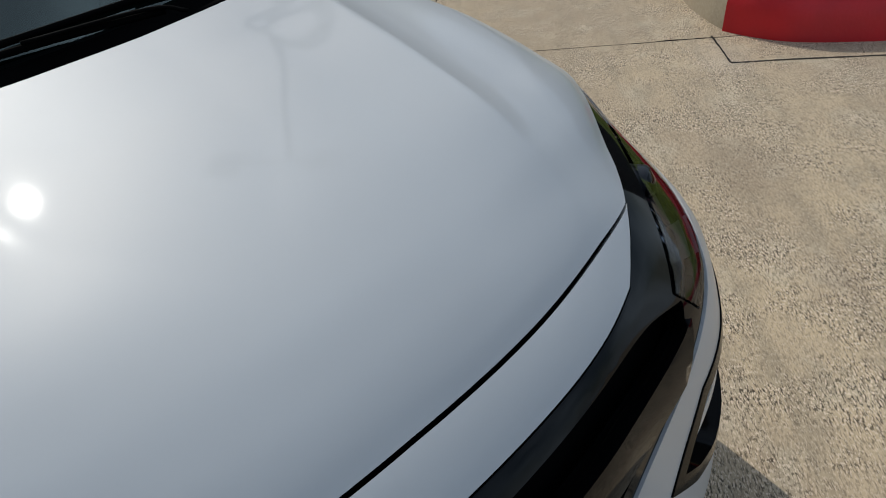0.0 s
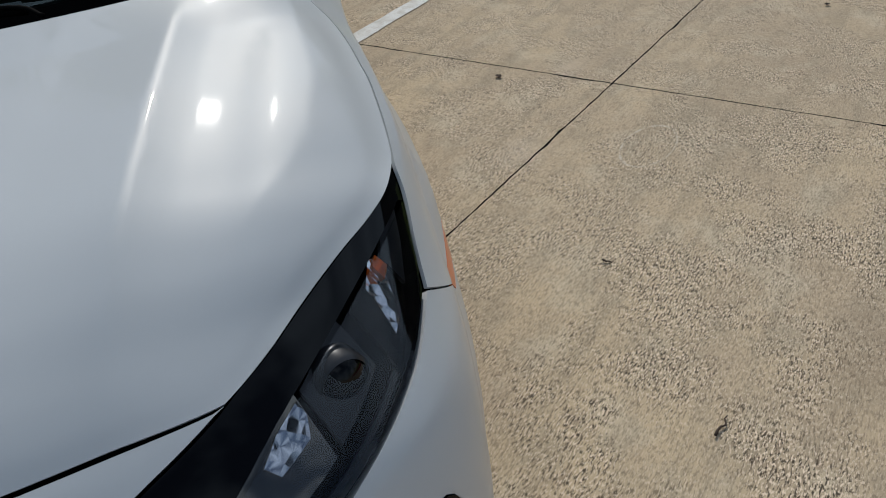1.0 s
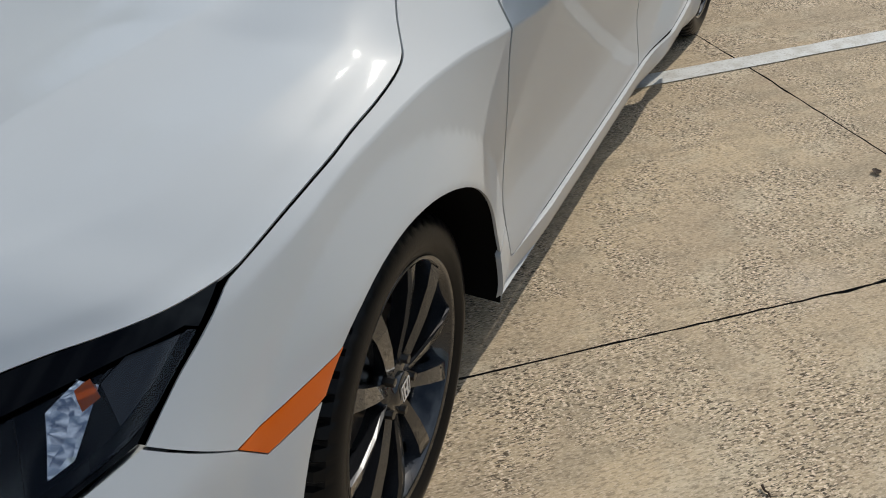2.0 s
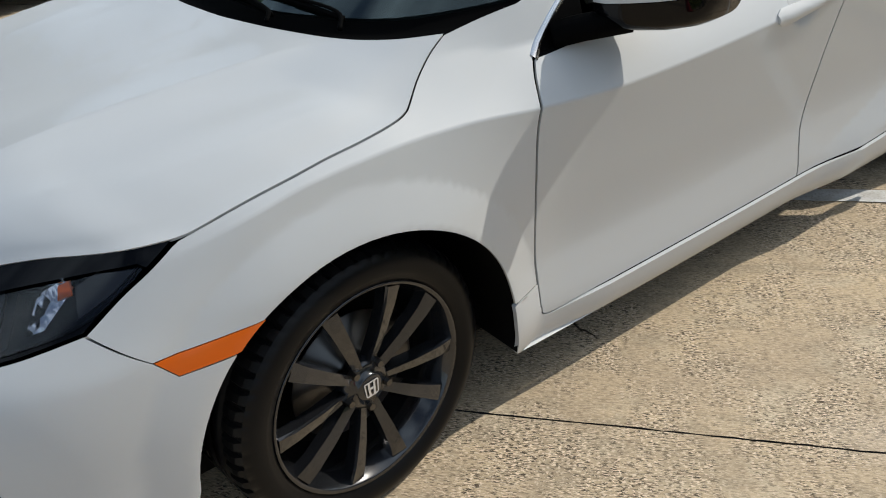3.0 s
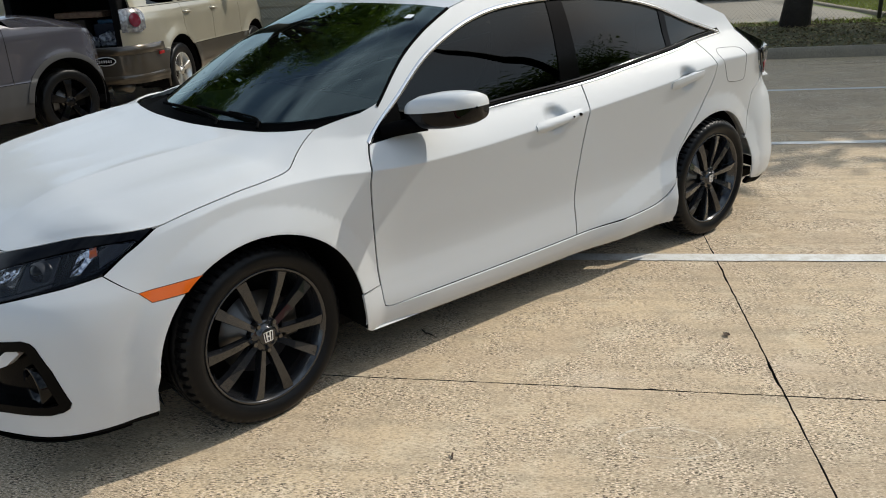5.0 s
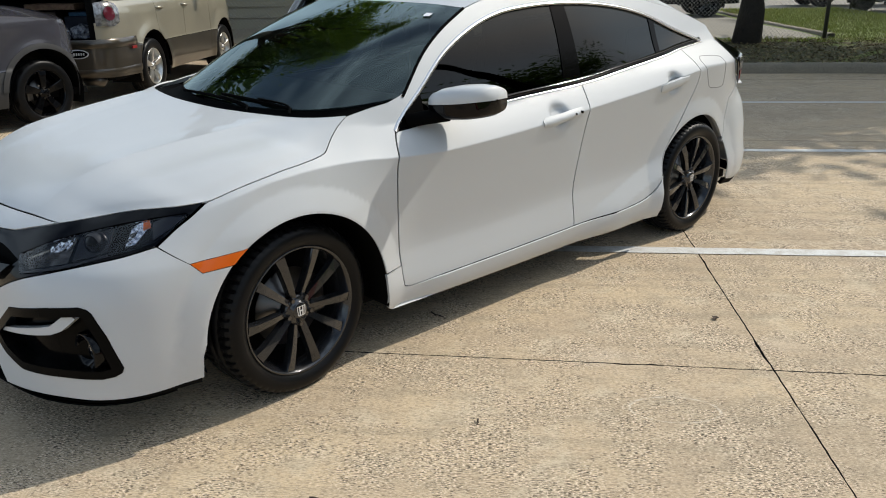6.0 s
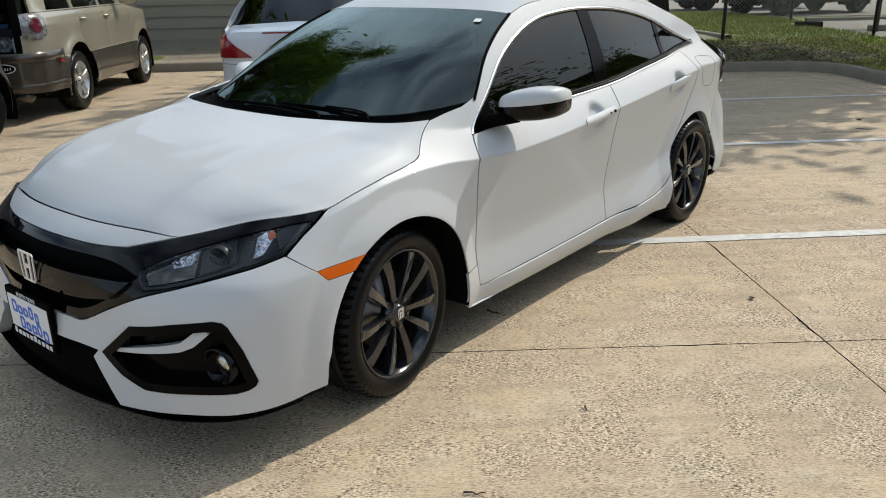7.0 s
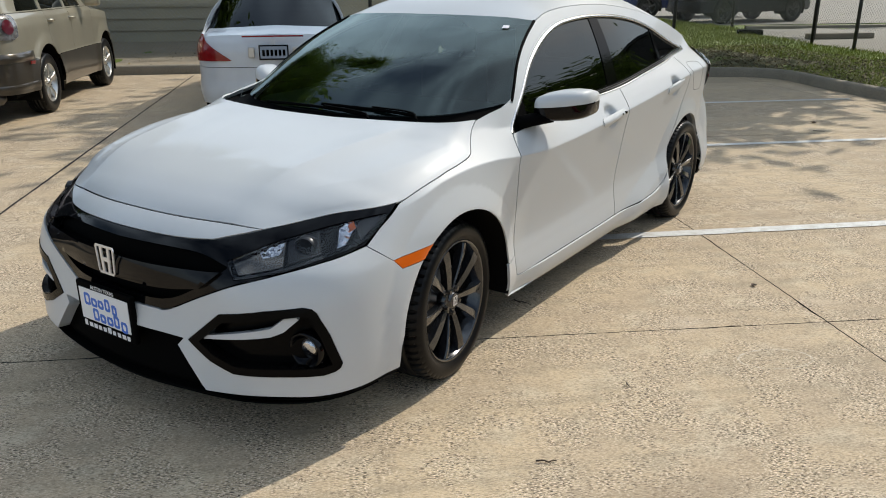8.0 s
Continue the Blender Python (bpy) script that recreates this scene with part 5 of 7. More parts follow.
def vehicle(sp, name, label, category, at, turn):
    ob = thing(name, label, category, at, turn)
    wb, hw, nose, tail = sp.wb, sp.hw, sp.nose, sp.tail
    plan = [(tail + 0.02, -0.3), (tail, 0.0), (tail + 0.03, hw * 0.45), (tail + 0.09, hw * 0.76), (tail + 0.25, hw * 0.93), (tail + 0.6, hw * 0.985), (-wb, hw), (-wb / 2, hw), (0.0, hw), (0.33, hw * 0.975), (nose - 0.30, hw * 0.885), (nose - 0.12, hw * 0.66), (nose - 0.03, hw * 0.34), (nose, 0.0), (nose - 0.03, -0.3)]
    bz, rz = sp.belt, sp.roof
    zs = [0.15, 0.25, 0.42, sp.clad, sp.clad + 0.02, bz - 0.18, bz - 0.06, bz, bz + (rz - bz) * 0.5, rz - 0.06, rz + 0.05]
    ds = [0.08, 0.03, 0.0, 0.004, 0.012, 0.010, 0.028, 0.06, 0.06 + sp.tumble * 0.42, 0.06 + sp.tumble, 0.10 + sp.tumble * 1.3]
    fz = [0.15, 0.25, 0.5, 0.62, bz - 0.25, bz - 0.12, bz + 0.1, rz]
    fd = [0.06, 0.0, 0.0, 0.015, 0.03, 0.10, 0.3, 0.6]

    def draw(s, z):
        a = smooth(0.25, 0.75, s) + smooth(-wb - 0.55, -wb - 0.95, s) * sp.rear_lean
        d = hermite(zs, ds, z) * (1 - smooth(0.25, 0.75, s)) + smooth(0.25, 0.75, s) * hermite(fz, fd, z)
        for cx in (0.0, -wb):
            d = d - 0.026 * np.exp(-((np.hypot(s - cx, z - sp.hub) - sp.arch) / 0.10) ** 2)
        return d
    sk = Skin(plan, draw)
    f, r = sk.front, sk.rear
    c, ar, hz = sp.clad, sp.arch, sp.hub
    low = sp.low
    sf, sr = 0.40, -wb - 0.42
    ang = math.degrees(math.asin((c - hz) / ar))
    # sills and bumpers
    both("lower_side", sk, np.vstack([arc(0, hz, ar, 180 - ang, 180, 6), [(-ar, low), (-wb + ar, low)], arc(-wb, hz, ar, 0, ang, 6)]), sp.lower, ob)
    fb = np.vstack([[(f, c + 0.02), (sf + 0.2, c)], arc(0, hz, ar, ang, 0, 6), [(ar + 0.01, low), (f, low)]])
    panel("front_bumper", sk, across(fb, sk), sp.lower, ob)
    rb = np.vstack([[(r, sp.rear_top), (-wb - 0.75, sp.rear_top)], [(-wb - ar * math.cos(radians(ang)), c)], arc(-wb, hz, ar, 180 - ang, 180, 6), [(-wb - ar - 0.01, low + 0.05), (r, low + 0.08)]])
    rr = np.stack([2 * r - rb[::-1, 0], rb[::-1, 1]], 1)
    panel("rear_bumper", sk, np.vstack([rb, rr]), sp.lower, ob)
    # fender, doors, quarter
    d1, d2, d3 = sp.doors
    hoodz = lambda s: bz - 0.045 - 0.10 * smooth(-0.5, 0.75, s) * 1.0
    fen = np.vstack([[(d1, c)], [(d1, bz)], [(s, float(hoodz(s))) for s in np.linspace(d1, 0.62, 12)][1:], [(0.70, c + 0.06), (0.62, c)], arc(0, hz, ar, ang, 180 - ang, 24)])
    both("fender", sk, fen, sp.paint, ob)
    both("front_door", sk, np.array([(d1, c), (d1, bz), (d2, bz), (d2, c)]), sp.paint, ob)
    arr = arc(-wb, hz, ar, 42, ang, 8)
    both("rear_door", sk, np.vstack([[(d2, c), (d2, bz), (d3, bz)], [(d3, arr[0][1] + 0.12)], arr]), sp.paint, ob)
    qs = sp.quarter
    both("quarter_panel", sk, np.vstack([[(d3, bz)], [(qs, bz), (qs, sp.rear_top), (-wb - 0.75, sp.rear_top), (-wb - ar * math.cos(radians(ang)), c)], arc(-wb, hz, ar, 180 - ang, 42, 24)[1:], [(d3, arc(-wb, hz, ar, 42, ang, 8)[0][1] + 0.12)]]), sp.paint, ob)
    # upper frame with window openings
    wt = rz - 0.13
    aps, apt = sp.apillar
    wins = []
    for s0, s1, t0, t1 in sp.windows:
        wins.append(np.array([(s0, bz + 0.02), (s1, bz + 0.02), (t0, wt), (t1, wt)]))
    frame_poly = np.vstack([[(aps, bz), (qs, bz)], sp.cpillar, [(apt - 0.25, rz - 0.05), (apt, rz - 0.075)]])
    both("body_frame", sk, frame_poly, sp.paint, ob, holes=tuple(wins), depth=0.03)
    for wpoly in wins:
        both("side_window", sk, wpoly, M_TINT, ob, "dark tinted side window", lift=-0.012, gap=-0.004, depth=0.002)
    both("inner_shell", sk, np.vstack([[(0.6, c)], [(0.6, bz - 0.2), (-0.5, bz - 0.07), (qs + 0.05, bz - 0.05), (qs + 0.05, c)], arc(-wb, hz, ar + 0.02, 180 - ang, ang, 14), arc(0, hz, ar + 0.02, 180 - ang, ang, 14)]), M_DARK, ob, lift=-0.03, h=0.08)
    # hood, windscreen, roof
    le = np.array([(s, float(hoodz(s))) for s in np.linspace(0.62, d1 + 0.1, 14)])
    l3 = sk.at(le[:, 0], le[:, 1])
    fr = sk.at(np.linspace(0.62, f, 10), np.linspace(float(hoodz(0.62)), float(hoodz(0.62)) - 0.02, 10))
    fe = np.vstack([fr, fr[::-1][1:] * (1, -1, 1)])
    cw = spline([tuple(l3[-1]), (l3[-1][0] + 0.12, l3[-1][1] * 0.55, bz + 0.035), (l3[-1][0] + 0.17, 0.0, bz + 0.045)], 8)
    ce = np.vstack([cw, cw[::-1][1:] * (1, -1, 1)])
    hd = coons(fe, ce, l3, l3 * (1, -1, 1), 24, 31)
    uu, vv = np.linspace(0, 1, 24)[:, None], np.linspace(-1, 1, 31)[None, :]
    hd[..., 2] += 0.06 * 4 * uu * (1 - uu) * (1 - np.abs(vv) ** 3)
    grid_ob("hood", hd, sp.paint, ob, depth=0.01, flip=True)
    fp = across(np.vstack([[(f, float(hoodz(0.62)) - 0.022), (0.62, float(hoodz(0.62)) - 0.002), (0.70, c + 0.06), (0.62, c), (f, c + 0.02)]]), sk)
    panel("grille", sk, fp, M_BLACK, ob, "black grille and headlamp band", lift=-0.002)
    side_l = sk.at(np.linspace(aps, apt, 8), np.linspace(bz, rz - 0.075, 8), -0.005)
    tp = spline([tuple(side_l[-1]), (side_l[-1][0] + 0.10, side_l[-1][1] * 0.5, rz - 0.02), (side_l[-1][0] + 0.13, 0, rz - 0.012)], 8)
    te = np.vstack([tp, tp[::-1][1:] * (1, -1, 1)])
    ws2 = coons(np.vstack([side_l[0], ce[4:-4] + (-0.05, 0, 0), side_l[0] * (1, -1, 1)]), te, side_l, side_l * (1, -1, 1), 12, 31)
    grid_ob("windscreen", ws2, M_WSCREEN, ob, flip=True)
    cp = np.array(sp.cpillar)
    rs = spline([(apt, rz - 0.075), (apt - 0.25, rz - 0.05), tuple(cp[-1])], 6)
    rl2 = sk.at(rs[:, 0], rs[:, 1])
    rp = spline([tuple(rl2[-1]), (rl2[-1][0] - 0.05, rl2[-1][1] * 0.5, rl2[-1][2] + 0.04), (rl2[-1][0] - 0.06, 0, rl2[-1][2] + 0.045)], 8)
    re = np.vstack([rp, rp[::-1][1:] * (1, -1, 1)])
    rf = coons(te, re, rl2, rl2 * (1, -1, 1), 20, 31)
    grid_ob("roof", rf, sp.paint, ob, depth=0.01, flip=True)
    part("underbody", box_bm(tail + 0.25, -hw + 0.10, low + 0.02, nose - 0.2, hw - 0.10, low + 0.09), M_DARK, ob)
    # solid near-black block added for the shaded interior; stops the view through
    part("interior_block", box_bm(-wb + 0.15, -hw + 0.26, c, -1.0, hw - 0.26, bz + 0.22, 0.05), M_DARK, ob)
    part("cabin_floor", box_bm(tail + 0.25, -hw + 0.12, c - 0.05, -0.3, hw - 0.12, c), M_DARK, ob)
    for cx in (0.0, -wb):
        for sg in (1, -1):
            t = np.radians(np.linspace(-20, 200, 24))
            g = np.stack([np.stack([cx + (ar + 0.012) * np.cos(t), np.full(24, sg * y), hz + (ar + 0.012) * np.sin(t)], -1) for y in (hw - 0.40, hw - 0.2, hw - 0.02)])
            grid_ob("wheel_liner", g, M_DARK, ob, flip=sg > 0)
            wheel(ob, cx, hw - 0.012, sp.tyre, sg, sp.tyre, sp.rim, 0.225, sp.spokes, sp.rim_mat, 0, 5, 80, False, sp.spoke_wide, sp.rim_label)
    return ob, sk, (te, re, rl2)


# tan sport utility with its tailgate up
suv_spec = Spec(wb=2.62, hw=0.905, nose=0.90, tail=-3.80, belt=1.19, roof=1.78, clad=0.66, tumble=0.17, rear_lean=0.0, hub=0.36, arch=0.45, low=0.27, rear_top=0.76, lower=M_TAUPE, paint=M_GOLD,
                doors=(-0.55, -1.52, -2.42), quarter=-3.56, apillar=(-0.62, -1.15), windows=((-0.85, -1.50, -1.50, -1.25), (-1.58, -2.42, -2.40, -1.58), (-2.52, -3.20, -3.02, -2.50)),
                cpillar=[(-3.54, 1.47), (-3.36, 1.70)], tyre=0.355, rim=0.225, spokes=5, rim_mat=M_SILVER, spoke_wide=2.1, rim_label="silver five-spoke alloy rim")
SUV_AT, SUV_TURN = (-4.213, -9.41), 222.6
suv, suv_skin, suv_top = vehicle(suv_spec, "sport_utility_vehicle", "gold and taupe older SUV with its tailgate open", "car", (SUV_AT[0], SUV_AT[1], -0.016), SUV_TURN)
suv.matrix_world = pose(SUV_AT[0], SUV_AT[1], -0.016, 0, 0.15, SUV_TURN)
# the open back: jambs, cargo floor, load and the raised gate
both("tail_lamp", suv_skin, np.array([(-3.40, 0.95), (-3.385, 1.10), (-3.42, 1.17), (-3.54, 1.20), (-3.74, 1.18), (-3.74, 0.92), (-3.50, 0.91)]), M_LAMPGREY, suv, "silvery clear tail lamp with a round red lens", lift=0.014)
both("rear_corner", suv_skin, np.array([(-3.555, 0.765), (-3.76, 0.765), (-3.76, 0.96), (-3.555, 0.96)]), M_GOLD, suv)
M_MAROON = material("dark_red_lens", (0.10, 0.010, 0.020), 0.2, 0.0, 0.5)
both("red_lens", suv_skin, arc(-3.56, 1.055, 0.082, 0, 340, 18), M_MAROON, suv, "round red lens", lift=0.022, h=0.04)
for k in (1, -1):
    # jambs, floor and walls near-black: the bay's shade is in their colour
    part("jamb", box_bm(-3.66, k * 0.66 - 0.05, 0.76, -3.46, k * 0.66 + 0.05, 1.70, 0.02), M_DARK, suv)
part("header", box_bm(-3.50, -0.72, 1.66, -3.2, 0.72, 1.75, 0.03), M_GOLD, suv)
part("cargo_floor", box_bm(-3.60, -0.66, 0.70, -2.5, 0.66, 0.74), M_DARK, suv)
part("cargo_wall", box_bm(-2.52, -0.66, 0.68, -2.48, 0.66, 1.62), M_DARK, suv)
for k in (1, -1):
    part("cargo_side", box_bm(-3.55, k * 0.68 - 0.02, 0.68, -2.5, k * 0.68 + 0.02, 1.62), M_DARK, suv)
gate = part("tailgate", box_bm(-4.25, -0.70, 1.80, -3.35, 0.70, 1.88, 0.03), M_GOLD, suv, "raised tailgate")
part("gate_glass", box_bm(-3.95, -0.58, 1.785, -3.45, 0.58, 1.797), M_TINT, gate)
SR = suv_skin.rear
st = panel("sticker", suv_skin, np.stack([SR + 0.50 + 0.125 * np.cos(np.linspace(0, 6.1, 28)), 0.615 + 0.056 * np.sin(np.linspace(0, 6.1, 28))], 1), M_WHITE, suv, "oval sticker with a white edge", right=True, lift=0.010, h=0.05)
panel("sticker_field", suv_skin, np.stack([SR + 0.50 + 0.113 * np.cos(np.linspace(0, 6.1, 28)), 0.615 + 0.045 * np.sin(np.linspace(0, 6.1, 28))], 1), M_MATT, st, "black oval field", right=True, lift=0.014, h=0.05)
for k in range(6):
    q = SR + 0.425 + k * 0.027
    panel("lettering_bar", suv_skin, np.array([(q, 0.597), (q + 0.017, 0.597), (q + 0.017, 0.633), (q, 0.633)]), M_WHITE, st, right=True, lift=0.018, h=0.05)
# rolled step along the top of the bumper and a fold low down
roll = lambda z0, z1, out: (lambda q, z: out * np.sin(np.pi * np.clip((z - z0) / (z1 - z0), 0, 1)) ** 0.6 * smooth(-3.02, -3.20, np.maximum(q, 2 * SR - q)))
for z0, z1, out in ((0.67, 0.775, 0.036), (0.36, 0.44, 0.012)):
    half = np.array([(-3.06, z1), (-3.5, z1), (SR, z1)])
    under = np.array([(SR, z0), (-3.5, z0), (-3.06, z0)])
    flip2 = lambda p: np.stack([2 * SR - p[::-1, 0], p[::-1, 1]], 1)
    panel("bumper_roll", suv_skin, np.vstack([half, flip2(half)[1:], flip2(under), under[1:]]), M_TAUPE, suv, lift=0.002, h=0.03, bulge=roll(z0, z1, out))
for k in (1, -1):
    part("reflector", box_bm(-3.24, k * 0.905 - 0.012, 0.63, -3.12, k * 0.905 + 0.004, 0.665, 0.003), M_RED, suv)
    part("mud_flap", box_bm(-3.06, k * 0.80 - 0.1, 0.22, -3.03, k * 0.80 + 0.09, 0.5, 0.01), M_TAUPE, suv)
    for s0 in (-1.38, -2.22):
        tube("door_handle", [(s0, k * 0.88, 1.065), (s0 - 0.05, k * 0.92, 1.07), (s0 - 0.15, k * 0.92, 1.075), (s0 - 0.20, k * 0.88, 1.075)], 0.016, M_GOLD, suv, sides=8)
    part("door_mirror", box_bm(-0.98, k * 1.03 - 0.11, 1.20, -0.86, k * 1.03 + 0.11, 1.37, 0.04), M_GOLD, suv, smooth=True)
tube("exhaust", [(-3.2, -0.35, 0.3), (-3.72, -0.35, 0.29)], 0.032, M_STEEL, suv)
tube("silencer", [(-3.58, -0.70, 0.30), (-3.58, -0.66, 0.30), (-3.58, -0.46, 0.30), (-3.58, -0.42, 0.30)], [0.03, 0.075, 0.075, 0.03], M_STEEL, suv, sides=16)


def cargo(name, label, mat, x0, y0, z0, dx, dy, dz):
    m = suv.matrix_world
    ob = part(name, box_bm(-dx / 2, -dy / 2, 0, dx / 2, dy / 2, dz, 0.012), mat, None)
    ob.matrix_world = m @ pose(x0, y0, z0, 0, 0, 7 * (x0 * 10 % 3))
    return tagged(ob, label, "box", "load in the open SUV")


cargo("cardboard_box", "brown cardboard box in the open luggage bay", M_CARGO, -3.05, 0.30, 0.74, 0.4, 0.45, 0.32)
cargo("plastic_crate", "dark blue plastic crate in the luggage bay", M_BLUEBOX, -2.85, -0.22, 0.74, 0.35, 0.5, 0.26)
M_TAN = vary(material("tan_cloth", (0.30, 0.19, 0.12), 0.9), 25, 0.5, (0.12, 0.05, 0.035))
M_SKYBLUE = vary(material("blue_cloth", (0.06, 0.15, 0.26), 0.9), 25, 0.4)
M_BAG = vary(material("plastic_bag", (0.42, 0.43, 0.46), 0.35), 22, 0.9, (0.02, 0.025, 0.05), low=0.45, high=0.6)
cargo("folded_blanket", "tan folded blanket on top of the load", M_TAN, -2.95, 0.12, 1.08, 0.42, 0.62, 0.07)
cargo("folded_towel", "pale blue folded towel on a crate", M_SKYBLUE, -2.92, -0.16, 1.00, 0.20, 0.24, 0.05)


def sack(label, x, y, z, rad, seed):
    """A slumped, creased plastic bag."""
    rnd = random.Random(seed)
    bm = bmesh.new()
    bmesh.ops.create_icosphere(bm, subdivisions=3, radius=rad)
    for v in bm.verts:
        v.co *= 1 + rnd.uniform(-0.10, 0.10) + 0.18 * math.sin(7 * v.co.x / rad + seed) * math.cos(5 * v.co.y / rad)
        v.co.z = max(v.co.z * 0.8, -rad * 0.62)
    ob = part("plastic_bag", bm, M_BAG, None)
    ob.matrix_world = suv.matrix_world @ pose(x, y, z + rad * 0.62, 0, 0, 40 * seed)
    return tagged(ob, label, "bag", "load in the open SUV")


sack("creased white and blue plastic bag in the luggage bay", -3.22, -0.30, 0.74, 0.125, 2)
sack("small creased plastic bag in the luggage bay", -3.28, -0.08, 0.74, 0.09, 5)
bottle_at = suv.matrix_world @ Vector((-3.30, -0.50, 0.74))
tagged(turned("plastic_bottle", [(0.0, 0.0), (0.055, 0.002), (0.058, 0.02), (0.058, 0.15), (0.045, 0.18), (0.018, 0.205), (0.018, 0.235), (0.0, 0.237)], M_WHITE, None, bottle_at, (0, 0, 1), steps=20), "white plastic bottle standing in the luggage bay", "bottle")

# dark grey sport utility, of which the front corner shows
grey_spec = Spec(wb=2.72, hw=0.93, nose=0.76, tail=-3.75, belt=1.17, roof=1.80, clad=0.60, tumble=0.16, rear_lean=0.0, hub=0.338, arch=0.445, low=0.25, rear_top=0.74, lower=M_CLAD, paint=M_GREY,
                 doors=(-0.58, -1.55, -2.5), quarter=-3.5, apillar=(-0.66, -1.25), windows=((-0.92, -1.52, -1.52, -1.32), (-1.6, -2.5, -2.45, -1.6), (-2.6, -3.3, -3.1, -2.55)),
                 cpillar=[(-3.48, 1.5), (-3.3, 1.72)], tyre=0.338, rim=0.235, spokes=5, rim_mat=M_BLACK, spoke_wide=2.4, rim_label="gloss black five-spoke alloy rim")
GREY_TURN = 200.0
ga = radians(GREY_TURN)
grey_hub = Vector((-1.12, -5.6))
grey_at = grey_hub - Vector((math.sin(ga), -math.cos(ga))) * 0.92
grey, grey_skin, _ = vehicle(grey_spec, "sport_utility_vehicle", "dark grey SUV with gloss black wheels", "car", (grey_at.x, grey_at.y, -0.006), GREY_TURN)
both("headlamp", grey_skin, np.array([(0.36, 1.00), (0.62, 0.975), (0.80, 0.93), (0.72, 0.86), (0.5, 0.92)]), M_CLEAR, grey, "clear headlamp", lift=0.006)
both("arch_trim", grey_skin, np.vstack([arc(0, 0.338, 0.445, 172, 12, 24), arc(0, 0.338, 0.505, 12, 172, 24)]), M_CLAD, grey, "matt black wheel arch trim", lift=0.01)

# old white saloon, seen from behind
sal_spec = Spec(wb=2.74, hw=0.905, nose=0.95, tail=-3.88, belt=0.98, roof=1.45, clad=0.50, tumble=0.20, rear_lean=0.0, hub=0.32, arch=0.37, low=0.20, rear_top=0.66, lower=M_OLDWHITE, paint=M_OLDWHITE,
                doors=(-0.6, -1.62, -2.55), quarter=-3.62, apillar=(-0.62, -1.35), windows=((-0.98, -1.60, -1.60, -1.38), (-1.68, -2.6, -2.45, -1.68)),
                cpillar=[(-2.95, 1.08), (-2.62, 1.36)], tyre=0.315, rim=0.20, spokes=10, rim_mat=M_SILVER, spoke_wide=1.0, rim_label="silver alloy rim")
SAL_TURN = 222.5
sal_c = Vector(lot(-5.55 - 3.88, -0.42))
sal, sal_skin, sal_top = vehicle(sal_spec, "saloon_car", "older white saloon with red tail lamps", "car", (sal_c.x, sal_c.y, sal_c.z + 0.01), SAL_TURN)
rs_ = sal_skin.rear
tail_half = np.array([(-3.62, 0.66), (-3.62, 0.97), (-3.9, 1.0), (rs_, 1.01)])
tail_low = np.array([(rs_, 0.66), (-3.62, 0.66)])
tp_ = np.vstack([tail_half, np.stack([2 * rs_ - tail_half[::-1, 0], tail_half[::-1, 1]], 1)])
panel("boot_lid", sal_skin, tp_, M_OLDWHITE, sal)
deck_r = sal_skin.at(np.linspace(-3.62, rs_, 8), np.linspace(0.97, 1.01, 8))
deck_e = np.vstack([deck_r, deck_r[::-1][1:] * (1, -1, 1)])
re_ = sal_top[1]
glass_low = deck_e * (1, 1, 1) + (0.42, 0, 0.07)
deck_f = glass_low * np.array((1, 0.96, 1))
grid_ob("boot_deck", coons(deck_f, deck_e, np.vstack([deck_f[0], deck_e[0]]), np.vstack([deck_f[-1], deck_e[-1]]), 8, 21), M_OLDWHITE, sal, depth=0.01, flip=True)
grid_ob("rear_window", coons(re_ * (1, 0.97, 1), deck_f, np.vstack([re_[0] * (1, 0.97, 1), deck_f[0]]), np.vstack([re_[-1] * (1, 0.97, 1), deck_f[-1]]), 8, 21), M_TINT, sal, "dark rear window", flip=True)
both("tail_lamp", sal_skin, np.array([(-3.38, 0.72), (-3.44, 0.92), (-3.58, 1.01), (-3.68, 1.015), (-4.10, 0.73)]), M_RED, sal, "large red tail lamp", lift=0.012)
both("pillar_side", sal_skin, np.array([(-2.62, 1.36), (-2.95, 1.08), (-3.62, 0.98), (-3.35, 1.02), (-2.75, 1.33)]), M_OLDWHITE, sal)
pl = part("number_plate", box_bm(-3.905, -0.16, 0.74, -3.885, 0.16, 0.90, 0.004), M_BLACK, sal, "number plate in a dark frame")
part("plate_face", box_bm(-3.909, -0.145, 0.757, -3.904, 0.145, 0.885), material("plate_grey", (0.30, 0.34, 0.40), 0.5), pl)
for k in range(6):
    part("lettering_bar", box_bm(-3.913, -0.125 + k * 0.044, 0.785, -3.908, -0.098 + k * 0.044, 0.85), M_BLACK, pl)
part("brake_light", box_bm(-3.895, -0.33, 0.982, -3.86, 0.33, 1.000, 0.006), M_RED, sal)
emblem(sal, (-3.885, 0, 0.925), 0.035, 1, "x")
for k in (1, -1):
    part("reversing_lamp", box_bm(-3.90, k * 0.24 - 0.035, 0.76, -3.875, k * 0.24 + 0.035, 0.88, 0.012), M_SILVER, sal)


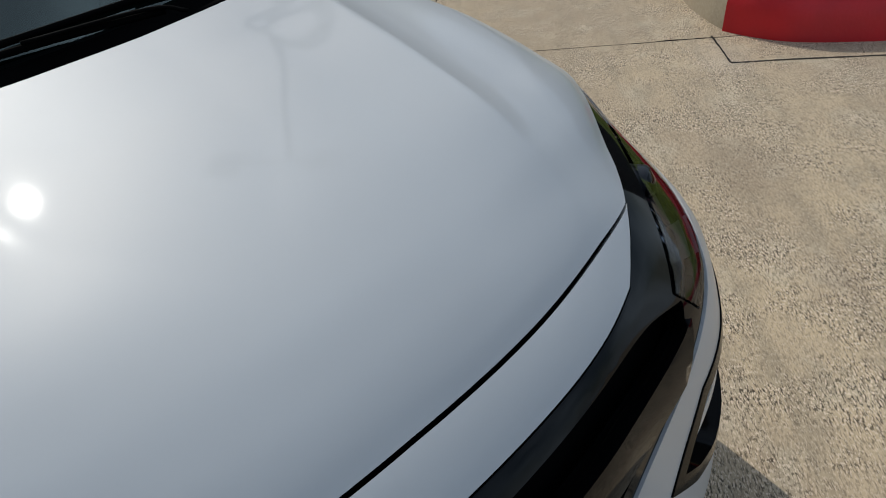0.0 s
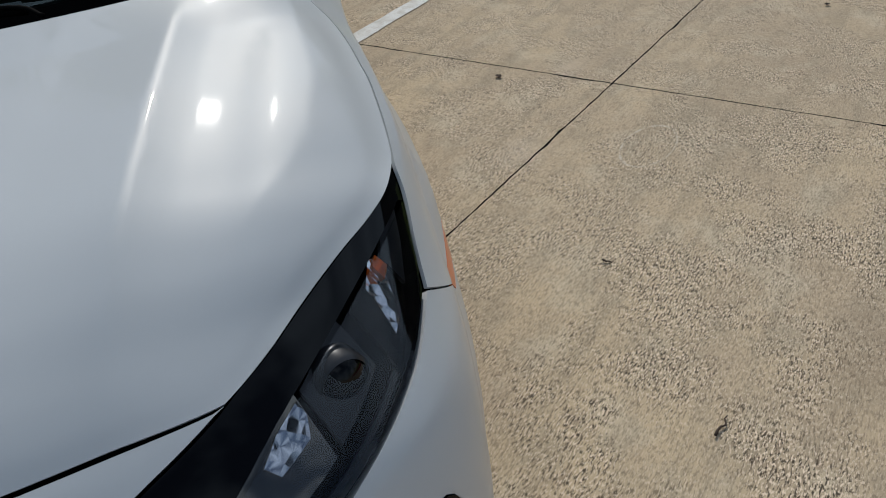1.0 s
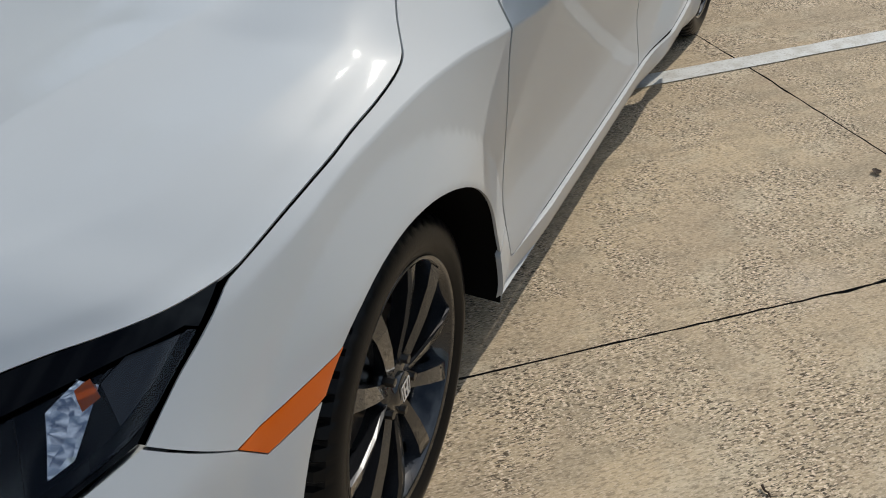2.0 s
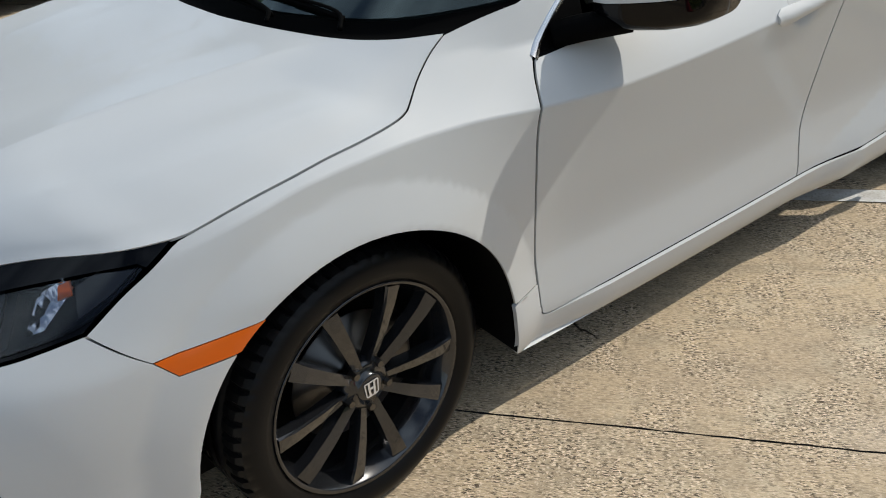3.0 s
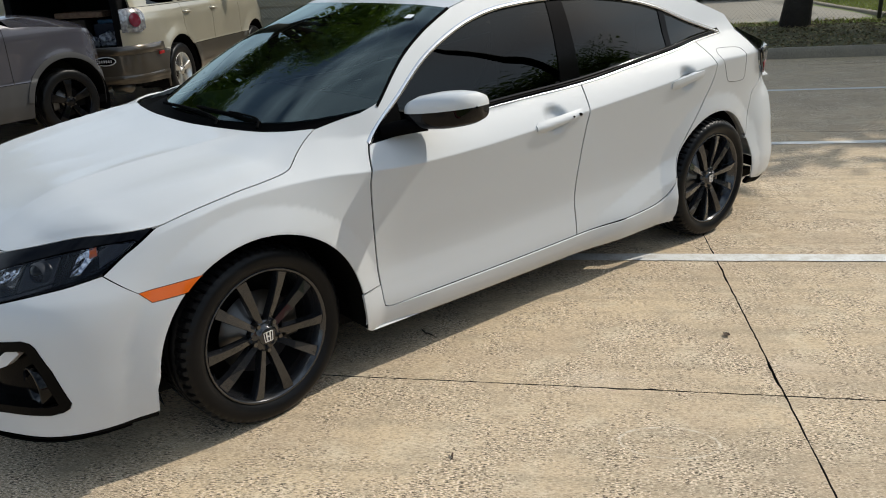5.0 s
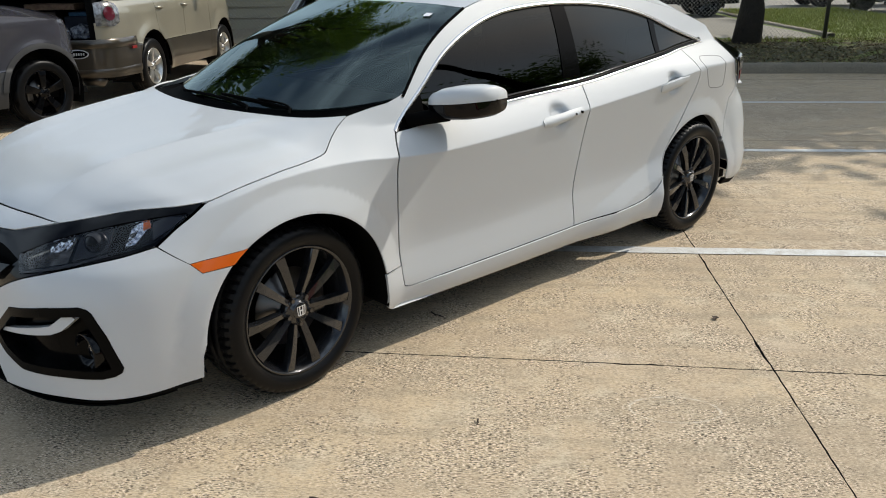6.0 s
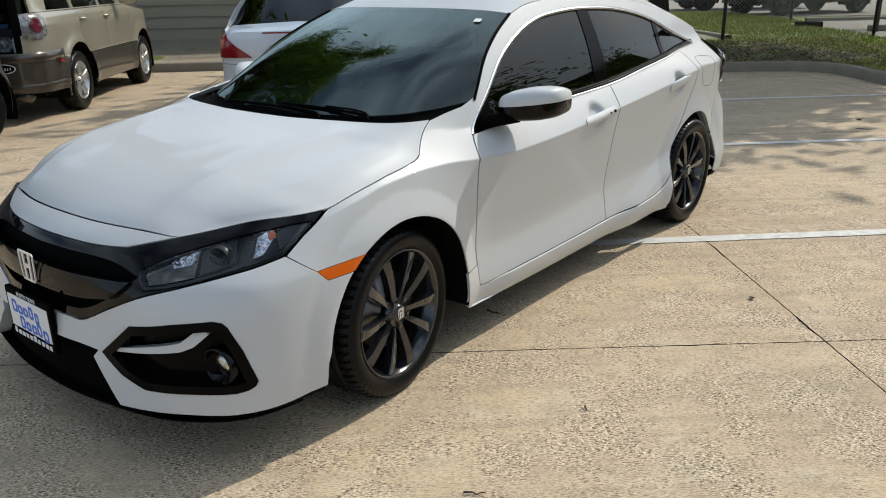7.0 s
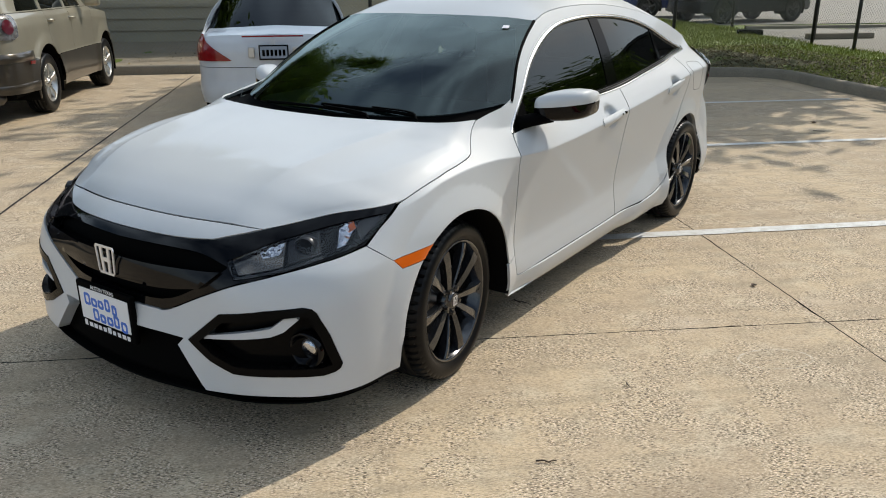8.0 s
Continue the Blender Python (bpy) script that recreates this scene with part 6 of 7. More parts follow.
# ---- kerbs, island and verge ----
def kerb(name, pts, mat, label, inner=1.0, h=0.15, w=0.16, first=None, last=None):
    """A cast kerb along a line; its back lies on the inner side (+1: to the left of the line)."""
    p = np.array(pts, float)
    t = np.gradient(p, axis=0)
    if first is not None:
        t[0] = first
    if last is not None:
        t[-1] = last
    t /= np.linalg.norm(t, axis=1)[:, None]
    n = np.stack([-t[:, 1], t[:, 0]], 1) * inner
    rows = []
    for off, z in ((0.0, -0.10), (0.0, 0.0), (0.012, h * 0.55), (0.025, h - 0.02), (0.042, h - 0.005), (0.065, h), (w, h), (w, -0.10)):
        q = p + n * off
        rows.append([lot(a, b, z) for a, b in q])
    return tagged(grid_ob(name, np.array(rows), mat, None, flip=inner > 0), label, "kerb", kind="structure")


kerb_line = np.vstack([[(-10.8, v) for v in np.linspace(-14, -0.2, 20)], spline([(-10.8, 0.2), (-10.3, 1.6), (-9.6, 2.6), (-9.45, 3.6)], 6), [(-9.42, v) for v in np.linspace(4.0, 6.6, 6)], spline([(-9.4, 6.75), (-9.25, 7.25), (-8.8, 7.55), (-8.2, 7.55)], 6), [(u, 7.5) for u in np.linspace(-7.8, 0.6, 14)], spline([(0.9, 7.45), (1.40, 7.2), (1.63, 6.6)], 6), [(1.655, v) for v in np.linspace(6.2, 3.3, 8)]])
kerb("kerb", kerb_line, M_KERB, "stained grey concrete kerb")
grey_end = spline([(1.66, 3.25), (1.675, 2.95), (1.712, 2.70), (1.762, 2.530), (1.790, 2.496)], 6)
turn_in = (0.14, -0.16)                # the way the line runs where bare and painted kerb meet
kerb("kerb", grey_end, M_PALEKERB, "bare concrete kerb end beside the red kerb", 1.0, 0.196, 0.20, last=turn_in)
red_line = np.vstack([spline([(1.755, 2.515), (1.88, 2.40), (2.05, 2.31), (2.35, 2.26)], 8), [(u, 2.25) for u in np.linspace(2.6, 9, 10)]])
kerb("kerb", red_line, M_REDKERB, "red-painted concrete kerb", 1.0, 0.20, 0.20, first=turn_in)


def crack(pts, width, label):
    """A dirt-filled crack in the paving."""
    p = spline(pts, 8)
    t = np.gradient(p, axis=0)
    n = np.stack([-t[:, 1], t[:, 0]], 1) / np.linalg.norm(t, axis=1)[:, None]
    rnd = random.Random(len(p))
    rows = [[lot(*(q + m * s * width * rnd.uniform(0.5, 1.3)), 0.0025) for q, m in zip(p, n)] for s in (-0.5, 0.5)]
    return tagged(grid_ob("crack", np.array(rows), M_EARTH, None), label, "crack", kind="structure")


crack([(1.694, 2.462), (1.697, 2.30), (1.699, 2.143)], 0.009, "dirt-filled joint of the kerb apron")
crack([(1.699, 2.143), (1.82, 2.138), (1.96, 2.133), (2.4, 2.10)], 0.010, "dirt-filled joint of the kerb apron")
crack([(u, JV - SLAB) for u in np.linspace(-10.5, 3.0, 12)], 0.022, "dark sealant in the construction joint")


def lawn_sheet(name, poly_uv, label, mat=M_GRASS, h=0.11, rise=None, step=0.6):
    pp = dense(np.array(poly_uv, float), step)
    lo, hi = pp.min(axis=0), pp.max(axis=0)
    gx, gy = np.meshgrid(np.arange(lo[0], hi[0], step), np.arange(lo[1], hi[1], step))
    g = np.stack([gx.ravel(), gy.ravel()], 1)
    g = g[inside(pp, g)]
    pts = np.vstack([pp, g])
    v2, _, fc, *_ = delaunay_2d_cdt([Vector(q) for q in pts], [(i, (i + 1) % len(pp)) for i in range(len(pp))], [], 0, 1e-5)
    v2 = np.array([tuple(q) for q in v2])
    ok = inside(pp, np.array([v2[list(q)].mean(axis=0) for q in fc]))
    keep = [q for q, k in zip(fc, ok) if k]
    keep = [q if area2(v2[list(q)]) > 0 else q[::-1] for q in keep]
    v3 = [lot(a, b, h + (rise(a, b) if rise else 0)) for a, b in v2]
    return tagged(mesh_ob(name, v3, keep, mat), label, "lawn", kind="structure")


def verge_rise(u, v):
    d = max(0.0, min(-9.6 - u, 9.0), min(v - 7.7, 9.0)) if v > 1.0 else max(0.0, min(-10.75 - u, 9.0))
    return 0.05 * min(d, 4.0) + 0.02 * noise.noise((u * 1.3, v * 1.3, 0))


VERGE = [(-10.91, -14), (-10.91, 0.2), (-10.4, 1.7), (-9.72, 2.7), (-9.54, 3.6), (-9.52, 6.7), (-9.3, 7.35), (-8.8, 7.66), (0.9, 7.6), (1.4, 7.3), (1.74, 6.6), (1.78, 3.2), (1.88, 2.75), (2.15, 2.45), (9, 2.36), (9, 60), (-60, 60), (-60, -14)]
verge = lawn_sheet("lawn", VERGE, "mown green lawn and leaf-strewn verge behind the kerb", rise=verge_rise, step=0.9)




MULCH = [(-12.3, 2.2), (-9.62, 3.0), (-9.56, 6.8), (-9.32, 7.4), (-8.8, 7.70), (-5.0, 7.66), (-5.0, 8.6), (-9.6, 9.0), (-12.2, 8.0)]


def blades(name, region, count, seed, label, mat, hmin, hmax, width=0.006):
    """Grass blades scattered over a patch of the lawn."""
    rnd = random.Random(seed)
    verts, faces = [], []
    u0, v0, u1, v1 = region
    pp = np.array(VERGE)
    pts = np.array([(rnd.uniform(u0, u1), rnd.uniform(v0, v1)) for _ in range(count)])
    for u, v in pts[inside(pp, pts) & ~((pts[:, 0] < -12.72) & (pts[:, 1] < 7.45)) & ~((pts[:, 1] > 10.5) & (pts[:, 0] > -17.0) & (pts[:, 0] < 1.5)) & ~(inside(np.array(MULCH), pts) & (pts[:, 0] + 0.5 * pts[:, 1] < -5.2))]:
        p = Vector(lot(u, v, 0.108 + verge_rise(u, v)))
        a = rnd.uniform(0, 6.28)
        h = rnd.uniform(hmin, hmax)
        w = Vector((math.cos(a), math.sin(a), 0)) * width * rnd.uniform(0.7, 1.5)
        lean = Vector((rnd.gauss(0, 0.4), rnd.gauss(0, 0.4), 0)) * h
        i = len(verts)
        verts += [p - w, p + w, p + lean + Vector((0, 0, h))]
        faces.append((i, i + 1, i + 2))
    return tagged(mesh_ob(name, verts, faces, mat, None, False), label, "grass", kind="stuff")


def litter(name, region, count, seed, label, mats):
    rnd = random.Random(seed)
    verts, faces = [], []
    u0, v0, u1, v1 = region
    pts = np.array([(rnd.uniform(u0, u1), rnd.uniform(v0, v1)) for _ in range(count)])
    for u, v in pts[inside(np.array(VERGE), pts)]:
        p = Vector(lot(u, v, 0.125 + verge_rise(u, v) + rnd.uniform(0, 0.03)))
        n = Vector((rnd.gauss(0, 0.5), rnd.gauss(0, 0.5), 1)).normalized()
        t = n.orthogonal().normalized()
        t.rotate(Matrix.Rotation(rnd.uniform(0, 6.28), 3, n))
        b = n.cross(t)
        s = rnd.uniform(0.014, 0.034)
        i = len(verts)
        verts += [p - t * s, p + b * s * 0.45, p + t * s, p - b * s * 0.45]
        faces.append((i, i + 1, i + 2, i + 3))
    return tagged(mesh_ob(name, verts, faces, mats, None, False), label, "leaves", kind="stuff")


M_BLADE = material("grass_blade", (0.26, 0.31, 0.04), 0.6)
vary(M_BLADE, 2.0, 0.7, (0.37, 0.36, 0.09))
M_DRYLEAF = material("dry_leaf", (0.10, 0.072, 0.035), 0.8)
vary(M_DRYLEAF, 9.0, 0.9, (0.36, 0.29, 0.14), low=0.45, high=0.62)
blades("grass", (-17.0, 3.0, -4.0, 11.0), 45000, 21, "short green lawn grass", M_BLADE, 0.04, 0.09, 0.009)
blades("grass", (-22.4, 7.2, -17.0, 11.2), 12000, 22, "sunlit green lawn grass beyond the fence", M_BLADE, 0.06, 0.12, 0.02)
blades("grass", (1.6, 2.4, 6.0, 7.0), 9000, 23, "green grass on the kerbed island", M_BLADE, 0.04, 0.08, 0.007)
litter("leaf_litter", (-12.6, 2.5, -9.4, 9.6), 13000, 24, "dry brown leaves strewn along the verge", M_DRYLEAF)
litter("leaf_litter", (-9.4, 7.6, -4.0, 9.8), 9000, 25, "dry brown leaves strewn along the verge", M_DRYLEAF)
litter("leaf_litter", (-12.4, -12.0, -10.8, 0.5), 500, 26, "dry brown leaves at the foot of the fence", M_DRYLEAF)
M_MULCH = vary(bump(material("bare_earth", (0.085, 0.075, 0.035), 0.95), 30, 0.8, 0.02), 4.0, 0.7, (0.075, 0.095, 0.022))
lawn_sheet("verge", MULCH, "bare leaf-strewn earth along the kerb", M_MULCH, 0.117, verge_rise, 0.45)
lawn_sheet("verge", [(-14.6, -19.5), (-10.94, -19.5), (-10.94, 0.1), (-10.5, 1.7), (-14.6, 1.9)], "pale gravelly strip between kerb and fence", vary(vary(material("gravel_strip", (0.36, 0.30, 0.22), 0.95), 40, 0.6, (0.2, 0.17, 0.12)), 3, 0.5, (0.26, 0.2, 0.13)), 0.117, verge_rise, 0.45)
M_PATH = vary(vary(bump(material("pale_concrete", (0.28, 0.255, 0.21), 0.9), 80, 0.4, 0.004), 2.0, 0.5, (0.22, 0.2, 0.165)), 40, 0.4, (0.3, 0.27, 0.22))
lawn_sheet("path", [(-17.5, 11.1), (-13.3, 10.5), (2.0, 10.5), (2.0, 60), (-17.0, 60)], "pale concrete yard beyond the fence", M_PATH, 0.118, verge_rise, 0.8)
lawn_sheet("path", [(-12.75, 2.4), (-12.7, 7.3), (-22.4, 7.1), (-22.4, 2.4)], "pale concrete drive behind the fence", M_PATH, 0.118, verge_rise, 0.8)
road = lawn_sheet("road", [(-22.4, -20), (-22.4, 11.2), (-19.4, 11.4), (-19.2, 60), (-48, 60), (-48, -20)], "pale concrete street beyond the lawn", M_PATH, 0.125, verge_rise, 1.6)
kerb("kerb", [(u, 7.38) for u in np.linspace(-12.8, -22.3, 14)], M_KERB, "grey kerb between drive and lawn", -1.0, 0.36)
kerb("kerb", [(-17.6 + 0.04 * k, 11.6 + k) for k in np.linspace(0, 20, 14)], M_KERB, "grey kerb at the far end of the yard", 1.0, 0.40)
# ---- chain-link fences ----
M_GALV = vary(material("galvanised_steel", (0.34, 0.34, 0.32), 0.5, 0.5), 20, 0.4)
M_POST = vary(material("dark_fence_post", (0.06, 0.058, 0.05), 0.6, 0.4), 12, 0.5)


def chain_fence(path, height, label, pitch=0.075, post_step=3.0, wire=0.0022):
    ob = thing("chain_link_fence", label, "fence")
    verts, faces = [], []
    tot = 0.0
    for (a, b) in zip(path[:-1], path[1:]):
        a, b = np.array(a), np.array(b)
        ln = float(np.linalg.norm(b - a))
        d = (b - a) / ln
        g0 = lambda q: Vector(lot(q[0], q[1], 0.11 + verge_rise(q[0], q[1])))
        n = int((ln + height) / pitch)
        for sgn in (1, -1):
            for k in range(n):
                s0 = k * pitch - (height if sgn > 0 else 0.0)
                s1 = s0 + height * sgn if sgn > 0 else s0 - height
                # clip to the run
                t0, t1 = s0, s1
                if sgn > 0:
                    za, zb = max(0, -t0), min(height, ln - t0)
                    ends = [(t0 + za, za), (t0 + zb, zb)]
                else:
                    za, zb = max(0.0, t0 - ln), min(height, t0)
                    ends = [(t0 - za, za), (t0 - zb, zb)]
                if zb - za < 0.02:
                    continue
                ps = []
                for s, z in ends:
                    q = a + d * min(max(s, 0), ln)
                    ps.append(g0(q) + Vector((0, 0, z)))
                w = wire
                i0 = len(verts)
                up = Vector((0, 0, 1))
                side = (ps[1] - ps[0]).normalized().cross(Vector((*d, 0)).cross(up)) * w
                nrm = Vector((-d[1] * math.cos(LOT) - d[0] * math.sin(LOT), -d[1] * math.sin(LOT) + d[0] * math.cos(LOT), 0)) * w * sgn
                for p in ps:
                    verts += [p + side, p - side, p + nrm * 1.4]
                faces += [(i0, i0 + 1, i0 + 4, i0 + 3), (i0 + 1, i0 + 2, i0 + 5, i0 + 4), (i0 + 2, i0, i0 + 3, i0 + 5)]
        m = max(1, round(ln / post_step))
        for k in range(m + 1):
            q = a + (b - a) * k / m
            p = g0(q)
            tube("post", [p + Vector((0, 0, -0.15)), p + Vector((0, 0, height + 0.05))], 0.036, M_POST, ob, sides=10)
        tube("top_rail", [g0(a + d * x) + Vector((0, 0, height)) for x in np.linspace(0, ln, 6)], 0.021, M_GALV, ob, sides=8)
    wires = mesh_ob("wire_mesh", verts, faces, M_GALV, ob, False)
    wires["kind"] = "stuff"
    return ob


chain_fence([(-12.6, -12.0), (-12.6, 1.0)], 1.75, "bright galvanised chain-link fence before the boarded wall", 0.085, 6.5, 0.004)
chain_fence([(-12.6, 1.0), (-12.6, 10.4)], 1.75, "grey chain-link fence on dark steel posts", post_step=2.7)
chain_fence([(-12.6, 10.4), (-4.0, 10.4)], 1.75, "grey chain-link fence on dark steel posts beside the lawn", post_step=1.45)
chain_fence([(-21.5, 11.2), (-13.5, 11.0)], 1.75, "grey chain-link fence at the far side of the lawn", post_step=3.5)

# ---- the building with lapped siding ----
M_SIDING = vary(vary(bump(material("grey_green_siding", (0.35, 0.305, 0.195), 0.75), 40, 0.2, 0.003), 1.5, 0.4, (0.29, 0.25, 0.165)), 30, 0.3)
bld = thing("building", "low building clad in grey-green lapped boards", "building")
B_U, B_V0, B_V1, B_H = -14.4, -13.0, 1.6, 3.0
bz0 = 0.11 + verge_rise(B_U, -3) + fall(B_U, -3.0)


def uvbox(u0, v0, z0, u1, v1, z1, bevel=0.0):
    bm = box_bm(u0, v0, z0, u1, v1, z1, bevel)
    bmesh.ops.transform(bm, matrix=Matrix.Rotation(LOT, 4, "Z"), verts=bm.verts[:])
    return bm


part("wall_core", uvbox(B_U - 9, B_V0, -0.5, B_U - 0.03, B_V1, B_H), M_SIDING, bld)
bh = 0.235
for k in range(int((B_H - bz0) / bh)):
    z = bz0 + k * bh
    bm = bmesh.new()
    sec = [(B_U - 0.03, z), (B_U + 0.045, z), (B_U + 0.047, z + 0.015), (B_U + 0.006, z + bh - 0.004), (B_U - 0.03, z + bh - 0.004)]
    rows = [[bm.verts.new(Vector((u, v, q))) for u, q in sec] for v in (B_V0, B_V1)]
    for i in range(5):
        bm.faces.new((rows[0][i], rows[0][(i + 1) % 5], rows[1][(i + 1) % 5], rows[1][i]))
    bm.faces.new(rows[0][::-1])
    bm.faces.new(rows[1])
    bmesh.ops.recalc_face_normals(bm, faces=bm.faces[:])
    bmesh.ops.transform(bm, matrix=Matrix.Rotation(LOT, 4, "Z"), verts=bm.verts[:])
    part("board", bm, M_SIDING, bld)
part("roof", uvbox(B_U - 9.3, B_V0 - 0.4, B_H, B_U + 0.5, B_V1 + 0.4, B_H + 0.18, 0.02), M_MATT, bld)

# ---- trees ----
M_BARK = vary(bump(material("dark_bark", (0.034, 0.027, 0.02), 0.95), 25, 1.0, 0.03), 8, 0.6, (0.018, 0.015, 0.012))
M_LEAF = material("leaves", (0.08, 0.135, 0.02), 0.5)
lf = M_LEAF.node_tree
lf_t, lf_m = lf.nodes.new("ShaderNodeBsdfTranslucent"), lf.nodes.new("ShaderNodeMixShader")
lf_t.inputs["Color"].default_value = (0.16, 0.25, 0.02, 1)
lf_m.inputs[0].default_value = 0.4
lf.links.new(lf.nodes["Principled BSDF"].outputs[0], lf_m.inputs[1])
lf.links.new(lf_t.outputs[0], lf_m.inputs[2])
lf.links.new(lf_m.outputs[0], lf.nodes["Material Output"].inputs[0])
vary(M_LEAF, 1.5, 0.7, (0.12, 0.17, 0.03))


def tree(name, u, v, height, spread, seed, leaves=2600, label="broad-leaved tree with a dark trunk", lean=(0, 0), drift=(0, 0), leaf=1.0, puff=1.0):
    rnd = random.Random(seed)
    base = Vector(lot(u, v, 0.05 + (verge_rise(u, v) if v > 1 or u < -11.4 else 0)))
    ob = thing(name, label, "tree", base)
    th = height * 0.36
    pts = [Vector((lean[0] * k + rnd.uniform(-0.05, 0.05), lean[1] * k + rnd.uniform(-0.05, 0.05), th * k)) for k in np.linspace(0, 1, 6)]
    pts[0] = Vector((0, 0, -0.2))
    r0 = height * 0.024
    tube("trunk", pts, [r0 * 1.35, r0 * 1.05, r0 * 0.95, r0 * 0.9, r0 * 0.85, r0 * 0.8], M_BARK, ob, sides=12)
    tips = []
    for k in range(9):
        a = 2 * math.pi * k / 9 + rnd.uniform(-0.3, 0.3)
        reach = spread * rnd.uniform(0.55, 0.95)
        top = pts[-1] + Vector((math.cos(a) * reach + drift[0], math.sin(a) * reach + drift[1], (height - th) * rnd.uniform(0.25, 0.85)))
        mid = pts[-1].lerp(top, 0.5) + Vector((0, 0, 0.3))
        tube("limb", [pts[-1] - Vector((0, 0, 0.3)), mid, top], [r0 * 0.5, r0 * 0.3, r0 * 0.08], M_BARK, ob, sides=7)
        tips += [mid, top, mid.lerp(top, 0.5), top + Vector((rnd.uniform(-1, 1), rnd.uniform(-1, 1), rnd.uniform(0, 0.8))) * spread * 0.25]
    tips += [pts[-1] + Vector((rnd.uniform(-0.4, 0.4) * spread + drift[0], rnd.uniform(-0.4, 0.4) * spread + drift[1], (height - th) * rnd.uniform(0.5, 0.95))) for _ in range(10)]
    verts, faces = [], []
    per = leaves // len(tips)
    for c in tips:
        rad = spread * rnd.uniform(0.22, 0.42) * puff
        for _ in range(per):
            d = Vector((rnd.gauss(0, 1), rnd.gauss(0, 1), rnd.gauss(0, 0.8)))
            p = c + d * rad * 0.55
            n = Vector((rnd.gauss(0, 1), rnd.gauss(0, 1), rnd.gauss(0.6, 1))).normalized()
            t = n.orthogonal().normalized()
            t.rotate(Matrix.Rotation(rnd.uniform(0, 6.28), 3, n))
            b = n.cross(t)
            s = rnd.uniform(0.08, 0.17) * (1 + height * 0.03) * leaf
            i = len(verts)
            verts += [p - t * s, p + b * s * 0.42 - t * s * 0.1, p + t * s, p - b * s * 0.42 - t * s * 0.1]
            faces.append((i, i + 1, i + 2, i + 3))
    cr = mesh_ob("crown", verts, faces, M_LEAF, ob, False)
    cr["kind"] = "stuff"
    return ob


tree("tree", -12.15, 5.7, 8.8, 2.7, 3, 70000, "broad-leaved shade tree with a thick dark trunk", lean=(-0.08, 0.2), drift=(-1.9, 2.4), leaf=1.3, puff=1.6)
tree("tree", -6.2, 15.5, 5.0, 2.3, 5, 9000, "low broad-leaved tree before a dark building", leaf=0.6)
tree("tree", -1.6, 14.6, 6.6, 2.7, 6, 20000, "broad-leaved tree on the lawn before a dark building", leaf=0.55)
tree("tree", -13.1, -6.0, 15.0, 3.4, 8, 34000, "tall broad-leaved tree beside the building", leaf=0.6)
tree("tree", -9.6, -11.5, 9.5, 3.4, 11, 8000, "broad-leaved tree behind the parked cars")

# ---- lamp post ----
lp = Vector(lot(-1.2, 8.2, 0.1))
post = thing("street_lamp", "grey steel car park lamp with twin heads", "street lamp", lp, -47.5)
tube("pole", [(0, 0, -0.3), (0, 0, 4.5), (0, 0, 8.9)], [0.085, 0.075, 0.065], M_MATT, post, sides=14)
for k in (1, -1):
    part("lamp_head", box_bm(-0.36, k * 0.72 - 0.30, 8.82, 0.36, k * 0.72 + 0.30, 8.96, 0.03), M_MATT, post)
    tube("arm", [(0, 0, 8.88), (0, k * 0.45, 8.89)], 0.035, M_MATT, post)


# ---- beyond the fence ----
M_DARKBLUE = vary(material("dark_blue_paint", (0.008, 0.025, 0.11), 0.3, 0.1, 0.5), 2, 0.2)
M_NAVY = vary(material("charcoal_paint", (0.004, 0.004, 0.005), 0.3, 0.0, 0.05, 0.2), 2, 0.2)
street_spec = suv_spec._replace(paint=M_NAVY, lower=M_NAVY, rim_mat=M_RIM, rim_label="dark alloy rim", belt=1.12, roof=1.85, nose=1.0, tail=-4.0, wb=3.0, doors=(-0.6, -1.65, -2.7), quarter=-3.72, windows=((-0.9, -1.6, -1.6, -1.3), (-1.7, -2.65, -2.6, -1.7), (-2.78, -3.5, -3.3, -2.75)), cpillar=[(-3.7, 1.5), (-3.5, 1.76)], tyre=0.39, rim=0.25, hub=0.40, arch=0.46, low=0.34, clad=0.66)
for u, v, turn, paint, lab in ((-20.6, 11.7, 332.0, M_NAVY, "charcoal SUV parked on the far street"), (-20.1, 6.6, 132.0, M_NAVY, "black SUV parked at the end of the drive"), (-24.6, 11.2, 312.0, M_DARKBLUE, "dark blue SUV parked on the far street")):
    p = lot(u, v, 0.125 + verge_rise(u, v))
    vehicle(street_spec._replace(paint=paint, lower=paint), "sport_utility_vehicle", lab, "car", p, turn)
for u, v in ((-13.6, 11.7), (-14.2, 14.2)):
    bm = box_bm(-0.8, -0.08, 0, 0.8, 0.08, 0.13, 0.03)
    ob = tagged(part("wheel_stop", bm, M_KERB, None), "grey concrete wheel stop", "wheel stop", "wheel stops")
    ob.matrix_world = pose(*lot(u, v, 0.118 + verge_rise(u, v)), 0, 0, 42.5 + 88)
vb = tagged(part("valve_box", box_bm(-0.30, -0.15, 0, 0.30, 0.15, 0.13, 0.015), M_MATT, None), "black utility box lid in the grass", "utility box")
vb.matrix_world = pose(*lot(-15.6, 10.6, 0.10 + verge_rise(-15.6, 10.6)), 0, 0, 110)
dark_b = thing("building", "dark flat-roofed building beside the car park", "building")
M_BRICKD = vary(vary(bump(material("brown_render", (0.045, 0.04, 0.036), 0.85), 30, 0.3, 0.005), 1.0, 0.4, (0.035, 0.032, 0.03)), 14, 0.3)
part("wall", uvbox(-19, 24, -0.5, 22, 34, 7.4), M_BRICKD, dark_b)
part("roof", uvbox(-19.3, 23.7, 7.4, 22.3, 34.3, 7.7, 0.03), M_BRICKD, dark_b)
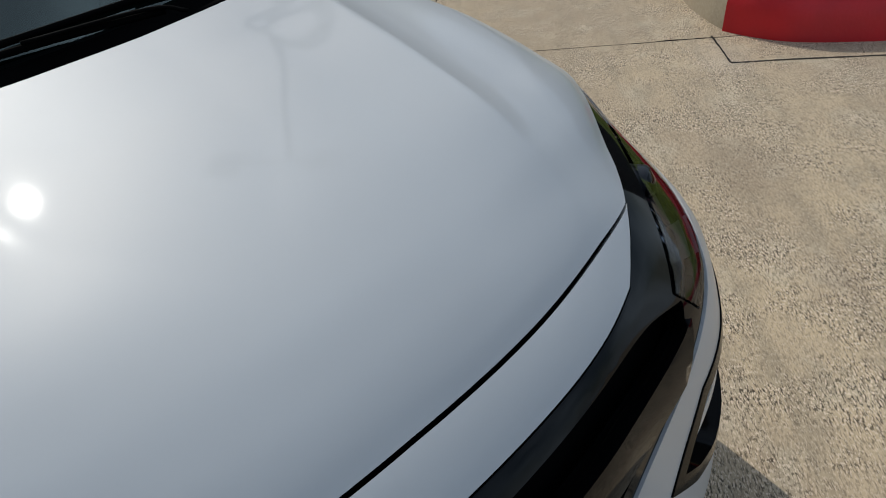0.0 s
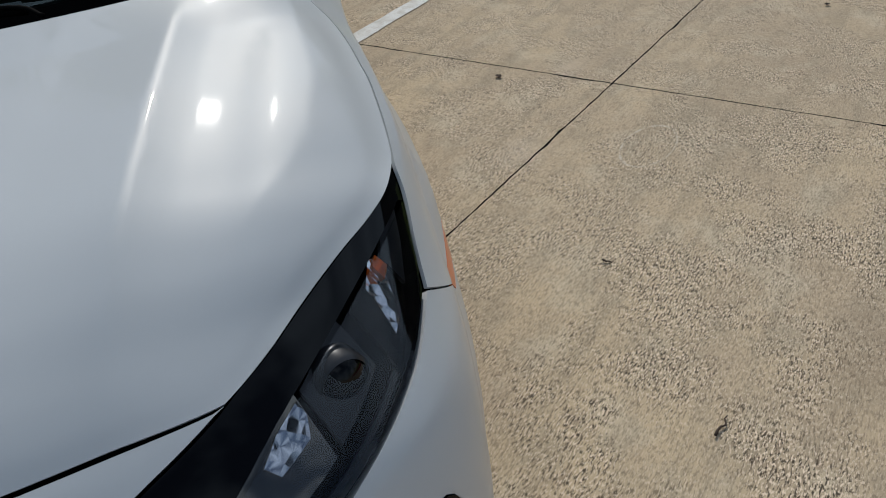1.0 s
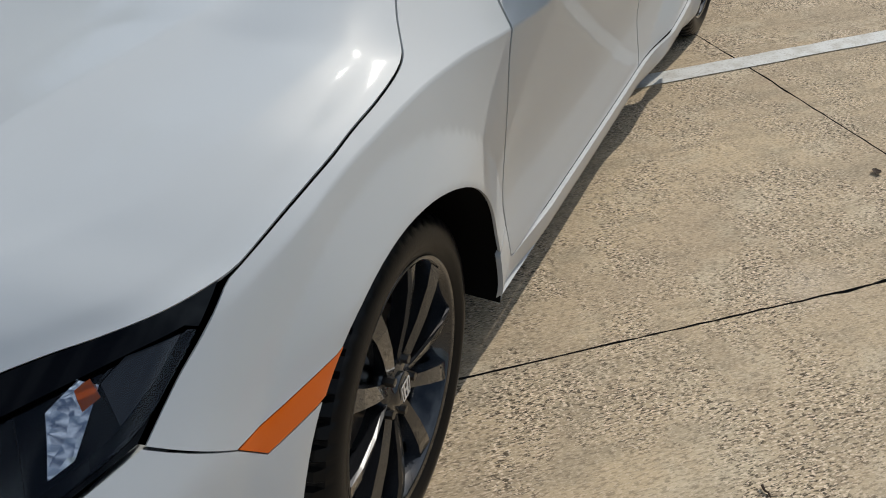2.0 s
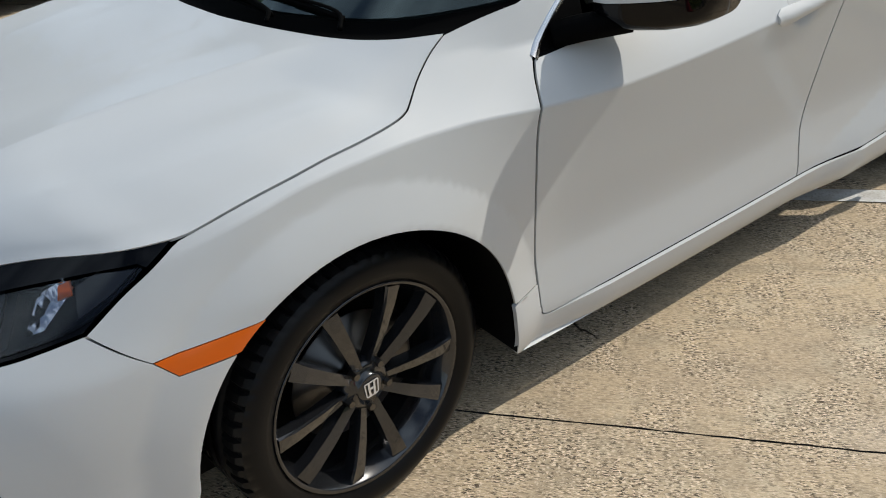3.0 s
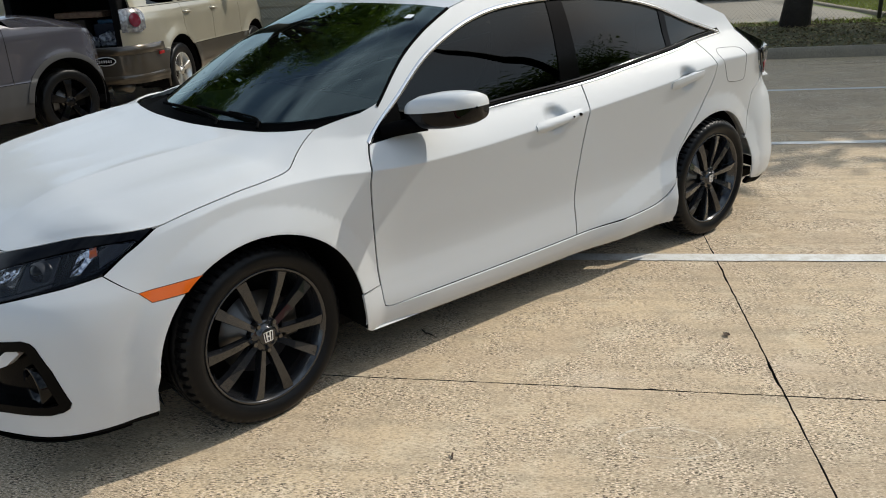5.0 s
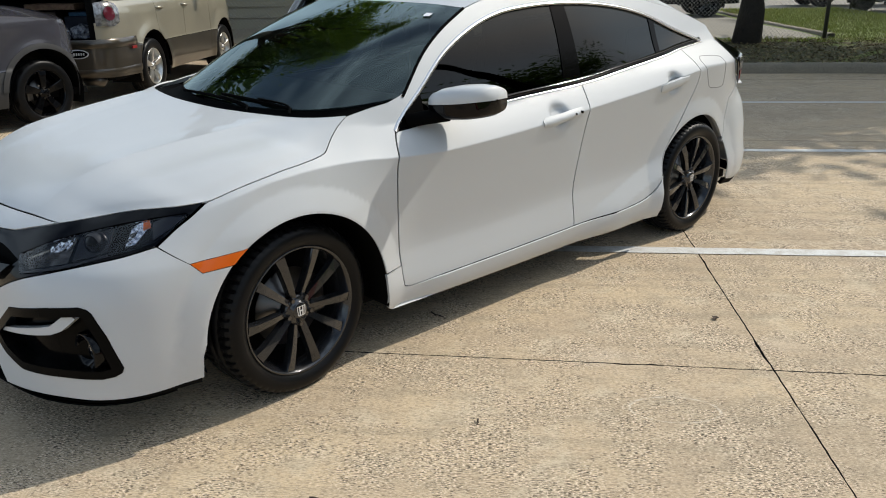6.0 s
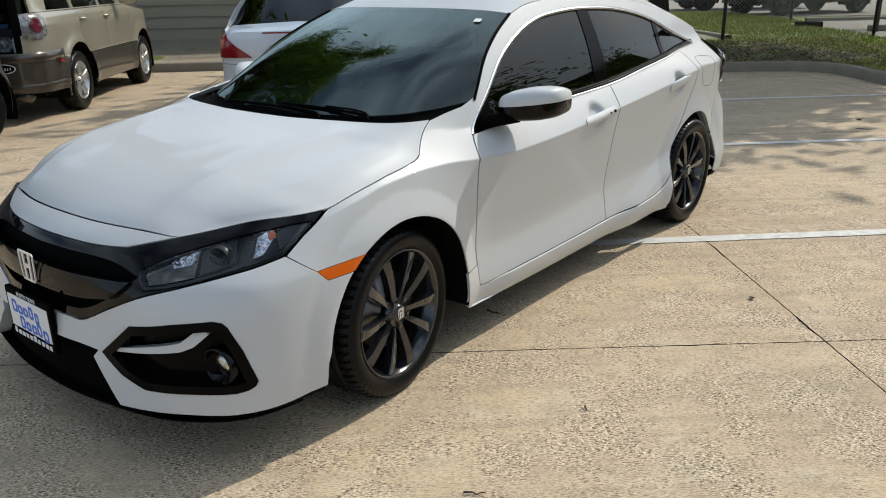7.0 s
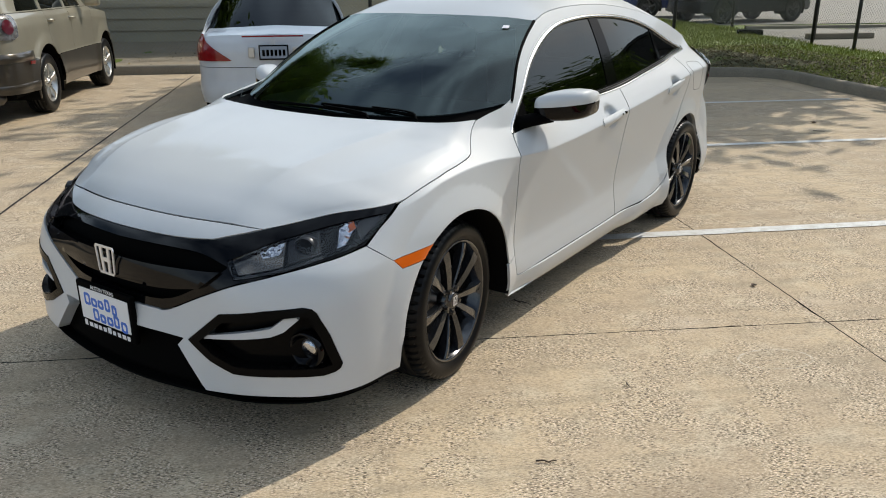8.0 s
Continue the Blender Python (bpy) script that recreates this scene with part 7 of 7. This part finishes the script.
far_b = thing("building", "pale low building across the far street", "building")
part("wall", uvbox(-62, 2, -0.5, -52, 40, 4.5), M_PATH, far_b)
part("roof", uvbox(-62.5, 1.5, 4.5, -51.5, 40.5, 4.8, 0.05), M_MATT, far_b)
for k in range(8):
    part("window", uvbox(-52.02, 5 + k * 4.2, 0.9, -51.96, 7.4 + k * 4.2, 2.9), M_BLACK, far_b)


# ---- litter on the paving ----
def dead_leaf(u, v, size, turn, seed):
    """A curled dry leaf with a midrib fold."""
    rnd = random.Random(seed)
    bm = bmesh.new()
    rows = []
    for k in range(6):
        t = k / 5
        w = size * 0.42 * math.sin(math.pi * min(max(t, 0.04), 0.97)) ** 0.8
        x = size * (t - 0.5)
        z = 0.004 + size * 0.12 * (2 * t - 1) ** 2
        rows.append([bm.verts.new((x, s * w, z + abs(s) * w * rnd.uniform(0.3, 0.7))) for s in (-1, -0.5, 0, 0.5, 1)])
    for a, c in zip(rows[:-1], rows[1:]):
        for k in range(4):
            bm.faces.new((a[k], a[k + 1], c[k + 1], c[k]))
    ob = tagged(part("dry_leaf", bm, M_LITTER, None), "curled dark brown dry leaf on the concrete", "leaf", "litter on the paving")
    ob.matrix_world = pose(*lot(u, v), 0, 0, turn)
    return ob


def twig(u, v, size, turn, seed):
    rnd = random.Random(seed)
    pts = [(size * (k / 5 - 0.5), rnd.uniform(-0.08, 0.08) * size, 0.004 + rnd.uniform(0, 0.004)) for k in range(6)]
    ob = tagged(tube("twig", pts, np.linspace(0.0035, 0.0015, 6), M_LITTER, None, sides=6), "short dark twig on the concrete", "twig", "litter on the paving")
    ob.matrix_world = pose(*lot(u, v), 0, 0, turn)
    return ob


M_LITTER = vary(material("dead_leaf_brown", (0.055, 0.032, 0.018), 0.8), 60, 0.6)
dead_leaf(-0.119, 2.328, 0.035, 20, 1)
dead_leaf(-4.725, 5.55, 0.07, 70, 2)
dead_leaf(-5.3, 3.1, 0.06, 10, 3)
dead_leaf(0.95, 3.6, 0.03, 130, 4)
twig(1.257, 0.845, 0.07, 125, 5)
twig(-0.085, 1.078, 0.085, 95, 6)
twig(-4.243, 5.313, 0.12, 100, 7)
twig(0.8, 1.3, 0.03, 40, 8)
